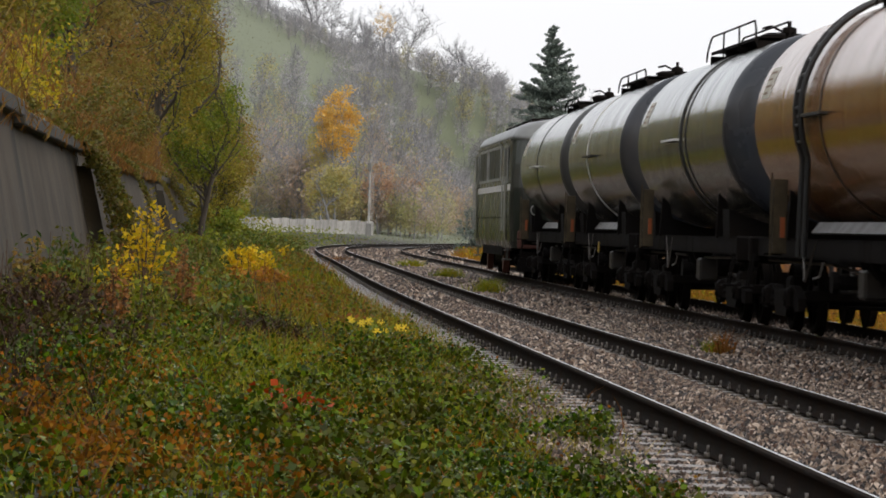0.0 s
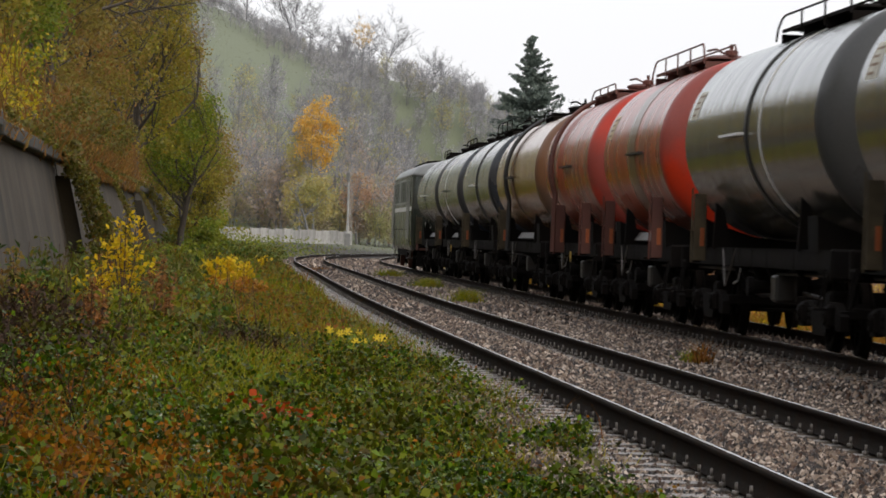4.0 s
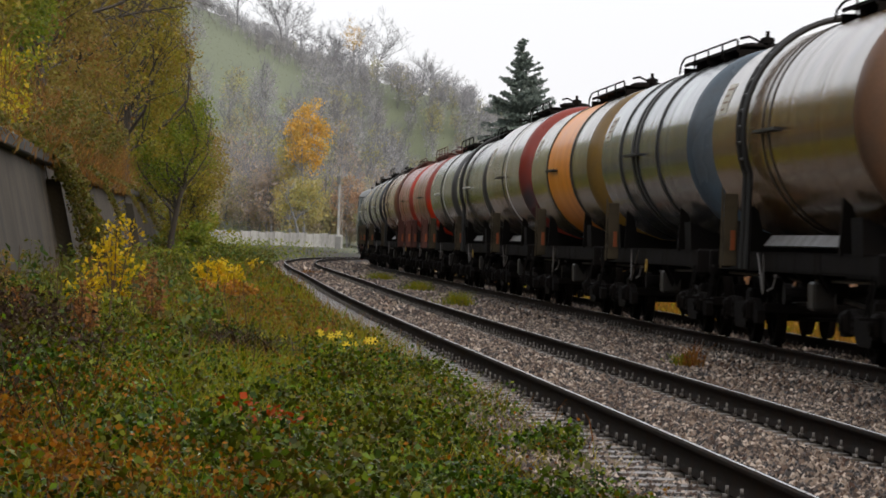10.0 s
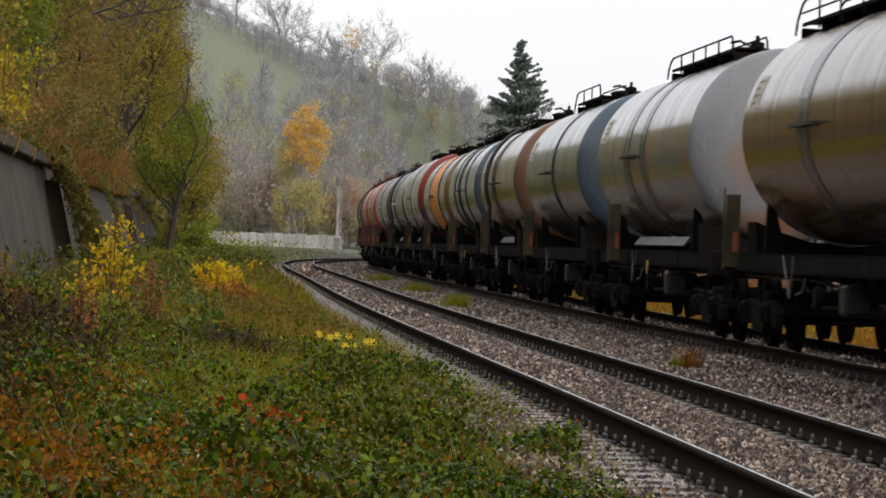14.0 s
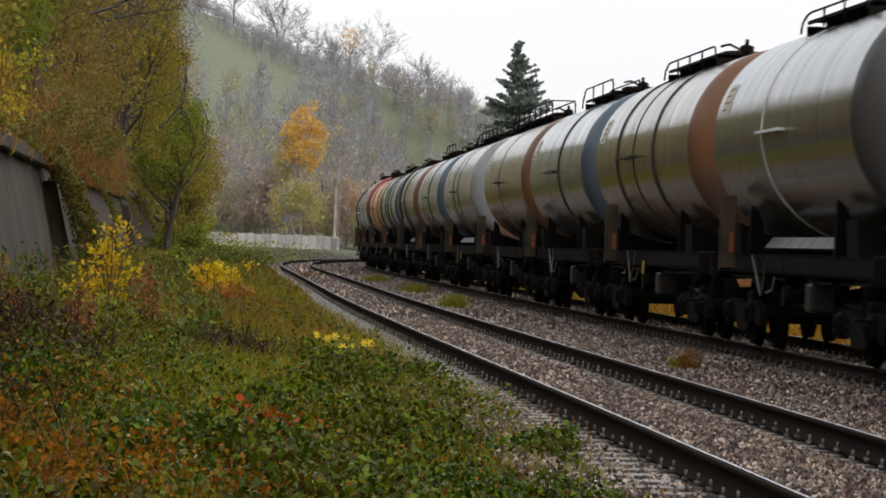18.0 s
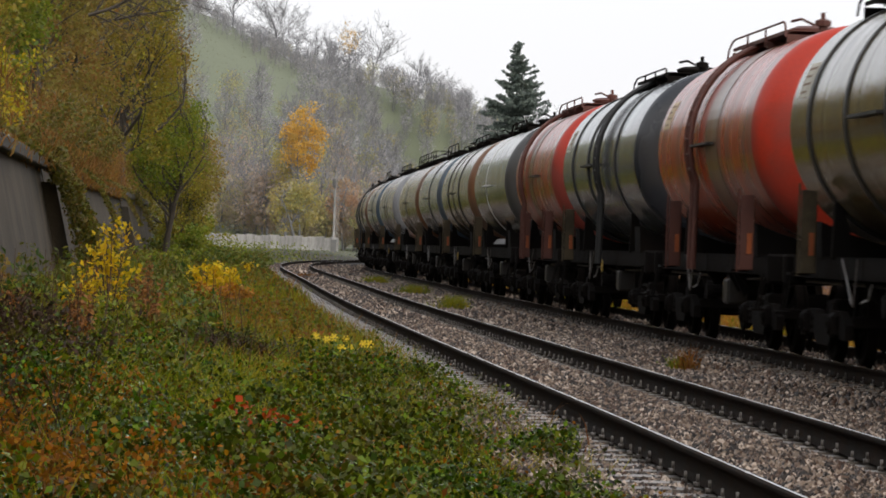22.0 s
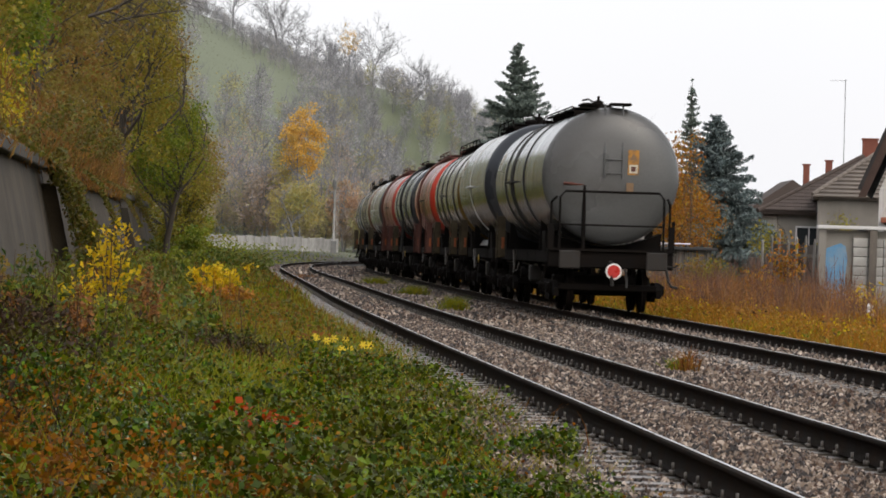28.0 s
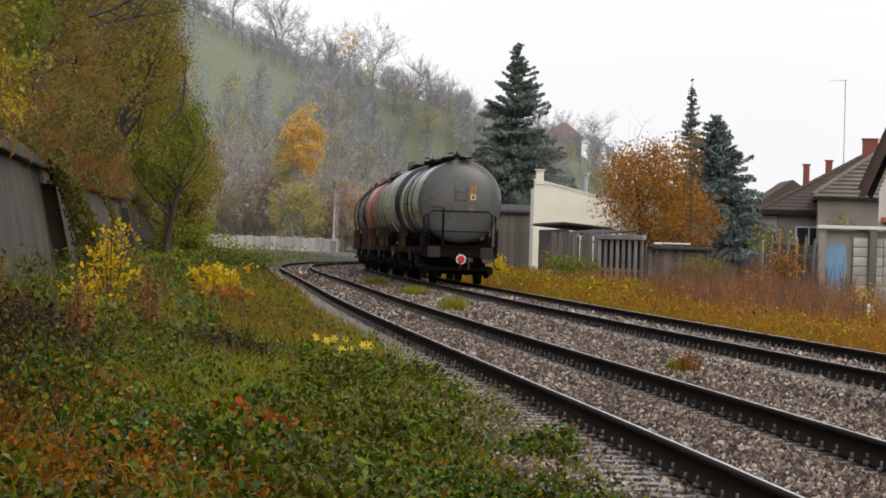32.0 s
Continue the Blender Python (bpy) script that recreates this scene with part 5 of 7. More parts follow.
def undergrowth():
    rng = np.random.default_rng(41)
    sd = lambda n, a, b, l0=-6.3, l1=left_edge, z=0.0, up=0.0: sown(n, a, b, l0, l1, rng, z, up)

    def spots(rows, n, spread, z=.1):
        """Points bunched round places given along and beside the line."""
        c = np.array([on_line(s, lat) for s, lat in rows])
        c[:, 2] = land(c[:, 0], c[:, 1]) + z
        return clumped(c, spread, n, rng)

    ivy = []
    for a, b, n, size in ((-7, -2, 26000, .034), (-2, 4, 46000, .037), (4, 12, 36000, .041), (8, 22, 22000, .046), (14, 40, 9000, .055)):
        ivy.append(leaves(mounds(patchy(sd(n, a, b, -6.3 if a < 0 else -5.05, z=-.03, up=.22), rng, .03 if b < 10 else .02, 1.5)), size, rng, .75, .0))
    ivy.append(leaves(mounds(sd(11000, -7, 14, -2.4, z=-.02, up=.14)), .042, rng, .75, .0))
    tufts = patchy(sd(360, -6, 22, z=.12), rng, .1, 2.4, 9)
    ivy.append(leaves(mounds(clumped(tufts, (.10, .14, .08), 34000, rng)), .044, rng, .75, .0))
    wet = [leaves(mounds(patchy(sd(n, a, b, -5.9, z=.08, up=.16), rng, .05, 1.5)), .019, rng, .5, .2) for a, b, n in ((-7, 3, 12000), (3, 14, 8000))]
    stuff("wet_leaves", wet, L["wet"], "rain-wet shining leaves on the bank", "ground cover")
    stuff("bramble_carpet", ivy, L["ivy"], "wet green bramble and ivy leaves on the bank", "ground cover")
    bits = [leaves(mounds(patchy(sd(17000, -6, 30, z=.06, up=.18), rng, .01, 1.9, 12)), .028, rng, .7, .2)]
    bits.append(leaves(spots([(1.6, -4.64), (1.2, -4.8), (-4.2, -4.27), (-4.4, -4.5), (-3.3, -3.94), (-1.9, -4.72), (-2.3, -4.9)], 1200, (.08, .2, .08), .26), .030, rng, .7))
    bits.append(leaves(spots([(3.1, -2.3), (7.4, -2.3), (6.0, -3.0), (16.7, -2.9), (11.7, -4.7), (10.0, -5.2), (-3.6, -3.0)], 420, (.16, .5, .05), .14), .05, rng, .7))
    bits.append(leaves(spots([(-5.2, -4.1), (-5.0, -4.4), (-2.0, -5.0), (-2.4, -5.15), (1.0, -4.6), (4.2, -4.3), (-4.8, -3.6)], 2600, (.14, .35, .09), .2), .032, rng, .7))
    bits.append(leaves(patchy(sd(5000, 24, 44, -4.2, -2.3, up=.3), rng, .05, 1.4, 22), .045, rng, .6))
    stuff("fallen_leaves", bits, L["autumn_bits"], "orange and brown fallen leaves", "fallen leaves")
    stuff("scarlet_leaves", [leaves(spots([(-.4, -3.52), (-.5, -3.40), (-.45, -3.30), (-.3, -3.46)], 60, (.07, .20, .03), .42), .046, rng, .9, .3)], L["scarlet"], "scarlet leaves on the green bank", "fallen leaves")
    gr = [blades(patchy(sd(6000, -6, 12), rng, .02, 2.2, 2), .26, .010, rng, .7), blades(patchy(sd(30000, 5, 34), rng, .25, 1.3, 3), .28, .012, rng, .6), blades(patchy(sd(9000, 2, 18, -3.6, -1.15), rng, .2, 1.6, 14), .24, .012, rng, .8), blades(sd(20000, 24, 64), .30, .016, rng, .6), blades(sd(14000, 58, 140), .42, .03, rng)]
    stuff("grass", gr, L["grass"], "wet yellow-green grass on the bank", "grass")
    dr = [blades(mounds(patchy(sd(800, -6, 14, -6.3, -1.0), rng, .01, 2.0, 5)), .26, .008, rng, .9), blades(patchy(sd(5000, 8, 34), rng, .02, 1.2, 7), .30, .011, rng, .6), blades(patchy(sd(9000, 28, 64), rng, .03, 1.0, 2), .36, .014, rng, .5), blades(sd(5000, 60, 140), .5, .03, rng, .5),
          blades(patchy(sd(5000, 24, 44, -4.4, -2.2), rng, .1, 1.2, 23), .34, .012, rng, .6),
          blades(spots([(1.6, -4.64), (-4.2, -4.3), (-1.9, -4.8), (-3.0, -5.0), (19, -4.3), (30, -3.0), (34, -2.9)], 520, (.16, .5, .02), .05), .26, .008, rng, .9),
          leaves(patchy(sd(3500, 26, 60, -4.8, -1.8, up=.4), rng, .05, 1.5, 1), .08, rng)]
    stuff("dry_grass", dr, L["dry"], "orange-brown and straw-coloured dead grass", "grass")
    # brown mats of dead stalks and bracken
    mt = [leaves(spots([(18.0, -3.6), (17.4, -3.3), (18.6, -3.8)], 900, (.2, .5, .05), .1), .08, rng, .35), blades(spots([(18.0, -3.6), (17.4, -3.3)], 300, (.25, .6, .02), .08), .3, .02, rng, 1.6),
          leaves(spots([(9.9, -5.3), (10.6, -5.5), (13, -5.6), (7.5, -5.2)], 2200, (.30, .9, .14), .22), .07, rng, .4), leaves(spots([(9, -5.6), (12, -5.3), (16, -5.6), (5, -5.4), (6, -5.0), (4, -5.1), (2.6, -5.3), (8, -4.9)], 2200, (.26, .8, .10), .22), .06, rng, .4)]
    mt.append(leaves(spots([(-1, -5.2), (0, -5.4), (1.5, -5.3), (3, -5.4), (-2.5, -5.1), (5, -5.5)], 5200, (.28, .7, .10), .16), .045, rng, .4))
    mt.append(blades(spots([(-1, -5.1), (1, -5.2), (3, -5.2), (8, -5.4), (12, -5.5)], 420, (.3, .8, .02), .1), .5, .008, rng, .8))
    stuff("dead_bracken", mt, M["bracken"], "dark brown dead bracken and stalks", "bracken")
    hb = [leaves(patchy(sd(9000, 9, 34, -6.3, -3.6, up=.28), rng, .05, 1.6, 11), .07, rng, .6, .1), leaves(patchy(sd(16000, 28, 66, -6.3, lambda s: left_edge(s) - .3, up=.36), rng, .05, 1.3, 10), .09, rng, .5), leaves(patchy(sd(18000, 62, 110, -6.3, lambda s: left_edge(s) - .2, up=.5), rng, .2, .8, 4), .12, rng, .5), leaves(sd(12000, 108, 190, -6.5, lambda s: left_edge(s) - .1, up=.9), .15, rng, .5)]
    tall = sd(130, 14, 60, -6.2, -3.6)
    hs = []
    for p in tall:
        h = .35 + .5 * rng.random()
        m = int(26 + 20 * rng.random())
        zz = rng.random(m) * h
        hs.append(np.stack([p[0] + rng.normal(size=m) * .09, p[1] + rng.normal(size=m) * .12, p[2] + zz], 1))
    hb.append(leaves(np.concatenate(hs), .10, rng, .4))
    fresh = [leaves(patchy(sd(9000, 18, 60, -6.0, -3.4, up=.45), rng, .02, 1.1, 15), .085, rng, .5), leaves(patchy(sd(9000, 56, 120, -6.2, -2.6, up=.55), rng, .05, .7, 16), .12, rng, .5), leaves(patchy(sd(2600, 0, 18, -3.8, -1.3, z=.10, up=.15), rng, .02, 2.2, 17), .045, rng, .7)]
    fresh.append(leaves(patchy(sd(6000, 140, 235, -11, -2.4, up=1.3), rng, .25, .5, 18), .17, rng, .5))
    hb.append(leaves(patchy(sd(6000, 150, 250, -12, -2.3, up=.7), rng, .2, .5, 21), .17, rng, .5))
    stuff("fresh_weeds", fresh, L["hedge_green"], "fresh green nettles and weeds on the bank", "weeds")
    stuff("weeds", hb, L["herb"], "tangled green weeds in front of the wall", "weeds")
    # dead upright stalks
    st = sd(260, 10, 70, -6.2, -3.0)
    segs = []
    for p in st:
        h = .3 + .6 * rng.random()
        q = p + np.array([rng.normal() * .12 * h, rng.normal() * .12 * h, h])
        segs += [(p, (p + q) / 2 + rng.normal(size=3) * .02, .007, .006), ((p + q) / 2, q, .006, .003)]
    stuff("dead_stalks", [limb_mesh(segs, 3)], M["stalk"], "brown dead stalks", "stalks")


M["bracken"] = leaf_mat("dead_bracken", [(0.024, 0.0106, 0.00384), (0.048, 0.0216, 0.00672), (0.0144, 0.00672, 0.00288), (0.0672, 0.0288, 0.0096)], .7, .2)


def dock(s, lat, tall, seed):
    """A dead dock: one reddish stem packed with seed clusters and a few hanging leaves."""
    rng = np.random.default_rng(seed)
    p = on_line(s, lat)
    p.z = float(land(np.array([p.x]), np.array([p.y]))[0])
    root = tagged(empty("dock_weed", pose(*p)), "dead rust-brown dock with a seed head", "weed", "dead docks on the bank")
    pts = []
    for k in range(4):
        q = np.array([rng.normal() * .07, rng.normal() * .10, tall * (.65 + .35 * rng.random())])
        part("stem", Geo().tube([(0, 0, 0), tuple(q * .5), tuple(q)], .011, 5, .004), M["stalk"], root)
        n = 70
        w = .35 + .65 * rng.random(n)[:, None]
        pts.append(q * w + rng.normal(size=(n, 3)) * (.028, .028, .012))
    tagged(part("seed_head", raw("seed_head", *leaves(np.concatenate(pts), .035, rng, .8), M["dock_seed"]), None, root), kind="stuff")


M["dock_seed"] = leaf_mat("dock_seed", [(.24, .09, .02), (.30, .13, .03), (.15, .06, .015)], .7, .2)
M["stalk"] = mat("brown_stalk", (.09, .05, .025), .8, var=.4, scale=5, bump=.1)
undergrowth()
for k, (s, lat, h) in enumerate(((10.3, -4.78, .85), (10.9, -4.72, .6), (19.4, -4.30, .95), (20.2, -4.36, .7), (18.8, -4.2, .55), (26, -5.1, .8), (33, -4.6, .8), (14, -5.5, .6))):
    dock(s, lat, h, 500 + k)


def bush(name, s, lat, tall, wide, n, size, leaf, label, seed, category="bush"):
    """Many upright stems from one root, leaves towards their ends."""
    rng = np.random.default_rng(seed)
    p = on_line(s, lat)
    p.z = float(land(np.array([p.x]), np.array([p.y]))[0])
    root = tagged(empty(name, pose(*p)), label, category)
    segs, ends = [], []
    for k in range(9):
        a = rng.random() * 6.283
        q = np.array([math.cos(a) * wide * .5 * rng.random(), math.sin(a) * wide * .6 * rng.random(), tall * (.6 + .45 * rng.random())])
        m = q * (.45, .45, .5)
        segs += [(np.zeros(3), m, .012, .009), (m, q, .009, .004)]
        ends += [q, q * (.9, .9, .8), m + (q - m) * .35]
        for _ in range(3):
            e = m + (q - m) * rng.random() + rng.normal(size=3) * (.16, .16, .08) * wide
            segs.append((m + (q - m) * .3, e, .005, .003))
            ends.append(e)
    part("woody_base", raw("woody_base", *limb_mesh(segs, 4), M["stalk"]), None, root)
    part("foliage", raw("foliage", *leaves(clumped(np.array(ends), (.07 * wide, .09 * wide, .06 * tall), n, rng), size, rng, .6), L[leaf]), None, root)
    return root


bush("yellow_bush", 23, -4.80, 1.25, .62, 460, .072, "yellow", "tall weed with bright yellow leaves", 61)
bush("yellow_bush", 22.4, -5.12, .75, .5, 130, .07, "yellow", "smaller weed with yellow-green leaves", 62)
bush("amber_bush", 46, -3.45, .85, .9, 900, .10, "yellow", "low bush with golden orange leaves", 63)
bush("amber_bush", 44, -3.3, .6, 1.1, 900, .08, "amber", "low bush with rusty orange leaves", 64)
bush("green_bush", 72, -4.7, .8, 1.5, 1300, .10, "hedge_green", "fresh green bush before the wall", 65)
bush("green_bush", 92, -4.5, .8, 1.8, 1300, .13, "herb", "dark green bush before the wall", 66)
bush("green_bush", 112, -4.4, 1.5, 2.2, 1500, .15, "hedge_green", "yellow-green bush at the wall's end", 67)
bush("green_bush", 148, -5.4, 1.9, 3.0, 1500, .17, "hedge_green", "rank green bush past the wall's end", 71)
bush("green_bush", 176, -6.2, 2.2, 3.4, 1500, .19, "hedge", "yellow-green bush past the wall's end", 72)
bush("bramble_bush", 21, -6.0, .55, 1.0, 420, .07, "hedge_brown", "dead brown bramble before the wall", 68)
bush("creeper_bush", 52, -5.9, 1.5, .25, 260, .08, "hedge_green", "green creeper that climbs the wall", 69)
bush("creeper_bush", 66, -5.85, 1.6, .3, 260, .09, "hedge", "yellow-green creeper that climbs the wall", 60)


def flower_clump(s, lat, n, seed, lean):
    """Strap leaves and a few yellow flowers with a cup and six petals."""
    rng = np.random.default_rng(seed)
    p = on_line(s, lat)
    p.z = float(land(np.array([p.x]), np.array([p.y]))[0])
    root = tagged(empty("yellow_flower", pose(*p)), "yellow flowers with dark green strap leaves", "flower", "yellow flowers by the track")
    base = rng.normal(size=(26, 3)) * (.08, .12, 0)
    part("strap_leaves", raw("strap_leaves", *blades(base, .32, .02, rng, lean), L["herb"]), None, root)
    for k in range(n):
        x, y, h = rng.normal() * .16, rng.normal() * .35, .20 + .16 * rng.random()
        g = Geo()
        for a in range(6):
            w = a * math.pi / 3
            g.box(x + .026 * math.cos(w), y - .01 - .012 * (a % 2), h + .026 * math.sin(w), .044, .008, .020, turn=Matrix.Rotation(-w, 4, "Y"))
        g.spin([(-.035, .0), (-.04, .015), (-.02, .013), (0, .009)], 8, at=(x, y, h))
        part("blossom", g, M["petal"], root)
        part("stem", Geo().tube([(x * .6, y * .6, 0), (x, y + .01, h)], .006, 5), M["stem_green"], root)


M["petal"] = mat("yellow_petal", (.78, .58, .03), .5, var=.2, scale=8, bump=.02)
M["stem_green"] = mat("green_stem", (.05, .09, .02), .5, var=.3, scale=5, bump=.05)
for i, (s, lat, n) in enumerate(((24, -2.65, 2), (23, -2.9, 1), (22.5, -2.2, 3), (22, -1.95, 3), (27, -2.1, 3))):
    flower_clump(s, lat, n, 70 + i, .9)


def verge_tuft(s, lat, wide, n, tall, leaf, label, seed):
    """A tuft of weeds that grows out of the ballast."""
    rng = np.random.default_rng(seed)
    p = on_line(s, lat, -.24)
    root = tagged(empty("weed_tuft", pose(*p)), label, "weeds", "weeds in the ballast")
    c = rng.normal(size=(n, 3)) * (wide * .4, wide * .8, 0)
    part("grass_tuft", raw("grass_tuft", *blades(c, tall, .012, rng, .7), L[leaf]), None, root)["kind"] = "stuff"
    part("foliage", raw("foliage", *leaves(c[: n // 2] + np.array([0, 0, .06]) + rng.normal(size=(n // 2, 3)) * (.05, .05, .04), .06, rng), L["herb" if leaf == "grass" else "dry"]), None, root)["kind"] = "stuff"


verge_tuft(62, 1.95, .36, 420, .28, "grass", "green tuft of weeds between the tracks", 80)
verge_tuft(86, 2.3, .5, 500, .25, "grass", "green tuft of weeds between the tracks", 81)
verge_tuft(24, 2.25, .16, 70, .26, "dry", "small tuft of dry orange grass in the ballast", 82)
verge_tuft(24.4, 2.15, .16, 90, .15, "grass", "small green tuft in the ballast", 83)
verge_tuft(120, -.2, .6, 300, .22, "dry", "brown weeds between the rails", 84)
verge_tuft(112, 2.2, .6, 400, .25, "grass", "green weeds between the tracks", 85)


# ---- the wooded hill beyond the bend ----
def ground_z(x, y):
    return land(np.asarray(x, float), np.asarray(y, float))


def spread_copies(template, places, scale, turn, rng):
    """Copies of one (verts, faces) at many places, joined."""
    v, f = template
    out_v, out_f = [], []
    for i, p in enumerate(places):
        c, s = math.cos(turn[i]), math.sin(turn[i])
        w = v * scale[i]
        w = np.stack([w[:, 0] * c - w[:, 1] * s, w[:, 0] * s + w[:, 1] * c, w[:, 2]], 1) + p
        out_v.append(w)
        out_f.append(f + i * len(v))
    return np.concatenate(out_v), np.concatenate(out_f)


def hill_woods():
    rng = np.random.default_rng(91)
    temps = []
    for k in range(5):
        r1 = np.random.default_rng(200 + k)
        segs = [(np.array([0, 0, i * .2]), np.array([.01 * r1.normal(), .01 * r1.normal(), i * .2 + .2]), .016 - .0028 * i, .0132 - .0028 * i) for i in range(5)]
        for _ in range(16):
            h = .22 + .7 * r1.random()
            a, reach = r1.random() * 6.283, (.10 + .20 * r1.random()) * (1.15 - h * .6)
            p = np.array([0, 0, h])
            q = p + np.array([math.cos(a) * reach, math.sin(a) * reach, reach * (.6 + .9 * r1.random())])
            e = q + np.array([math.cos(a) * reach * .4, math.sin(a) * reach * .4, reach * (.5 + .6 * r1.random())])
            segs += [(p, q, .0060, .0045), (q, e, .0045, .0025)]
            for b in range(3):
                t = p + (e - p) * (.4 + .5 * r1.random())
                segs.append((t, t + r1.normal(size=3) * (.05, .05, .03) + np.array([0, 0, .07]), .0034, .0022))
        temps.append(limb_mesh(segs, 3))
    crowns = []
    for k in range(5):
        r2 = np.random.default_rng(220 + k)
        u = r2.normal(size=(40, 3))
        u /= np.linalg.norm(u, axis=1)[:, None]
        c = np.array([0, 0, .58]) + u * (.26, .26, .42) * (.4 + .6 * r2.random((40, 1)))
        crowns.append(leaves(clumped(c, .05, 430, r2), .042, r2))

    def place(n, u0, u1, y0, y1):
        y = y0 + (y1 - y0) * rng.random(n)
        x = y * (u0 + (u1 - u0) * rng.random(n))
        return np.stack([x, y, ground_z(x, y) - .2], 1)

    bare = {"stems": [], "brown": [], "green": [], "grey": []}
    zones = [(90, -.075, -.010, 338, 380, 4, 8, .45, .9), (100, -.075, .010, 385, 450, 4, 7, .6, .8), (190, -.040, .014, 400, 510, 4, 7, .8, .75), (150, -.034, .014, 440, 524, 3, 5, .85, .7),
             (110, -.080, -.028, 500, 526, 2.2, 3.8, .95, .5), (90, .0, .036, 480, 530, 3, 5, .8, .9), (80, .022, .062, 470, 540, 3.5, 5.6, .95, .8), (24, .08, .13, 430, 540, 3, 4, .7, .7), (40, -.14, -.07, 330, 470, 6, 9, .6, .8)]
    for n, a, b, y0, y1, h0, h1, brown, leafy in zones:
        for k in range(5):
            m = n // 5
            pl = place(m, a, b, y0, y1)
            # leave the meadow on the slope open
            keep = ~((pl[:, 0] / pl[:, 1] > -.063) & (pl[:, 0] / pl[:, 1] < -.034) & (pl[:, 1] > 464) & (pl[:, 1] < 500) & (rng.random(len(pl)) < .8))
            pl = pl[keep]
            m = len(pl)
            if not m:
                continue
            sc, tn = h0 + (h1 - h0) * rng.random(m), rng.random(m) * 6.28
            bare["stems"].append(spread_copies(temps[k], pl, sc, tn, rng))
            w = rng.random(m) < brown
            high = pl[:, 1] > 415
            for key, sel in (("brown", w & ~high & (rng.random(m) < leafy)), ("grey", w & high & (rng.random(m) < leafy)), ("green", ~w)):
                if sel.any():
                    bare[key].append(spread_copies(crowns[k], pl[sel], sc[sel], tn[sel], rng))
    stuff("far_wood_stems", bare["stems"], M["bark_far"], "leafless woods on the hill, paled grey-brown for haze", "woods")
    stuff("far_wood_brown", bare["brown"], L["wood_brown"], "brown late-autumn woods on the hill, paled for haze", "woods")
    stuff("far_wood_grey", bare["grey"], L["wood_grey"], "leafless woods under the ridge, greyed for haze", "woods")
    stuff("far_wood_green", bare["green"], L["wood_green"], "green thickets on the hill, paled for haze", "woods")
    # grass of the slope
    n = 36000
    y = 300 + 260 * rng.random(n)
    x = y * (-.09 + .13 * rng.random(n))
    p = np.stack([x, y, ground_z(x, y)], 1)
    stuff("hill_grass", [blades(p[::6], .12, .12, rng, .6)], L["meadow"], "green meadow grass on the slope, paled for haze", "grass")
    # scrub along the ridge
    n = 200
    y = 520 + 40 * rng.random(n)
    x = y * (-.08 + .09 * rng.random(n))
    pl = np.stack([x, y, ground_z(x, y) - .4], 1)
    stuff("ridge_scrub", [spread_copies(crowns[0], pl[:130], 1.6 + 1.6 * rng.random(130), rng.random(130) * 6, rng), spread_copies(crowns[3], pl[130:], 1.6 + 1.6 * rng.random(70), rng.random(70) * 6, rng)], L["wood_grey"], "scrub under the ridge trees, greyed for haze", "scrub")
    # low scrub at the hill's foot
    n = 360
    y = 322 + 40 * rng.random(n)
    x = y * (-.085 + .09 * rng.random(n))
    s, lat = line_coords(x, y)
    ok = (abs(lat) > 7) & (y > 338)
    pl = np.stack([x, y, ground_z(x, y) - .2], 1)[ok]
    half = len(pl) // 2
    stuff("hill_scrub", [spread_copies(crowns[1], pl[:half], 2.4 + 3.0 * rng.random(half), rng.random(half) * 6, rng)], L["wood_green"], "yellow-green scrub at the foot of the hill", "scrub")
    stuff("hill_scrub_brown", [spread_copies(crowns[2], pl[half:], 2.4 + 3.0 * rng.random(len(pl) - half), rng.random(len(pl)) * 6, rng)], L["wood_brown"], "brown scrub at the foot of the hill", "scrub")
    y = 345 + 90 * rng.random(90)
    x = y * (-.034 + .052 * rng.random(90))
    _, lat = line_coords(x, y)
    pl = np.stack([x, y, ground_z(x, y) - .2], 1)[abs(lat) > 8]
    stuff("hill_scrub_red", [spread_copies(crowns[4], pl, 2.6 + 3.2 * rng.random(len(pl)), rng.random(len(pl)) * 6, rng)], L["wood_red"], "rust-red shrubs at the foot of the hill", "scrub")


# bark of the hill woods, lightened in its colour for haze
M["bark_far"] = mat("hazed_grey_bark", (.235, .235, .25), .9, var=.4, scale=.2, tint=(.18, .175, .185), bump=.0)
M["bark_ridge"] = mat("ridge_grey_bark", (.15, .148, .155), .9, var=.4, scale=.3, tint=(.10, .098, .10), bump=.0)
hill_woods()


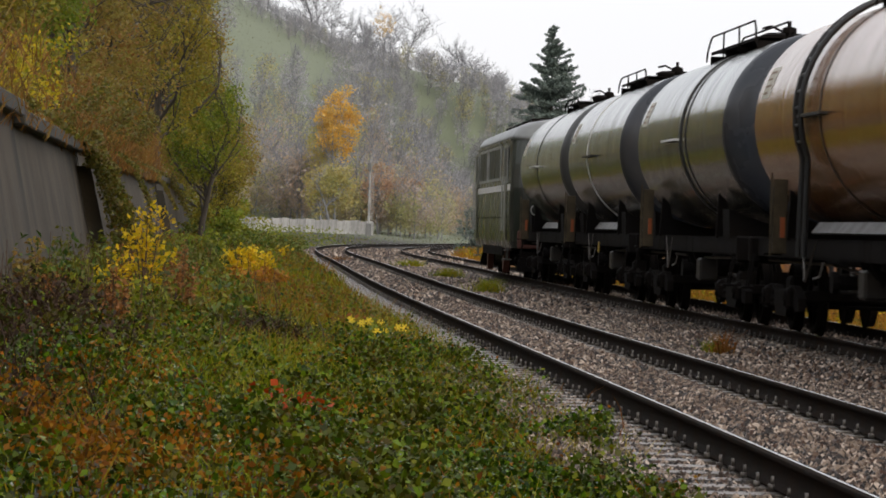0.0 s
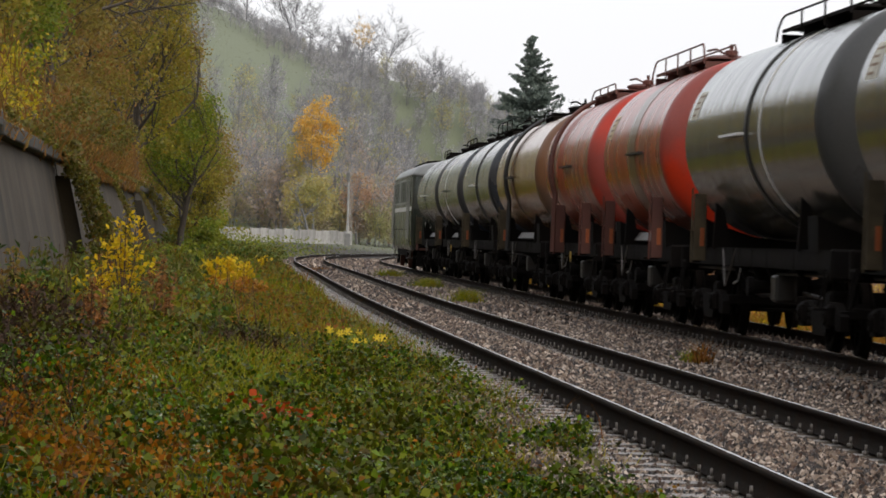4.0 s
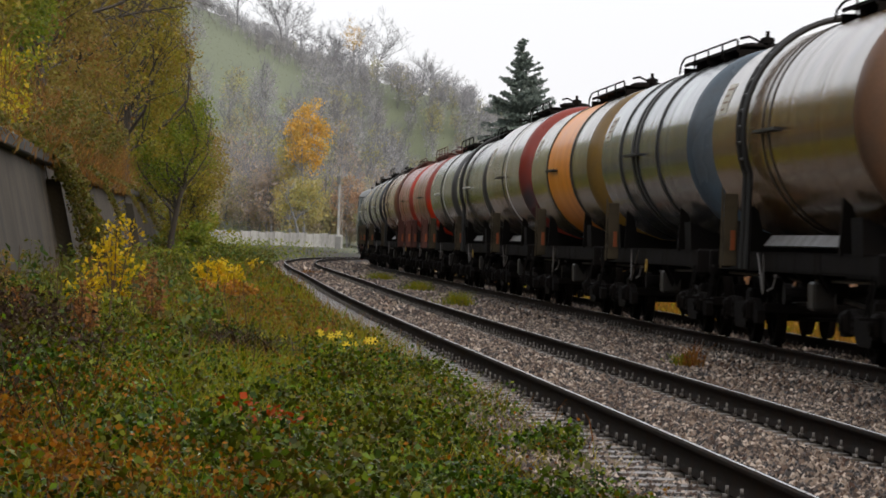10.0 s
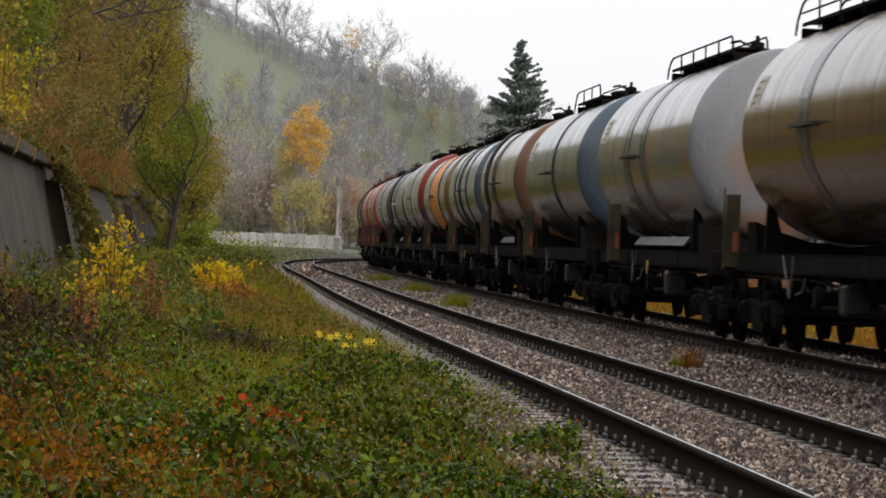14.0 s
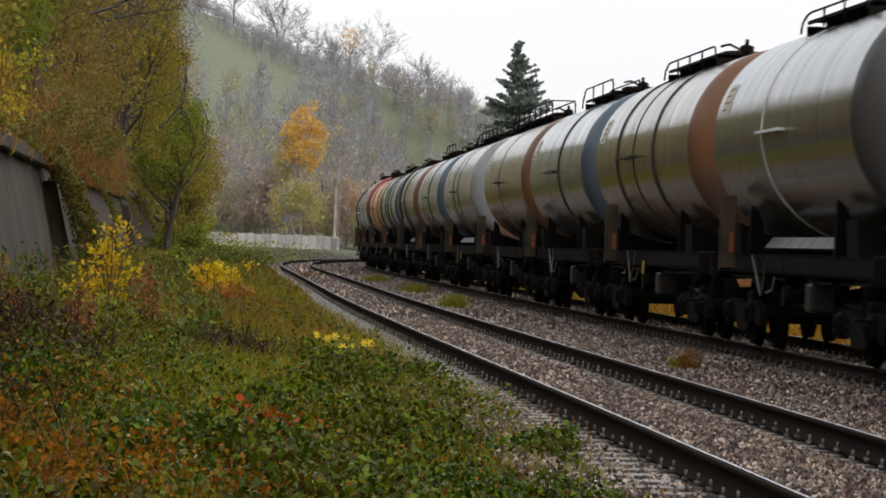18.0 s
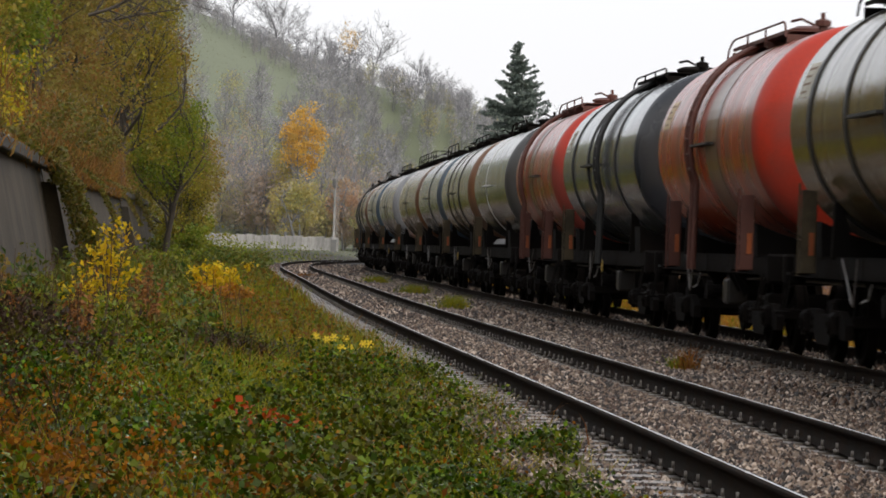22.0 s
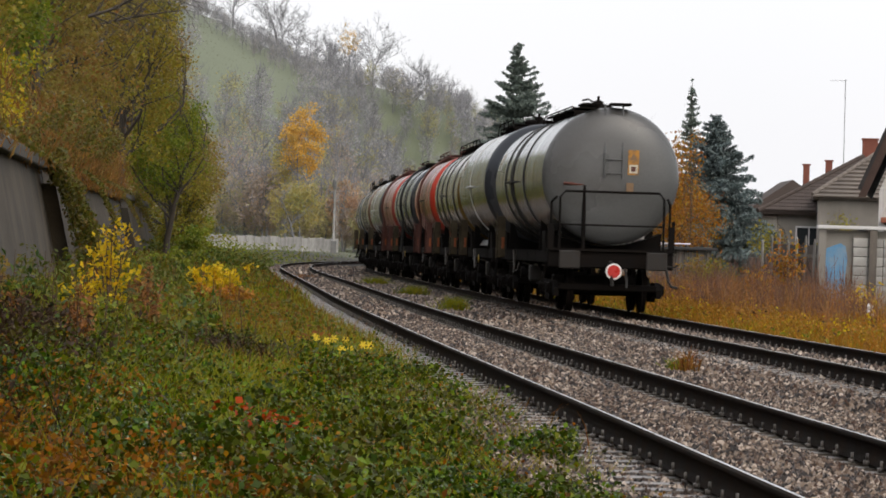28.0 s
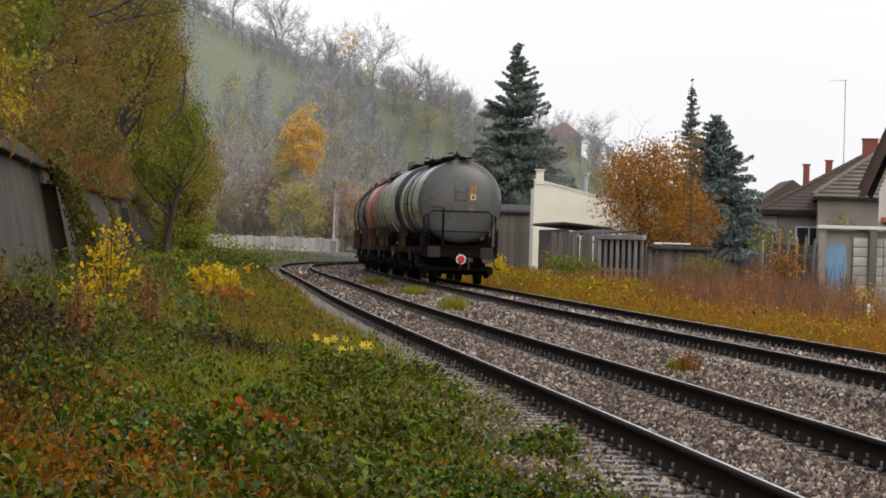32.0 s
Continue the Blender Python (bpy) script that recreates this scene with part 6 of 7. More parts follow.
def ridge_trees():
    """Bare trees that stand against the sky."""
    kinds = []
    for k in range(4):
        rng = np.random.default_rng(300 + k)
        segs, _ = limbs(rng, 10.0, .16, levels=3, forks=3, spread=.46 + .06 * k, first=.3)
        segs = [(a, b, max(r1, .026), max(r2, .020), lv) for a, b, r1, r2, lv in segs]
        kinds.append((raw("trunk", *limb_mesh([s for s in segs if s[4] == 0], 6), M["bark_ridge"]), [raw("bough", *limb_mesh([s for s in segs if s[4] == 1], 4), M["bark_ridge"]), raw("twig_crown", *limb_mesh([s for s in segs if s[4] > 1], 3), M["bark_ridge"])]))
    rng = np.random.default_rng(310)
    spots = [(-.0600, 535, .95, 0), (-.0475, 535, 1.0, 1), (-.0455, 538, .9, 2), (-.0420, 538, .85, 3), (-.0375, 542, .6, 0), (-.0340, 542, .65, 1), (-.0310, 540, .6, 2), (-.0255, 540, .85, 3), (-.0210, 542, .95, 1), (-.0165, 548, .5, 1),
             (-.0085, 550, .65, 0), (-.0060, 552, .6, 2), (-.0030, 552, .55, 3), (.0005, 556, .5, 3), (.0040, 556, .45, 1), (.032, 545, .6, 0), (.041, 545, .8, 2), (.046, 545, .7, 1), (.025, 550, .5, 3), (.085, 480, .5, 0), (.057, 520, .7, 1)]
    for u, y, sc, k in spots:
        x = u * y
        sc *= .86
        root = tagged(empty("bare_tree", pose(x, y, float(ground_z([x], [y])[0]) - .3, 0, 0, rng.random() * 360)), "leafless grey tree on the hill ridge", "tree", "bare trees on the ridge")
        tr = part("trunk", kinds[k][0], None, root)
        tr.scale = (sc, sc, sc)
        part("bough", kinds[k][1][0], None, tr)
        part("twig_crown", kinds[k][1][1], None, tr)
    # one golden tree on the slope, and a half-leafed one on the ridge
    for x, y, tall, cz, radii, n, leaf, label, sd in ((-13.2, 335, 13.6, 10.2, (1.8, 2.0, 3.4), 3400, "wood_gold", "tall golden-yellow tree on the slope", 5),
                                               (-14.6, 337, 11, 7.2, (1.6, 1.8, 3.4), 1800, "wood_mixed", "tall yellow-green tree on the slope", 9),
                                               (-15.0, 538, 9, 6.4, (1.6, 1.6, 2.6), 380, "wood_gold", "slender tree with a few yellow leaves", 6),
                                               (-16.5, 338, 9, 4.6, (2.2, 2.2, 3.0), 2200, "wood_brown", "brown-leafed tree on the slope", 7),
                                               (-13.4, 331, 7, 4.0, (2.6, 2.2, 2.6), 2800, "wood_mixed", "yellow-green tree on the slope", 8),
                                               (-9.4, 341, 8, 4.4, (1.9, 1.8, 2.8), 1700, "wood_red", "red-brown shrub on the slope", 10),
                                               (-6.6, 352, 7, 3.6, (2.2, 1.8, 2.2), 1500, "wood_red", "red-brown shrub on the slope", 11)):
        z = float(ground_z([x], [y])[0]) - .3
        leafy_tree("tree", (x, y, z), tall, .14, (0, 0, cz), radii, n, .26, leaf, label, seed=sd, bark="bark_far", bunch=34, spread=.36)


ridge_trees()


# ---- pale boundary wall and the signal post past the bend ----
def far_wall():
    root = tagged(empty("boundary_wall"), "pale concrete panel wall past the bend", "wall", kind="structure")
    a, b = Vector((-21.6, 292, 0)), Vector((-9.6, 331, 0))
    n = 20
    d = (b - a) / n
    ang = math.degrees(math.atan2(d.y, d.x))
    for i in range(n):
        p = a + d * (i + .5)
        pn = part("panel", shared("wallpanel", lambda: Geo().box(0, 0, .75, d.length - .16, .10, 1.9, .02).box(0, -.06, 1.2, d.length - .5, .03, .05).mesh("panel", M["pale_concrete"])), None, root, at=pose(p.x, p.y, -.1 + .05 * (i % 3), 0, 0, ang))
        part("post", shared("wallpost", lambda: Geo().box(0, 0, .75, .14, .16, 1.9, .02).mesh("post", M["pale_concrete"])), None, root, at=pose(*(a + d * i), 0, 0, ang))


M["pale_concrete"] = mat("pale_concrete", (.42, .41, .39), .85, var=.8, scale=.7, tint=(.13, .125, .11), bump=.2, objvar=.2, stain=((.10, .09, .075), 1.0, .7, (1.5, 1.5, .3)))
far_wall()


# dark signal steel, its colour lifted to grey for the haze
M["signal_grey"] = mat("hazed_grey_steel", (.16, .16, .155), .7, var=.4, scale=2, bump=.05)


def signal_post():
    y = 322
    x = -.0303 * y
    root = tagged(empty("signal_post", pose(x, y, -.3)), "pale concrete post with a dark signal head", "signal")
    part("mast", Geo().tube([(0, 0, 0), (0, 0, 7.9)], .13, 10, .10), M["pale_concrete"], root)
    part("signal_head", Geo().box(-.06, -.16, 6.8, .34, .26, .80, .04), M["signal_grey"], root, "grey signal head")
    part("hood", Geo().box(-.06, -.38, 7.0, .24, .2, .03).box(-.06, -.38, 6.7, .24, .2, .03), M["signal_grey"], root)
    part("base_box", Geo().box(0, -.3, 1.0, .5, .4, 1.5, .03), M["signal_grey"], root, "grey relay box at the foot")
    part("ladder", Geo().tube([(.22, 0, .3), (.20, 0, 6.2)], .018, 5).tube([(.36, 0, .3), (.34, 0, 6.2)], .018, 5), M["pale_concrete"], root)


signal_post()


# ---- houses, fences and gardens on the right ----
M["tile"] = mat("brown_roof_tile", (.080, .062, .054), .85, var=.5, scale=.8, tint=(.055, .046, .042), bump=.3, objvar=.09, spec=.25)
M["tile_pale"] = mat("lichen_roof_tile", (.17, .145, .125), .85, var=.6, scale=1.2, tint=(.09, .078, .07), bump=.3, objvar=.12, spec=.25)
M["brick"] = mat("red_chimney_brick", (.20, .065, .042), .85, var=.5, scale=3, tint=(.14, .05, .035), bump=.4, fine=14)
M["grey_render"] = mat("grey_house_render", (.24, .225, .20), .9, var=.5, scale=.8, tint=(.14, .125, .11), bump=.2)
M["white_render"] = mat("white_house_render", (.62, .61, .60), .85, var=.3, scale=.9, tint=(.42, .41, .40), bump=.15)
M["dark_wood"] = mat("dark_weathered_board", (.11, .095, .08), .85, var=.8, scale=2, tint=(.04, .035, .03), bump=.4, objvar=.3, stretch=(1, 1, .25))
M["grey_wood"] = mat("grey_weathered_board", (.20, .18, .155), .85, var=.6, scale=2, tint=(.10, .09, .08), bump=.4, objvar=.25, stretch=(1, 1, .25))
M["blue_board"] = mat("faded_blue_paint", (.10, .25, .42), .7, var=.6, scale=4, tint=(.25, .30, .33), bump=.2)
M["worn_concrete"] = mat("worn_grey_concrete", (.25, .24, .22), .85, var=.7, scale=1.2, tint=(.11, .10, .09), bump=.3, objvar=.3)
M["felt"] = mat("dark_roofing_felt", (.035, .033, .032), .85, var=.5, scale=2, bump=.3)
M["zinc"] = mat("zinc_pipe", (.55, .56, .57), .35, metal=.9, var=.3, scale=5, bump=.05)
M["dark_barge"] = mat("dark_brown_bargeboard", (.055, .030, .022), .8, var=.5, scale=3, bump=.2)
M["terracotta"] = mat("terracotta_trim", (.30, .10, .055), .8, var=.4, scale=3, bump=.2)
M["cloth"] = mat("pale_cloth", (.62, .58, .62), .9, var=.3, scale=3, bump=.1)


def fence_x(d):
    return 10.4 - .065 * (d - 95)


FENCE_TURN = math.degrees(math.atan2(1, -.065))


def on_fence(d, off=0.0, z=0.0):
    return Vector((fence_x(d) + off, d, z))


def spruce(x, y, tall, wide, leaf, label, seed, n=30, dens=1.0, thin=1.0):
    """A straight stem, whorls of boughs that droop and lift at their tips, needles in sprays along them."""
    rng = np.random.default_rng(seed)
    z = float(ground_z([x], [y])[0])
    root = tagged(empty("spruce", pose(x, y, z - .1)), label, "tree")
    part("trunk", Geo().tube([(0, 0, 0), (.03, 0, tall * .5), (0, 0, tall)], .012 * tall + .04, 8, .015), M["bark"], root)
    segs, pts = [], []
    h = tall * .06
    while h < tall * .985:
        f = 1 - h / tall
        r = wide * f ** .95 + .10
        turn = rng.random() * 6.283
        for k in range(int(6 + 8 * f)):
            a = turn + k * 6.283 / int(6 + 8 * f) + rng.normal() * .25
            rr = r * (.45 + .70 * rng.random() ** .8)
            hh = h + rng.normal() * tall * .018
            lift = rr * (.34 if f < .35 else .02) * (.6 + .8 * rng.random())
            p, q = np.array([0, 0, hh]), np.array([math.cos(a) * rr, math.sin(a) * rr, hh + lift - .10 * rr])
            mid = (p + q) / 2 - np.array([0, 0, .07 * rr])
            segs += [(p, mid, .022 * f + .008, .012), (mid, q, .012, .004)]
            m = int((rr * 34 + 4) * dens * thin)
            w = .12 + .95 * rng.random(m)[:, None]
            base = np.where(w < .5, p + (mid - p) * w * 2, mid + (q - mid) * (w - .5) * 2)
            side = np.array([-math.sin(a), math.cos(a), 0]) * (rng.normal(size=(m, 1)) * .17 * rr * (1.15 - w))
            pts.append(base + side + np.stack([0 * w[:, 0], 0 * w[:, 0], -.10 * rng.random(m) * rr], 1))
        h += tall / n * (.6 + .5 * f)
    part("boughs", raw("boughs", *limb_mesh(segs, 4), M["bark"]), None, root)
    part("needles", raw("needles", *leaves(np.concatenate(pts), .25, rng, .36), L[leaf]), None, root)
    return root


spruce(4.35, 228, 14.4, 5.6, "spruce", "tall dark green spruce behind the houses", 401, 50, 1.9)
spruce(12.7, 188, 10.3, 1.5, "spruce", "slender dark spruce with a sparse top", 402, 30, .8)
spruce(13.7, 184, 8.6, 4.4, "blue_spruce", "dense blue-green spruce in the garden", 403, 44, 2.4)

leafy_tree("fruit_tree", (9.0, 163, -.2), 6.2, .14, (0, 0, 4.0), (2.2, 2.3, 2.3), 13000, .12, "amber", "spreading tree with orange and rust leaves", seed=411, bunch=95, spread=.36)
leafy_tree("fruit_tree", (11.4, 168, -.2), 4.4, .10, (0, 0, 2.9), (1.4, 1.6, 1.5), 5000, .11, "amber", "smaller tree with rust-brown leaves", seed=412, bunch=50, spread=.32)
leafy_tree("fruit_tree", (10.6, 158, -.2), 6.9, .025, (0, 0, 6.1), (.7, .7, .8), 260, .15, "amber", "nearly bare tree top with a few leaves", seed=413, bunch=14, spread=.2)
leafy_tree("garden_tree", (14.0, 128, -.2), 2.9, .05, (0, 0, 2.1), (.6, .6, .9), 420, .11, "hedge", "young tree with thin yellow-green leaves", seed=414, bunch=24, spread=.18)
leafy_tree("garden_tree", (11.0, 122, -.2), 2.6, .05, (0, 0, 1.9), (.6, .7, .7), 420, .11, "hedge", "young bare tree with a few green leaves", seed=415, bunch=20, spread=.18)


def cream_house():
    root = tagged(empty("cream_house", pose(4.7, 190, 0)), "small cream house with a sloping parapet wall", "house")
    prof = [(0, -.3), (4.6, -.3), (4.6, 3.75), (.55, 4.72), (0, 4.82)]
    part("wall", Geo().prism(prof, 0, .3), M["white_wall"], root, "cream rendered gable wall")
    part("wall", Geo().box(.15, 3.8, 2.1, .3, 7.0, 4.8), M["white_wall"], root)
    part("parapet", Geo().prism([(-.05, 4.82), (.55, 4.72), (4.65, 3.74), (4.65, 3.86), (.55, 4.84), (-.05, 4.94)], -.05, .35), M["white_render"], root, "white parapet edge")
    st = part("chimney_stack", Geo().box(.28, .15, 5.0, .42, .45, .75, .02), M["white_wall"], root)
    part("cap", Geo().box(.28, .15, 5.4, .55, .58, .08, .01), M["white_render"], st)
    part("flue", Geo().tube([(2.75, .8, 3.9), (2.75, .8, 5.15)], .11, 12).spin([(5.15, .11), (5.2, .17), (5.3, .17), (5.35, .02)], 12, axis="Z", at=(2.75, .8, 0)), M["zinc"], root, "shiny metal flue")
    part("roof", Geo().prism([(.3, 4.5), (4.6, 3.45), (4.6, 3.6), (.3, 4.65)], .3, 7.0), M["felt"], root)


cream_house()


def low_shed():
    """A dark lean-to before the cream house, its boards grey."""
    root = tagged(empty("garden_shed", pose(*on_fence(181), 0, 0, FENCE_TURN)), "dark lean-to shed with a felt roof", "shed")
    part("roof", Geo().box(-7.0, -.9, 2.36, 15.5, 2.4, .12, .02, turn=Matrix.Rotation(radians(5), 4, "X")), M["felt"], root, "dark felt roof")
    for i in range(50):
        part("board", shared("shedboard", lambda: Geo().box(0, 0, 1.0, .29, .03, 2.5, .006).mesh("board", M["dark_wood"])), None, root, at=pose(-14.6 + i * .3, .0, -.05))


low_shed()


def grey_barn():
    root = tagged(empty("barn", pose(2.2, 205, 0)), "grey-brown wooden barn behind the railway", "barn")
    for i in range(18):
        part("board", shared("barnboard", lambda: Geo().box(0, 0, 1.7, .2, .03, 3.9, .006).mesh("board", M["dark_wood"])), None, root, at=pose(i * .21, 0, -.2))
    part("roof", Geo().box(1.9, 1.2, 3.5, 4.2, 3.0, .12, turn=Matrix.Rotation(radians(8), 4, "X")), M["felt"], root)


grey_barn()


def span_frame(p, q, z=0.0):
    """A frame at p with its x axis towards q, and the span's length."""
    d = Vector((q[0] - p[0], q[1] - p[1]))
    return pose(p[0], p[1], z, 0, 0, math.degrees(math.atan2(d.y, d.x))), d.length


def old_fence(p, q, top, m, label, seed, wide=.16, gap=.01, lean=2.0, jag=.06):
    """Weathered boards of uneven height between two places, on rails and posts."""
    rng = random.Random(seed)
    at, ln = span_frame(p, q)
    root = tagged(empty("board_fence", at), label, "fence")
    n = int(ln / (wide + gap))
    for i in range(n):
        h = top + .3 + rng.uniform(-jag, jag)
        key = "%s%d" % (m, int(h * 20))
        part("board", shared("board" + key + str(wide), lambda: Geo().box(0, 0, h / 2, wide, .025, h, .006).mesh("board", M[m])), None, root, at=pose((i + .5) * (wide + gap), rng.uniform(-.01, .01), -.35, rng.uniform(-1, 1), rng.uniform(-lean, lean), 0))
    for z in (.4, top - .35):
        part("rail", Geo().box(ln / 2, .04, z, ln, .05, .08), M[m], root)
    for i in range(int(ln / 2.0) + 2):
        part("post", Geo().box(min(i * 2.0, ln), .08, top / 2 - .15, .12, .12, top + .3, .01), M[m], root)
    return root


old_fence((4.6, 153), (6.75, 149), 1.95, "grey_wood", "grey weathered board fence", 421, wide=.22, jag=.12)
part_roof = tagged(empty("fence_roof", pose(6.0, 152.4, 1.98, 0, 0, -62)), "dark sagging felt roof of a wood store", "roof")
part("felt_sheet", Geo().box(0, .6, .05, 3.6, 1.6, .06, .01, turn=Matrix.Rotation(radians(6), 4, "X")), M["felt"], part_roof)
part("front_beam", Geo().box(0, -.2, -.06, 3.6, .08, .14, .01), M["dark_wood"], part_roof)
for k in range(4):
    part("leg", Geo().box(-1.7 + k * 1.13, 1.2, -1.1, .1, .1, 2.2, .01), M["dark_wood"], part_roof)
old_fence((7.7, 136), (10.35, 139.5), 1.50, "dark_wood", "low dark board fence with a sagging top", 422, wide=.20, jag=.10)
beam_at, beam_ln = span_frame((7.7, 136), (10.35, 139.5), 1.42)
shelf = tagged(empty("lean_to_roof", beam_at), "dark felt strip along the fence top", "roof")
part("felt_strip", Geo().box(beam_ln / 2, -.05, .0, beam_ln, .5, .10, .01), M["felt"], shelf)
old_fence((10.2, 121), (9.9, 103), 1.15, "dark_wood", "low dark board fence behind weeds", 423, wide=.20, jag=.14)


def slotted_fence():
    at, ln = span_frame((6.05, 141.2), (7.72, 139.2))
    root = tagged(empty("concrete_fence", at), "weathered concrete fence with upright slots", "fence")
    part("base_beam", Geo().box(ln / 2, 0, -.05, ln, .16, .6), M["grey_render"], root)
    part("top_beam", Geo().box(ln / 2, 0, 1.78, ln + .1, .2, .20, .02), M["worn_concrete"], root, "pale top beam")
    part("mid_beam", Geo().box(ln / 2, .05, .5, ln, .08, .12, .02), M["grey_render"], root)
    n = 8
    for i in range(n):
        part("slat", shared("slat", lambda: Geo().box(0, 0, .98, .15, .07, 1.5, .015).mesh("slat", M["worn_concrete"])), None, root, at=pose(.1 + i * (ln - .2) / (n - 1), 0, 0))
    part("backing", Geo().box(ln / 2, .14, .8, ln, .04, 1.8), M["felt"], root)
    at, ln = span_frame((7.9, 136.2), (9.6, 138.5), 1.5)
    cap = tagged(empty("washing", at), "pale cloths hung over the dark fence", "cloth")
    for x, w, h in ((.30, .5, .10), (1.6, 1.9, .07)):
        part("cloth", Geo().box(x, -.03, .02 - h / 2 + .1, w, .09, h, .03), M["cloth"], cap)


slotted_fence()


def picket_fence():
    at, ln = span_frame((8.75, 99.5), (10.15, 96.3))
    rng = random.Random(77)
    root = tagged(empty("picket_fence", at), "pale pointed picket fence, gappy and worn", "fence")
    n = 8
    for i in range(n):
        part("picket", shared("picket%d" % (i % 3), lambda: Geo().prism([(-.045, -.3), (.045, -.3), (.045, 1.72 + .06 * (i % 3)), (0, 1.82 + .06 * (i % 3)), (-.045, 1.72 + .06 * (i % 3))], -.02, .02).mesh("picket", M["worn_concrete"])), None, root, at=pose(.1 + i * (ln - .2) / (n - 1), 0, -.1 - rng.uniform(0, .08), 0, rng.uniform(-2, 2), 0))
    for z in (.4, 1.25):
        part("rail", Geo().box(ln / 2, .05, z, ln, .06, .09), M["grey_wood"], root)
    part("backing", Geo().box(ln / 2, .35, .7, ln, .03, 1.7), M["dark_wood"], root)


picket_fence()


def block_wall():
    """Garden wall of concrete blocks between posts, with a blue board on it."""
    x0, y0 = 10.02, 95.5
    root = tagged(empty("garden_wall", pose(x0, y0, -.25)), "grey concrete block wall with a slab top", "wall")
    part("backing", Geo().box(1.9, .12, 1.1, 3.9, .10, 2.2), M["grey_render"], root)
    for r in range(8):
        for c in range(9):
            if c < 2:
                continue
            part("block", shared("block", lambda: Geo().box(0, 0, 0, .385, .12, .235, .012).mesh("block", M["pale_concrete"])), None, root, at=pose(.2 + c * .4 + (.0 if r % 2 else .0), .02, .14 + r * .25))
    part("post", Geo().box(-.02, .0, 1.1, .2, .24, 2.25, .01), M["grey_render"], root)
    part("post", Geo().box(1.32, -.03, 1.1, .2, .26, 2.25, .01), M["dark_wood"], root)
    part("slab", Geo().box(1.0, .05, 2.28, 2.3, .5, .09, .01), M["white_render"], root, "pale concrete slab")
    part("slab", Geo().box(3.0, .05, 2.16, 1.6, .5, .09, .01), M["white_render"], root)
    part("board", Geo().prism([(.06, .30), (.22, .05), (.40, -.12), (.58, -.10), (.63, .5), (.60, .9), (.66, 1.45), (.60, 1.78), (.46, 1.86), (.30, 1.80), (.10, 1.72), (.07, 1.1)], -.06, -.03), M["blue_board"], root, "torn faded blue board")


block_wall()


def brown_house():
    """A hipped house behind the gardens, with two chimneys and a tall aerial."""
    x0, y0 = 13.15, 150.0
    root = tagged(empty("house", pose(x0, y0, 0, 0, 0, -5)), "grey house with a brown hipped tile roof", "house")
    part("wall", Geo().box(6.1, 5.0, 1.3, 10.8, 9.0, 3.4), M["grey_render"], root)
    e, rz = 3.12, 5.80
    pts = [(0, 0, e), (11.2, 0, e), (11.2, 10, e), (0, 10, e), (4.7, 5, rz), (6.6, 5, rz)]
    roof = part("roof", Geo().add(pts + [(0.1, .1, e - .14), (11.1, .1, e - .14), (11.1, 9.9, e - .14), (.1, 9.9, e - .14)], [(0, 1, 5, 4), (1, 2, 5), (2, 3, 4, 5), (3, 0, 4), (6, 9, 8, 7), (0, 6, 7, 1), (1, 7, 8, 2), (2, 8, 9, 3), (3, 9, 6, 0)]), M["tile"], root, "brown hipped roof")
    # a wing towards the line, under its own hipped roof
    wing = part("wing_wall", Geo().box(5.0, -1.6, 1.7, 5.4, 3.4, 4.1), M["grey_render"], root, "grey rendered wing")
    part("wing_window", Geo().box(4.1, -3.32, 2.2, .35, .05, .62), M["glass"], wing)
    wr = part("wing_roof", Geo().add([(2.05, -3.6, 3.72), (8.2, -3.6, 3.72), (8.2, 3.0, 3.72), (2.05, 3.0, 3.72), (4.75, .4, 5.62), (5.6, .4, 5.62), (2.1, -3.55, 3.6), (8.15, -3.55, 3.6), (8.15, 3, 3.6), (2.1, 3, 3.6)],
                                     [(0, 1, 5, 4), (1, 2, 5), (2, 3, 4, 5), (3, 0, 4), (6, 9, 8, 7), (0, 6, 7, 1), (1, 7, 8, 2), (2, 8, 9, 3), (3, 9, 6, 0)]), M["tile_pale"], root, "lichen-pale tiled wing roof")
    for r in range(11):
        v = r / 11
        a, b = 2.05 + 2.7 * v, 8.2 - 2.6 * v
        part("tile_course", Geo().box((a + b) / 2, -3.6 + 4.0 * v, 3.75 + 1.9 * v, b - a, .30, .05, turn=Matrix.Rotation(radians(14), 4, "X")), M["tile_pale"], wr)
    for r in range(14):
        v = (r + .5) / 14
        part("hip_tile", shared("hiptile", lambda: Geo().tube([(0, -.2, 0), (0, .2, 0)], .09, 8).mesh("hip_tile", M["tile_pale"])), None, wr, at=pose(2.05 + 2.7 * v, -3.6 + 4.0 * v, 3.78 + 1.9 * v, 21, 0, -34))
    # tiles on the slope that faces the line
    up = Vector((0, 5, rz - e)).normalized()
    tilt = math.degrees(math.atan2(rz - e, 5))
    ln = math.hypot(5, rz - e)
    n = int(ln / .30)
    for r in range(n):
        v = (r + .5) / n
        a, b = 4.7 * v, 11.2 - 4.6 * v
        k = int((b - a) / .30)
        for c in range(k):
            part("tile", shared("tile", lambda: Geo().box(0, 0, 0, .288, .36, .025, .008).mesh("tile", M["tile"])), None, roof, at=pose(a + (c + .5) * (b - a) / k, 5 * v, e + (rz - e) * v + .04, tilt - 4, 0, 0))
    for k in range(16):
        v = k / 16
        part("ridge_tile", shared("ridgetile", lambda: Geo().tube([(0, -.22, 0), (0, .22, 0)], .10, 8).mesh("ridge_tile", M["tile"])), None, roof, at=pose(4.7 * v, 5 * v, e + (rz - e) * v + .06, tilt * .7, 0, -45))
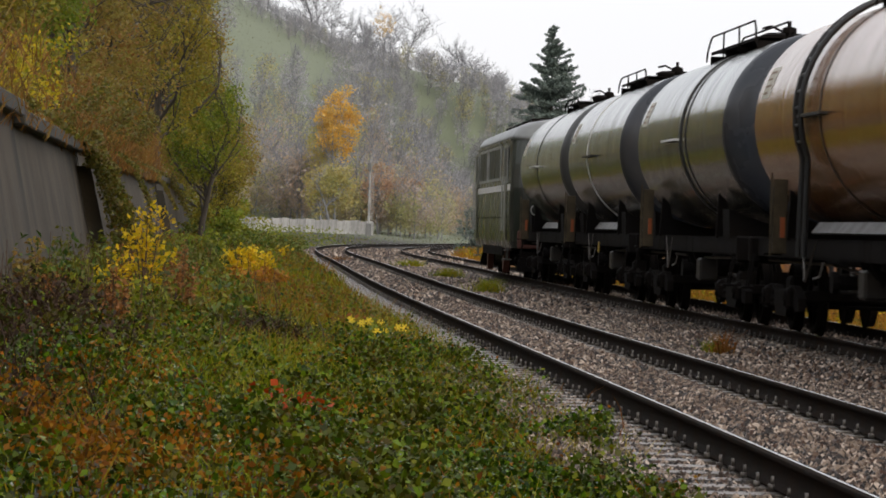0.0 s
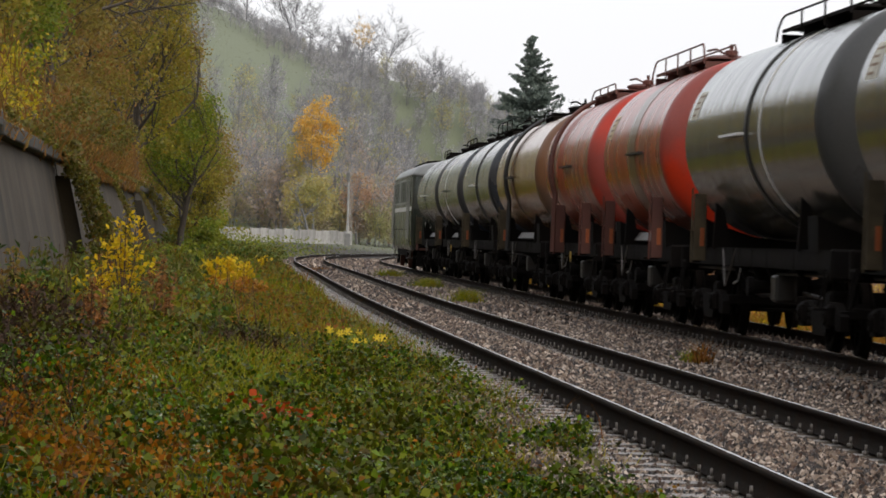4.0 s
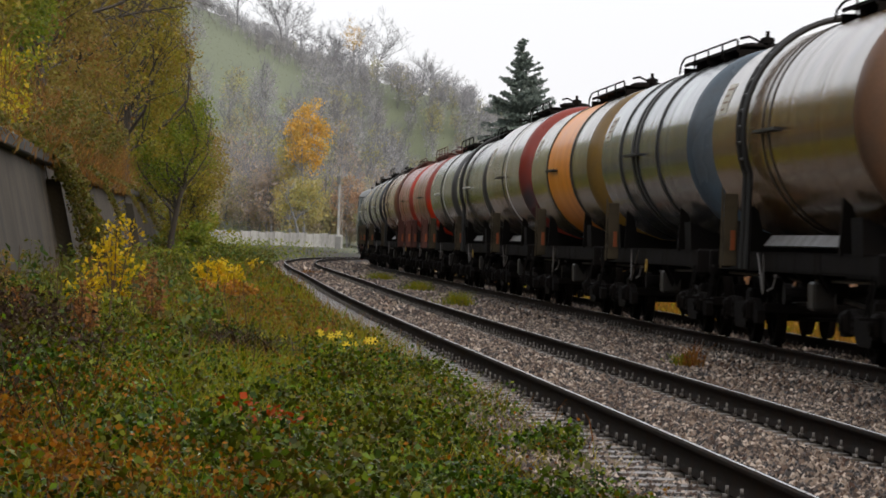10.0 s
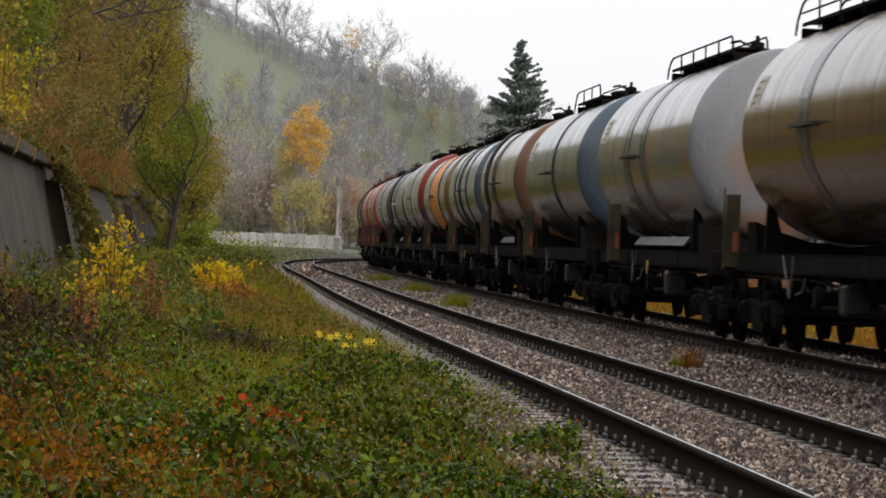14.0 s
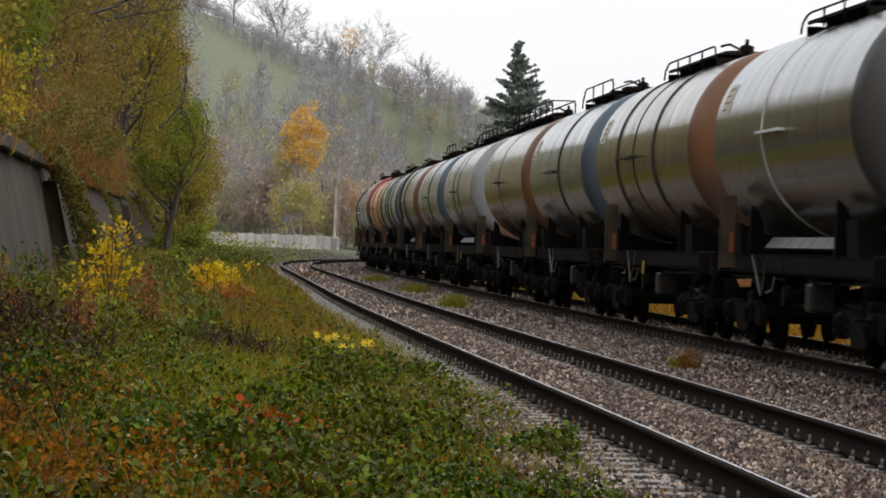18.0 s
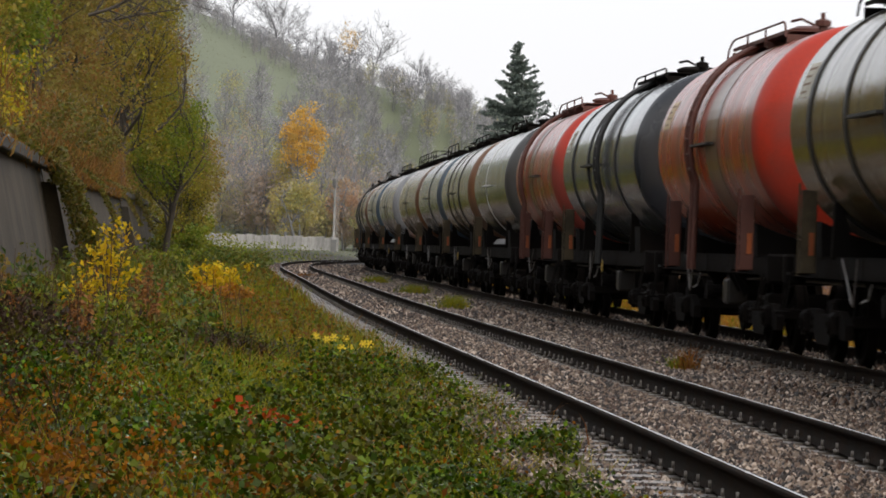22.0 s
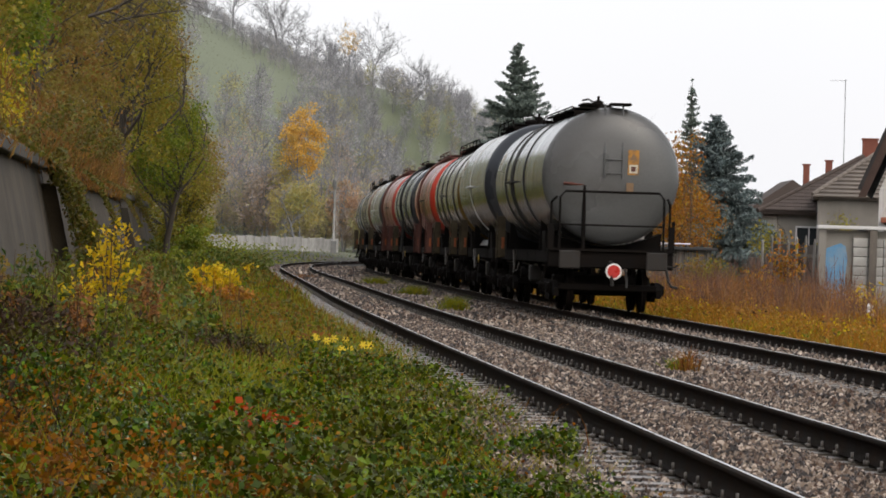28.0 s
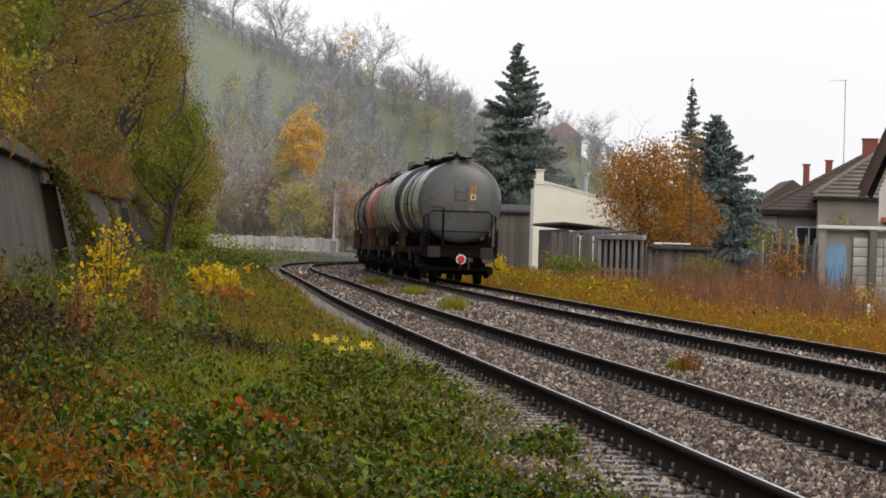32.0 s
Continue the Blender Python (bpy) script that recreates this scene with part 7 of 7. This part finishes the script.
    for x, y, h, w in ((1.85, 3.2, 5.12, .27), (2.80, 3.6, 5.32, .29), (4.55, 4.8, 6.32, .66)):
        ch = part("chimney", Geo().box(x, y, h - 1.0, w, w, 2.0, .015), M["brick"], root, "red brick chimney")
        part("chimney_cap", Geo().box(x, y, h + .02, w + .08, w + .08, .07), M["brick"], ch)
    an = part("aerial_mast", Geo().tube([(3.43, 4.2, 4.9), (3.41, 4.2, 8.85)], .02, 6), M["zinc"], root, "tall thin aerial mast")
    part("aerial_arm", Geo().tube([(2.78, 4.2, 8.78), (3.48, 4.2, 8.80)], .012, 5), M["zinc"], an)
    for k in range(4):
        part("element", Geo().tube([(2.83 + k * .18, 3.9, 8.79), (2.83 + k * .18, 4.5, 8.79)], .007, 4), M["zinc"], an)
    for x in (2.0, 5.2, 8.4):
        w = part("window", Geo().box(x, .47, 1.9, 1.0, .06, 1.1), M["glass"], root)
        part("window_frame", Geo().box(x, .44, 2.48, 1.12, .08, .07).box(x, .44, 1.32, 1.12, .08, .07).box(x - .53, .44, 1.9, .07, .08, 1.1).box(x + .53, .44, 1.9, .07, .08, 1.1).box(x, .44, 1.9, .05, .08, 1.1), M["white_render"], w)


brown_house()


def far_house():
    root = tagged(empty("house", pose(18.9, 228, 0)), "distant house with a brown gable roof", "house")
    part("wall", Geo().box(3, 4, 1.8, 6, 8, 4.2), M["grey_render"], root)
    part("roof", Geo().prism([(-.4, 3.7), (6.4, 3.7), (3.0, 6.1)], -.3, 8.3), M["tile"], root, "brown gable roof")
    part("window", Geo().box(1.6, -.02, 2.2, .9, .06, 1.1), M["glass"], root)


far_house()


def edge_house():
    """White house with a steep dark roof and a balcony."""
    x0, y0 = 12.15, 105.0
    root = tagged(empty("house", pose(x0 + .15, y0, 0, 0, 0, -8)), "white house with a steep dark roof and balcony", "house")
    part("wall", Geo().prism([(.30, -.3), (4.6, -.3), (4.6, 3.4), (2.4, 8.2), (.30, 3.2)], .3, 8.0), M["white_render"], root)
    part("roof", Geo().prism([(-.30, 3.25), (-.08, 3.1), (2.42, 9.0), (2.3, 9.4)], -.6, 8.5), M["felt"], root, "steep dark roof")
    part("roof", Geo().prism([(2.42, 9.0), (4.9, 3.1), (5.1, 3.25), (2.5, 9.4)], -.6, 8.5), M["felt"], root, "steep dark roof")
    part("bargeboard", Geo().prism([(-.28, 3.0), (-.06, 3.0), (2.46, 8.95), (2.32, 9.3)], -.66, -.58), M["dark_barge"], root)
    part("brace", Geo().tube([(.35, -.5, 2.5), (.75, -.5, 3.1)], .05, 6), M["white_render"], root)
    bal = part("balcony", Geo().box(2.6, -.5, 2.35, 4.4, 1.5, .16, .02), M["terracotta"], root, "terracotta balcony edge")
    part("balcony_rail", Geo().tube([(.4, -1.2, 3.25), (4.7, -1.2, 3.25)], .03, 6), M["white_render"], bal)
    for k in range(10):
        part("baluster", Geo().tube([(.4 + k * .46, -1.2, 2.4), (.4 + k * .46, -1.2, 3.25)], .02, 5), M["white_render"], bal)
    part("ground_floor", Geo().box(3.3, -.3, .95, 5.6, 1.2, 2.5), M["grey_render"], root)
    part("window", Geo().box(2.6, .28, 3.9, 1.0, .06, 1.2), M["glass"], root)


edge_house()


def hilltop_house():
    x, y = 17.2, 535
    root = tagged(empty("house", pose(x, y, float(ground_z([x], [y])[0]) - .4)), "small hilltop house with a pale red roof", "house")
    part("wall", Geo().box(0, 0, 1.3, 5.4, 6, 2.8), M["grey_render"], root)
    part("roof", Geo().prism([(-3.1, 2.5), (3.1, 2.5), (.4, 4.6), (-.4, 4.6)], -3.3, 3.3), M["pale_roof"], root, "pale red-brown roof")
    part("window", Geo().box(-1.2, -3.02, 1.6, .9, .05, 1.0), M["glass"], root)


M["pale_roof"] = mat("pale_red_roof", (.30, .22, .20), .9, var=.4, scale=.6, bump=.1)
hilltop_house()


# ---- tall dry grass and weeds along the far side ----
def right_verge():
    rng = np.random.default_rng(431)
    sd = lambda n, a, b, l0=6.15, l1=12.4, z=0.0, up=0.0: sown(n, a, b, l0, l1, rng, z, up)
    dry = [blades(sd(8000, 8, 40, 6.1, 9), .34, .011, rng, .6), blades(patchy(sd(26000, 34, 80), rng, .25, .8, 2), .42, .013, rng, .6), blades(patchy(sd(16000, 78, 170), rng, .3, .5, 2), .55, .025, rng, .6)]
    stuff("tall_dry_grass", dry, L["dry_right"], "rust and straw coloured dead grass by the line", "grass")
    # red-brown stands of dead weeds before the fence
    c = np.concatenate([sd(64, 56, 80, 8.4, 10.6), sd(10, 84, 110, 9.0, 11.0), sd(16, 40, 60, 7.4, 9.6)])
    p = clumped(c, (.18, .6, 0), 4200, rng)
    p[:, 2] = land(p[:, 0], p[:, 1])
    st = [blades(p, .85, .013, rng, .4), leaves(p[:3000] + np.array([0, 0, 1.0]) * (.2 + .7 * rng.random((3000, 1))), .06, rng, .5)]
    stuff("red_brown_weeds", st, L["weed_red"], "stands of red-brown dead weeds before the fence", "weeds")
    gr = [blades(patchy(sd(5000, 8, 40, 6.0, 8.2), rng, .05, .9, 5), .24, .012, rng, .6), blades(patchy(sd(8000, 34, 100, 6.0, 9.5), rng, .02, .7, 8), .34, .016, rng, .6), leaves(patchy(sd(9000, 20, 80, 6.2, 11, up=.35), rng, .02, .9, 3), .08, rng), leaves(patchy(sd(9000, 78, 170, 6.2, 11, up=.6), rng, .02, .6, 3), .12, rng)]
    stuff("verge_grass", gr, L["grass"], "green grass and weeds by the far track", "grass")
    yl = [leaves(patchy(sd(16000, 18, 75, 6.2, 11, up=.5), rng, .01, 1.3, 6), .06, rng), leaves(patchy(sd(5000, 70, 160, 6.2, 11, up=.7), rng, .01, .8, 6), .10, rng)]
    yl.append(leaves(patchy(sd(9000, 36, 62, 6.6, 9.4, up=.45), rng, .01, 1.8, 13), .055, rng))
    stuff("amber_leaves", yl, L["amber"], "amber leaves among the grass", "leaves")
    yy = [leaves(patchy(sd(2600, 14, 75, 6.2, 11, up=.5), rng, .0, 1.7, 9), .07, rng), leaves(patchy(sd(1600, 70, 160, 6.2, 11, up=.7), rng, .0, 1.1, 9), .10, rng)]
    stuff("yellow_leaf_patches", yy, L["yellow"], "yellow leaves among the grass", "leaves")
    br = [leaves(patchy(sd(6000, 30, 130, 6.4, 11.5, up=.4), rng, .02, 1.0, 4), .09, rng, .4)]
    stuff("brown_bracken", br, M["bracken"], "dark brown dead leaves and stalks", "bracken")


L["dry_right"] = leaf_mat("rust_grass", [(0.24, 0.131, 0.0315), (0.46, 0.207, 0.0126), (0.42, 0.135, 0.009), (0.34, 0.216, 0.0144), (0.18, 0.072, 0.0108), (0.48, 0.279, 0.027)], .65, .4, (.20, .085, .014), .7, .2, .7)
L["weed_red"] = leaf_mat("red_brown_weeds", [(.30, .13, .05), (.40, .18, .06), (.22, .10, .045), (.36, .22, .09), (.42, .15, .04)], .7, .35, (.12, .07, .03), .6, .2, .6)
right_verge()
scrap = tagged(empty("plastic_bag", pose(9.05, 76.5, -.05)), "crumpled white plastic bag in the weeds", "litter")
part("bag", Geo().spin([(-.02, .02), (.03, .10), (.12, .13), (.2, .07), (.26, .09), (.32, .02)], 9, axis="Z"), M["white_render"], scrap)


def thicket(s, lat, tall, wide, n, leaf, seed):
    """Thin upright twigs, forked twice, with a few leaves low down."""
    rng = np.random.default_rng(seed)
    p = on_line(s, lat)
    p.z = float(land(np.array([p.x]), np.array([p.y]))[0])
    root = tagged(empty("twiggy_shrub", pose(*p)), "leafless red-brown shrub with upright twigs", "shrub", "twiggy shrubs by the fence")
    segs, low = [], []
    for _ in range(n):
        b = rng.normal(size=3) * (wide * .28, wide * .45, 0)
        h = tall * (.6 + .45 * rng.random())
        q = b + np.array([rng.normal() * .10, rng.normal() * .12, h])
        m = b + (q - b) * .5 + rng.normal(size=3) * .03
        segs += [(b, m, .009, .006), (m, q, .006, .0035)]
        for _ in range(4):
            w = b + (q - b) * (.3 + .6 * rng.random())
            segs.append((w, w + np.array([rng.normal() * .12, rng.normal() * .12, .12 + .22 * rng.random()]), .0042, .0028))
        low.append(b + (q - b) * rng.random((9, 1)) * .75 + rng.normal(size=(9, 3)) * .06)
    part("twigs", raw("twigs", *limb_mesh(segs, 3), M["twig_red"]), None, root)
    part("foliage", raw("foliage", *leaves(np.concatenate(low), .055, rng, .6), L[leaf]), None, root)


M["twig_red"] = mat("red_brown_twig", (.15, .075, .048), .8, var=.5, scale=3, tint=(.09, .055, .04), bump=.1)
rng_t = random.Random(77)
for k in range(30):
    thicket(rng_t.uniform(50, 79), rng_t.uniform(8.3, 10.9), rng_t.uniform(.9, 1.65), .8, 22, ("weed_red", "amber", "weed_red", "dry_right")[k % 4], 600 + k)
for k in range(5):
    thicket(rng_t.uniform(92, 118), rng_t.uniform(9.0, 10.6), rng_t.uniform(.7, 1.1), 1.0, 16, ("hedge", "weed_red")[k % 2], 640 + k)
bush("green_bush", 120, 10.4, 1.1, 2.0, 900, .12, "hedge_green", "rank green weeds by the line", 441)
bush("yellow_bush", 132, 8.1, 1.2, 1.6, 900, .10, "yellow", "yellow-green bush by the line", 449)
bush("green_bush", 138, 11.6, 1.3, 2.0, 900, .14, "hedge_brown", "brown bush at the fence", 442)
bush("red_bush", 66, 10.2, 1.9, 1.0, 500, .10, "amber", "tall shrub with orange leaves", 443)
bush("red_bush", 68, 9.9, 1.2, 1.3, 600, .09, "amber", "low shrub with orange leaves", 444)
bush("yellow_bush", 58, 10.6, .9, .8, 240, .09, "yellow", "small bush with yellow leaves", 445)
bush("yellow_bush", 62, 8.6, .5, .8, 120, .07, "yellow", "small plant with yellow leaves", 446)
bush("green_bush", 92, 12.0, 1.3, 1.4, 500, .11, "hedge", "yellow-green bush at the fence", 447)
bush("green_bush", 100, 12.6, 1.3, 2.0, 800, .12, "hedge_brown", "brown bush at the fence", 448)


motions()
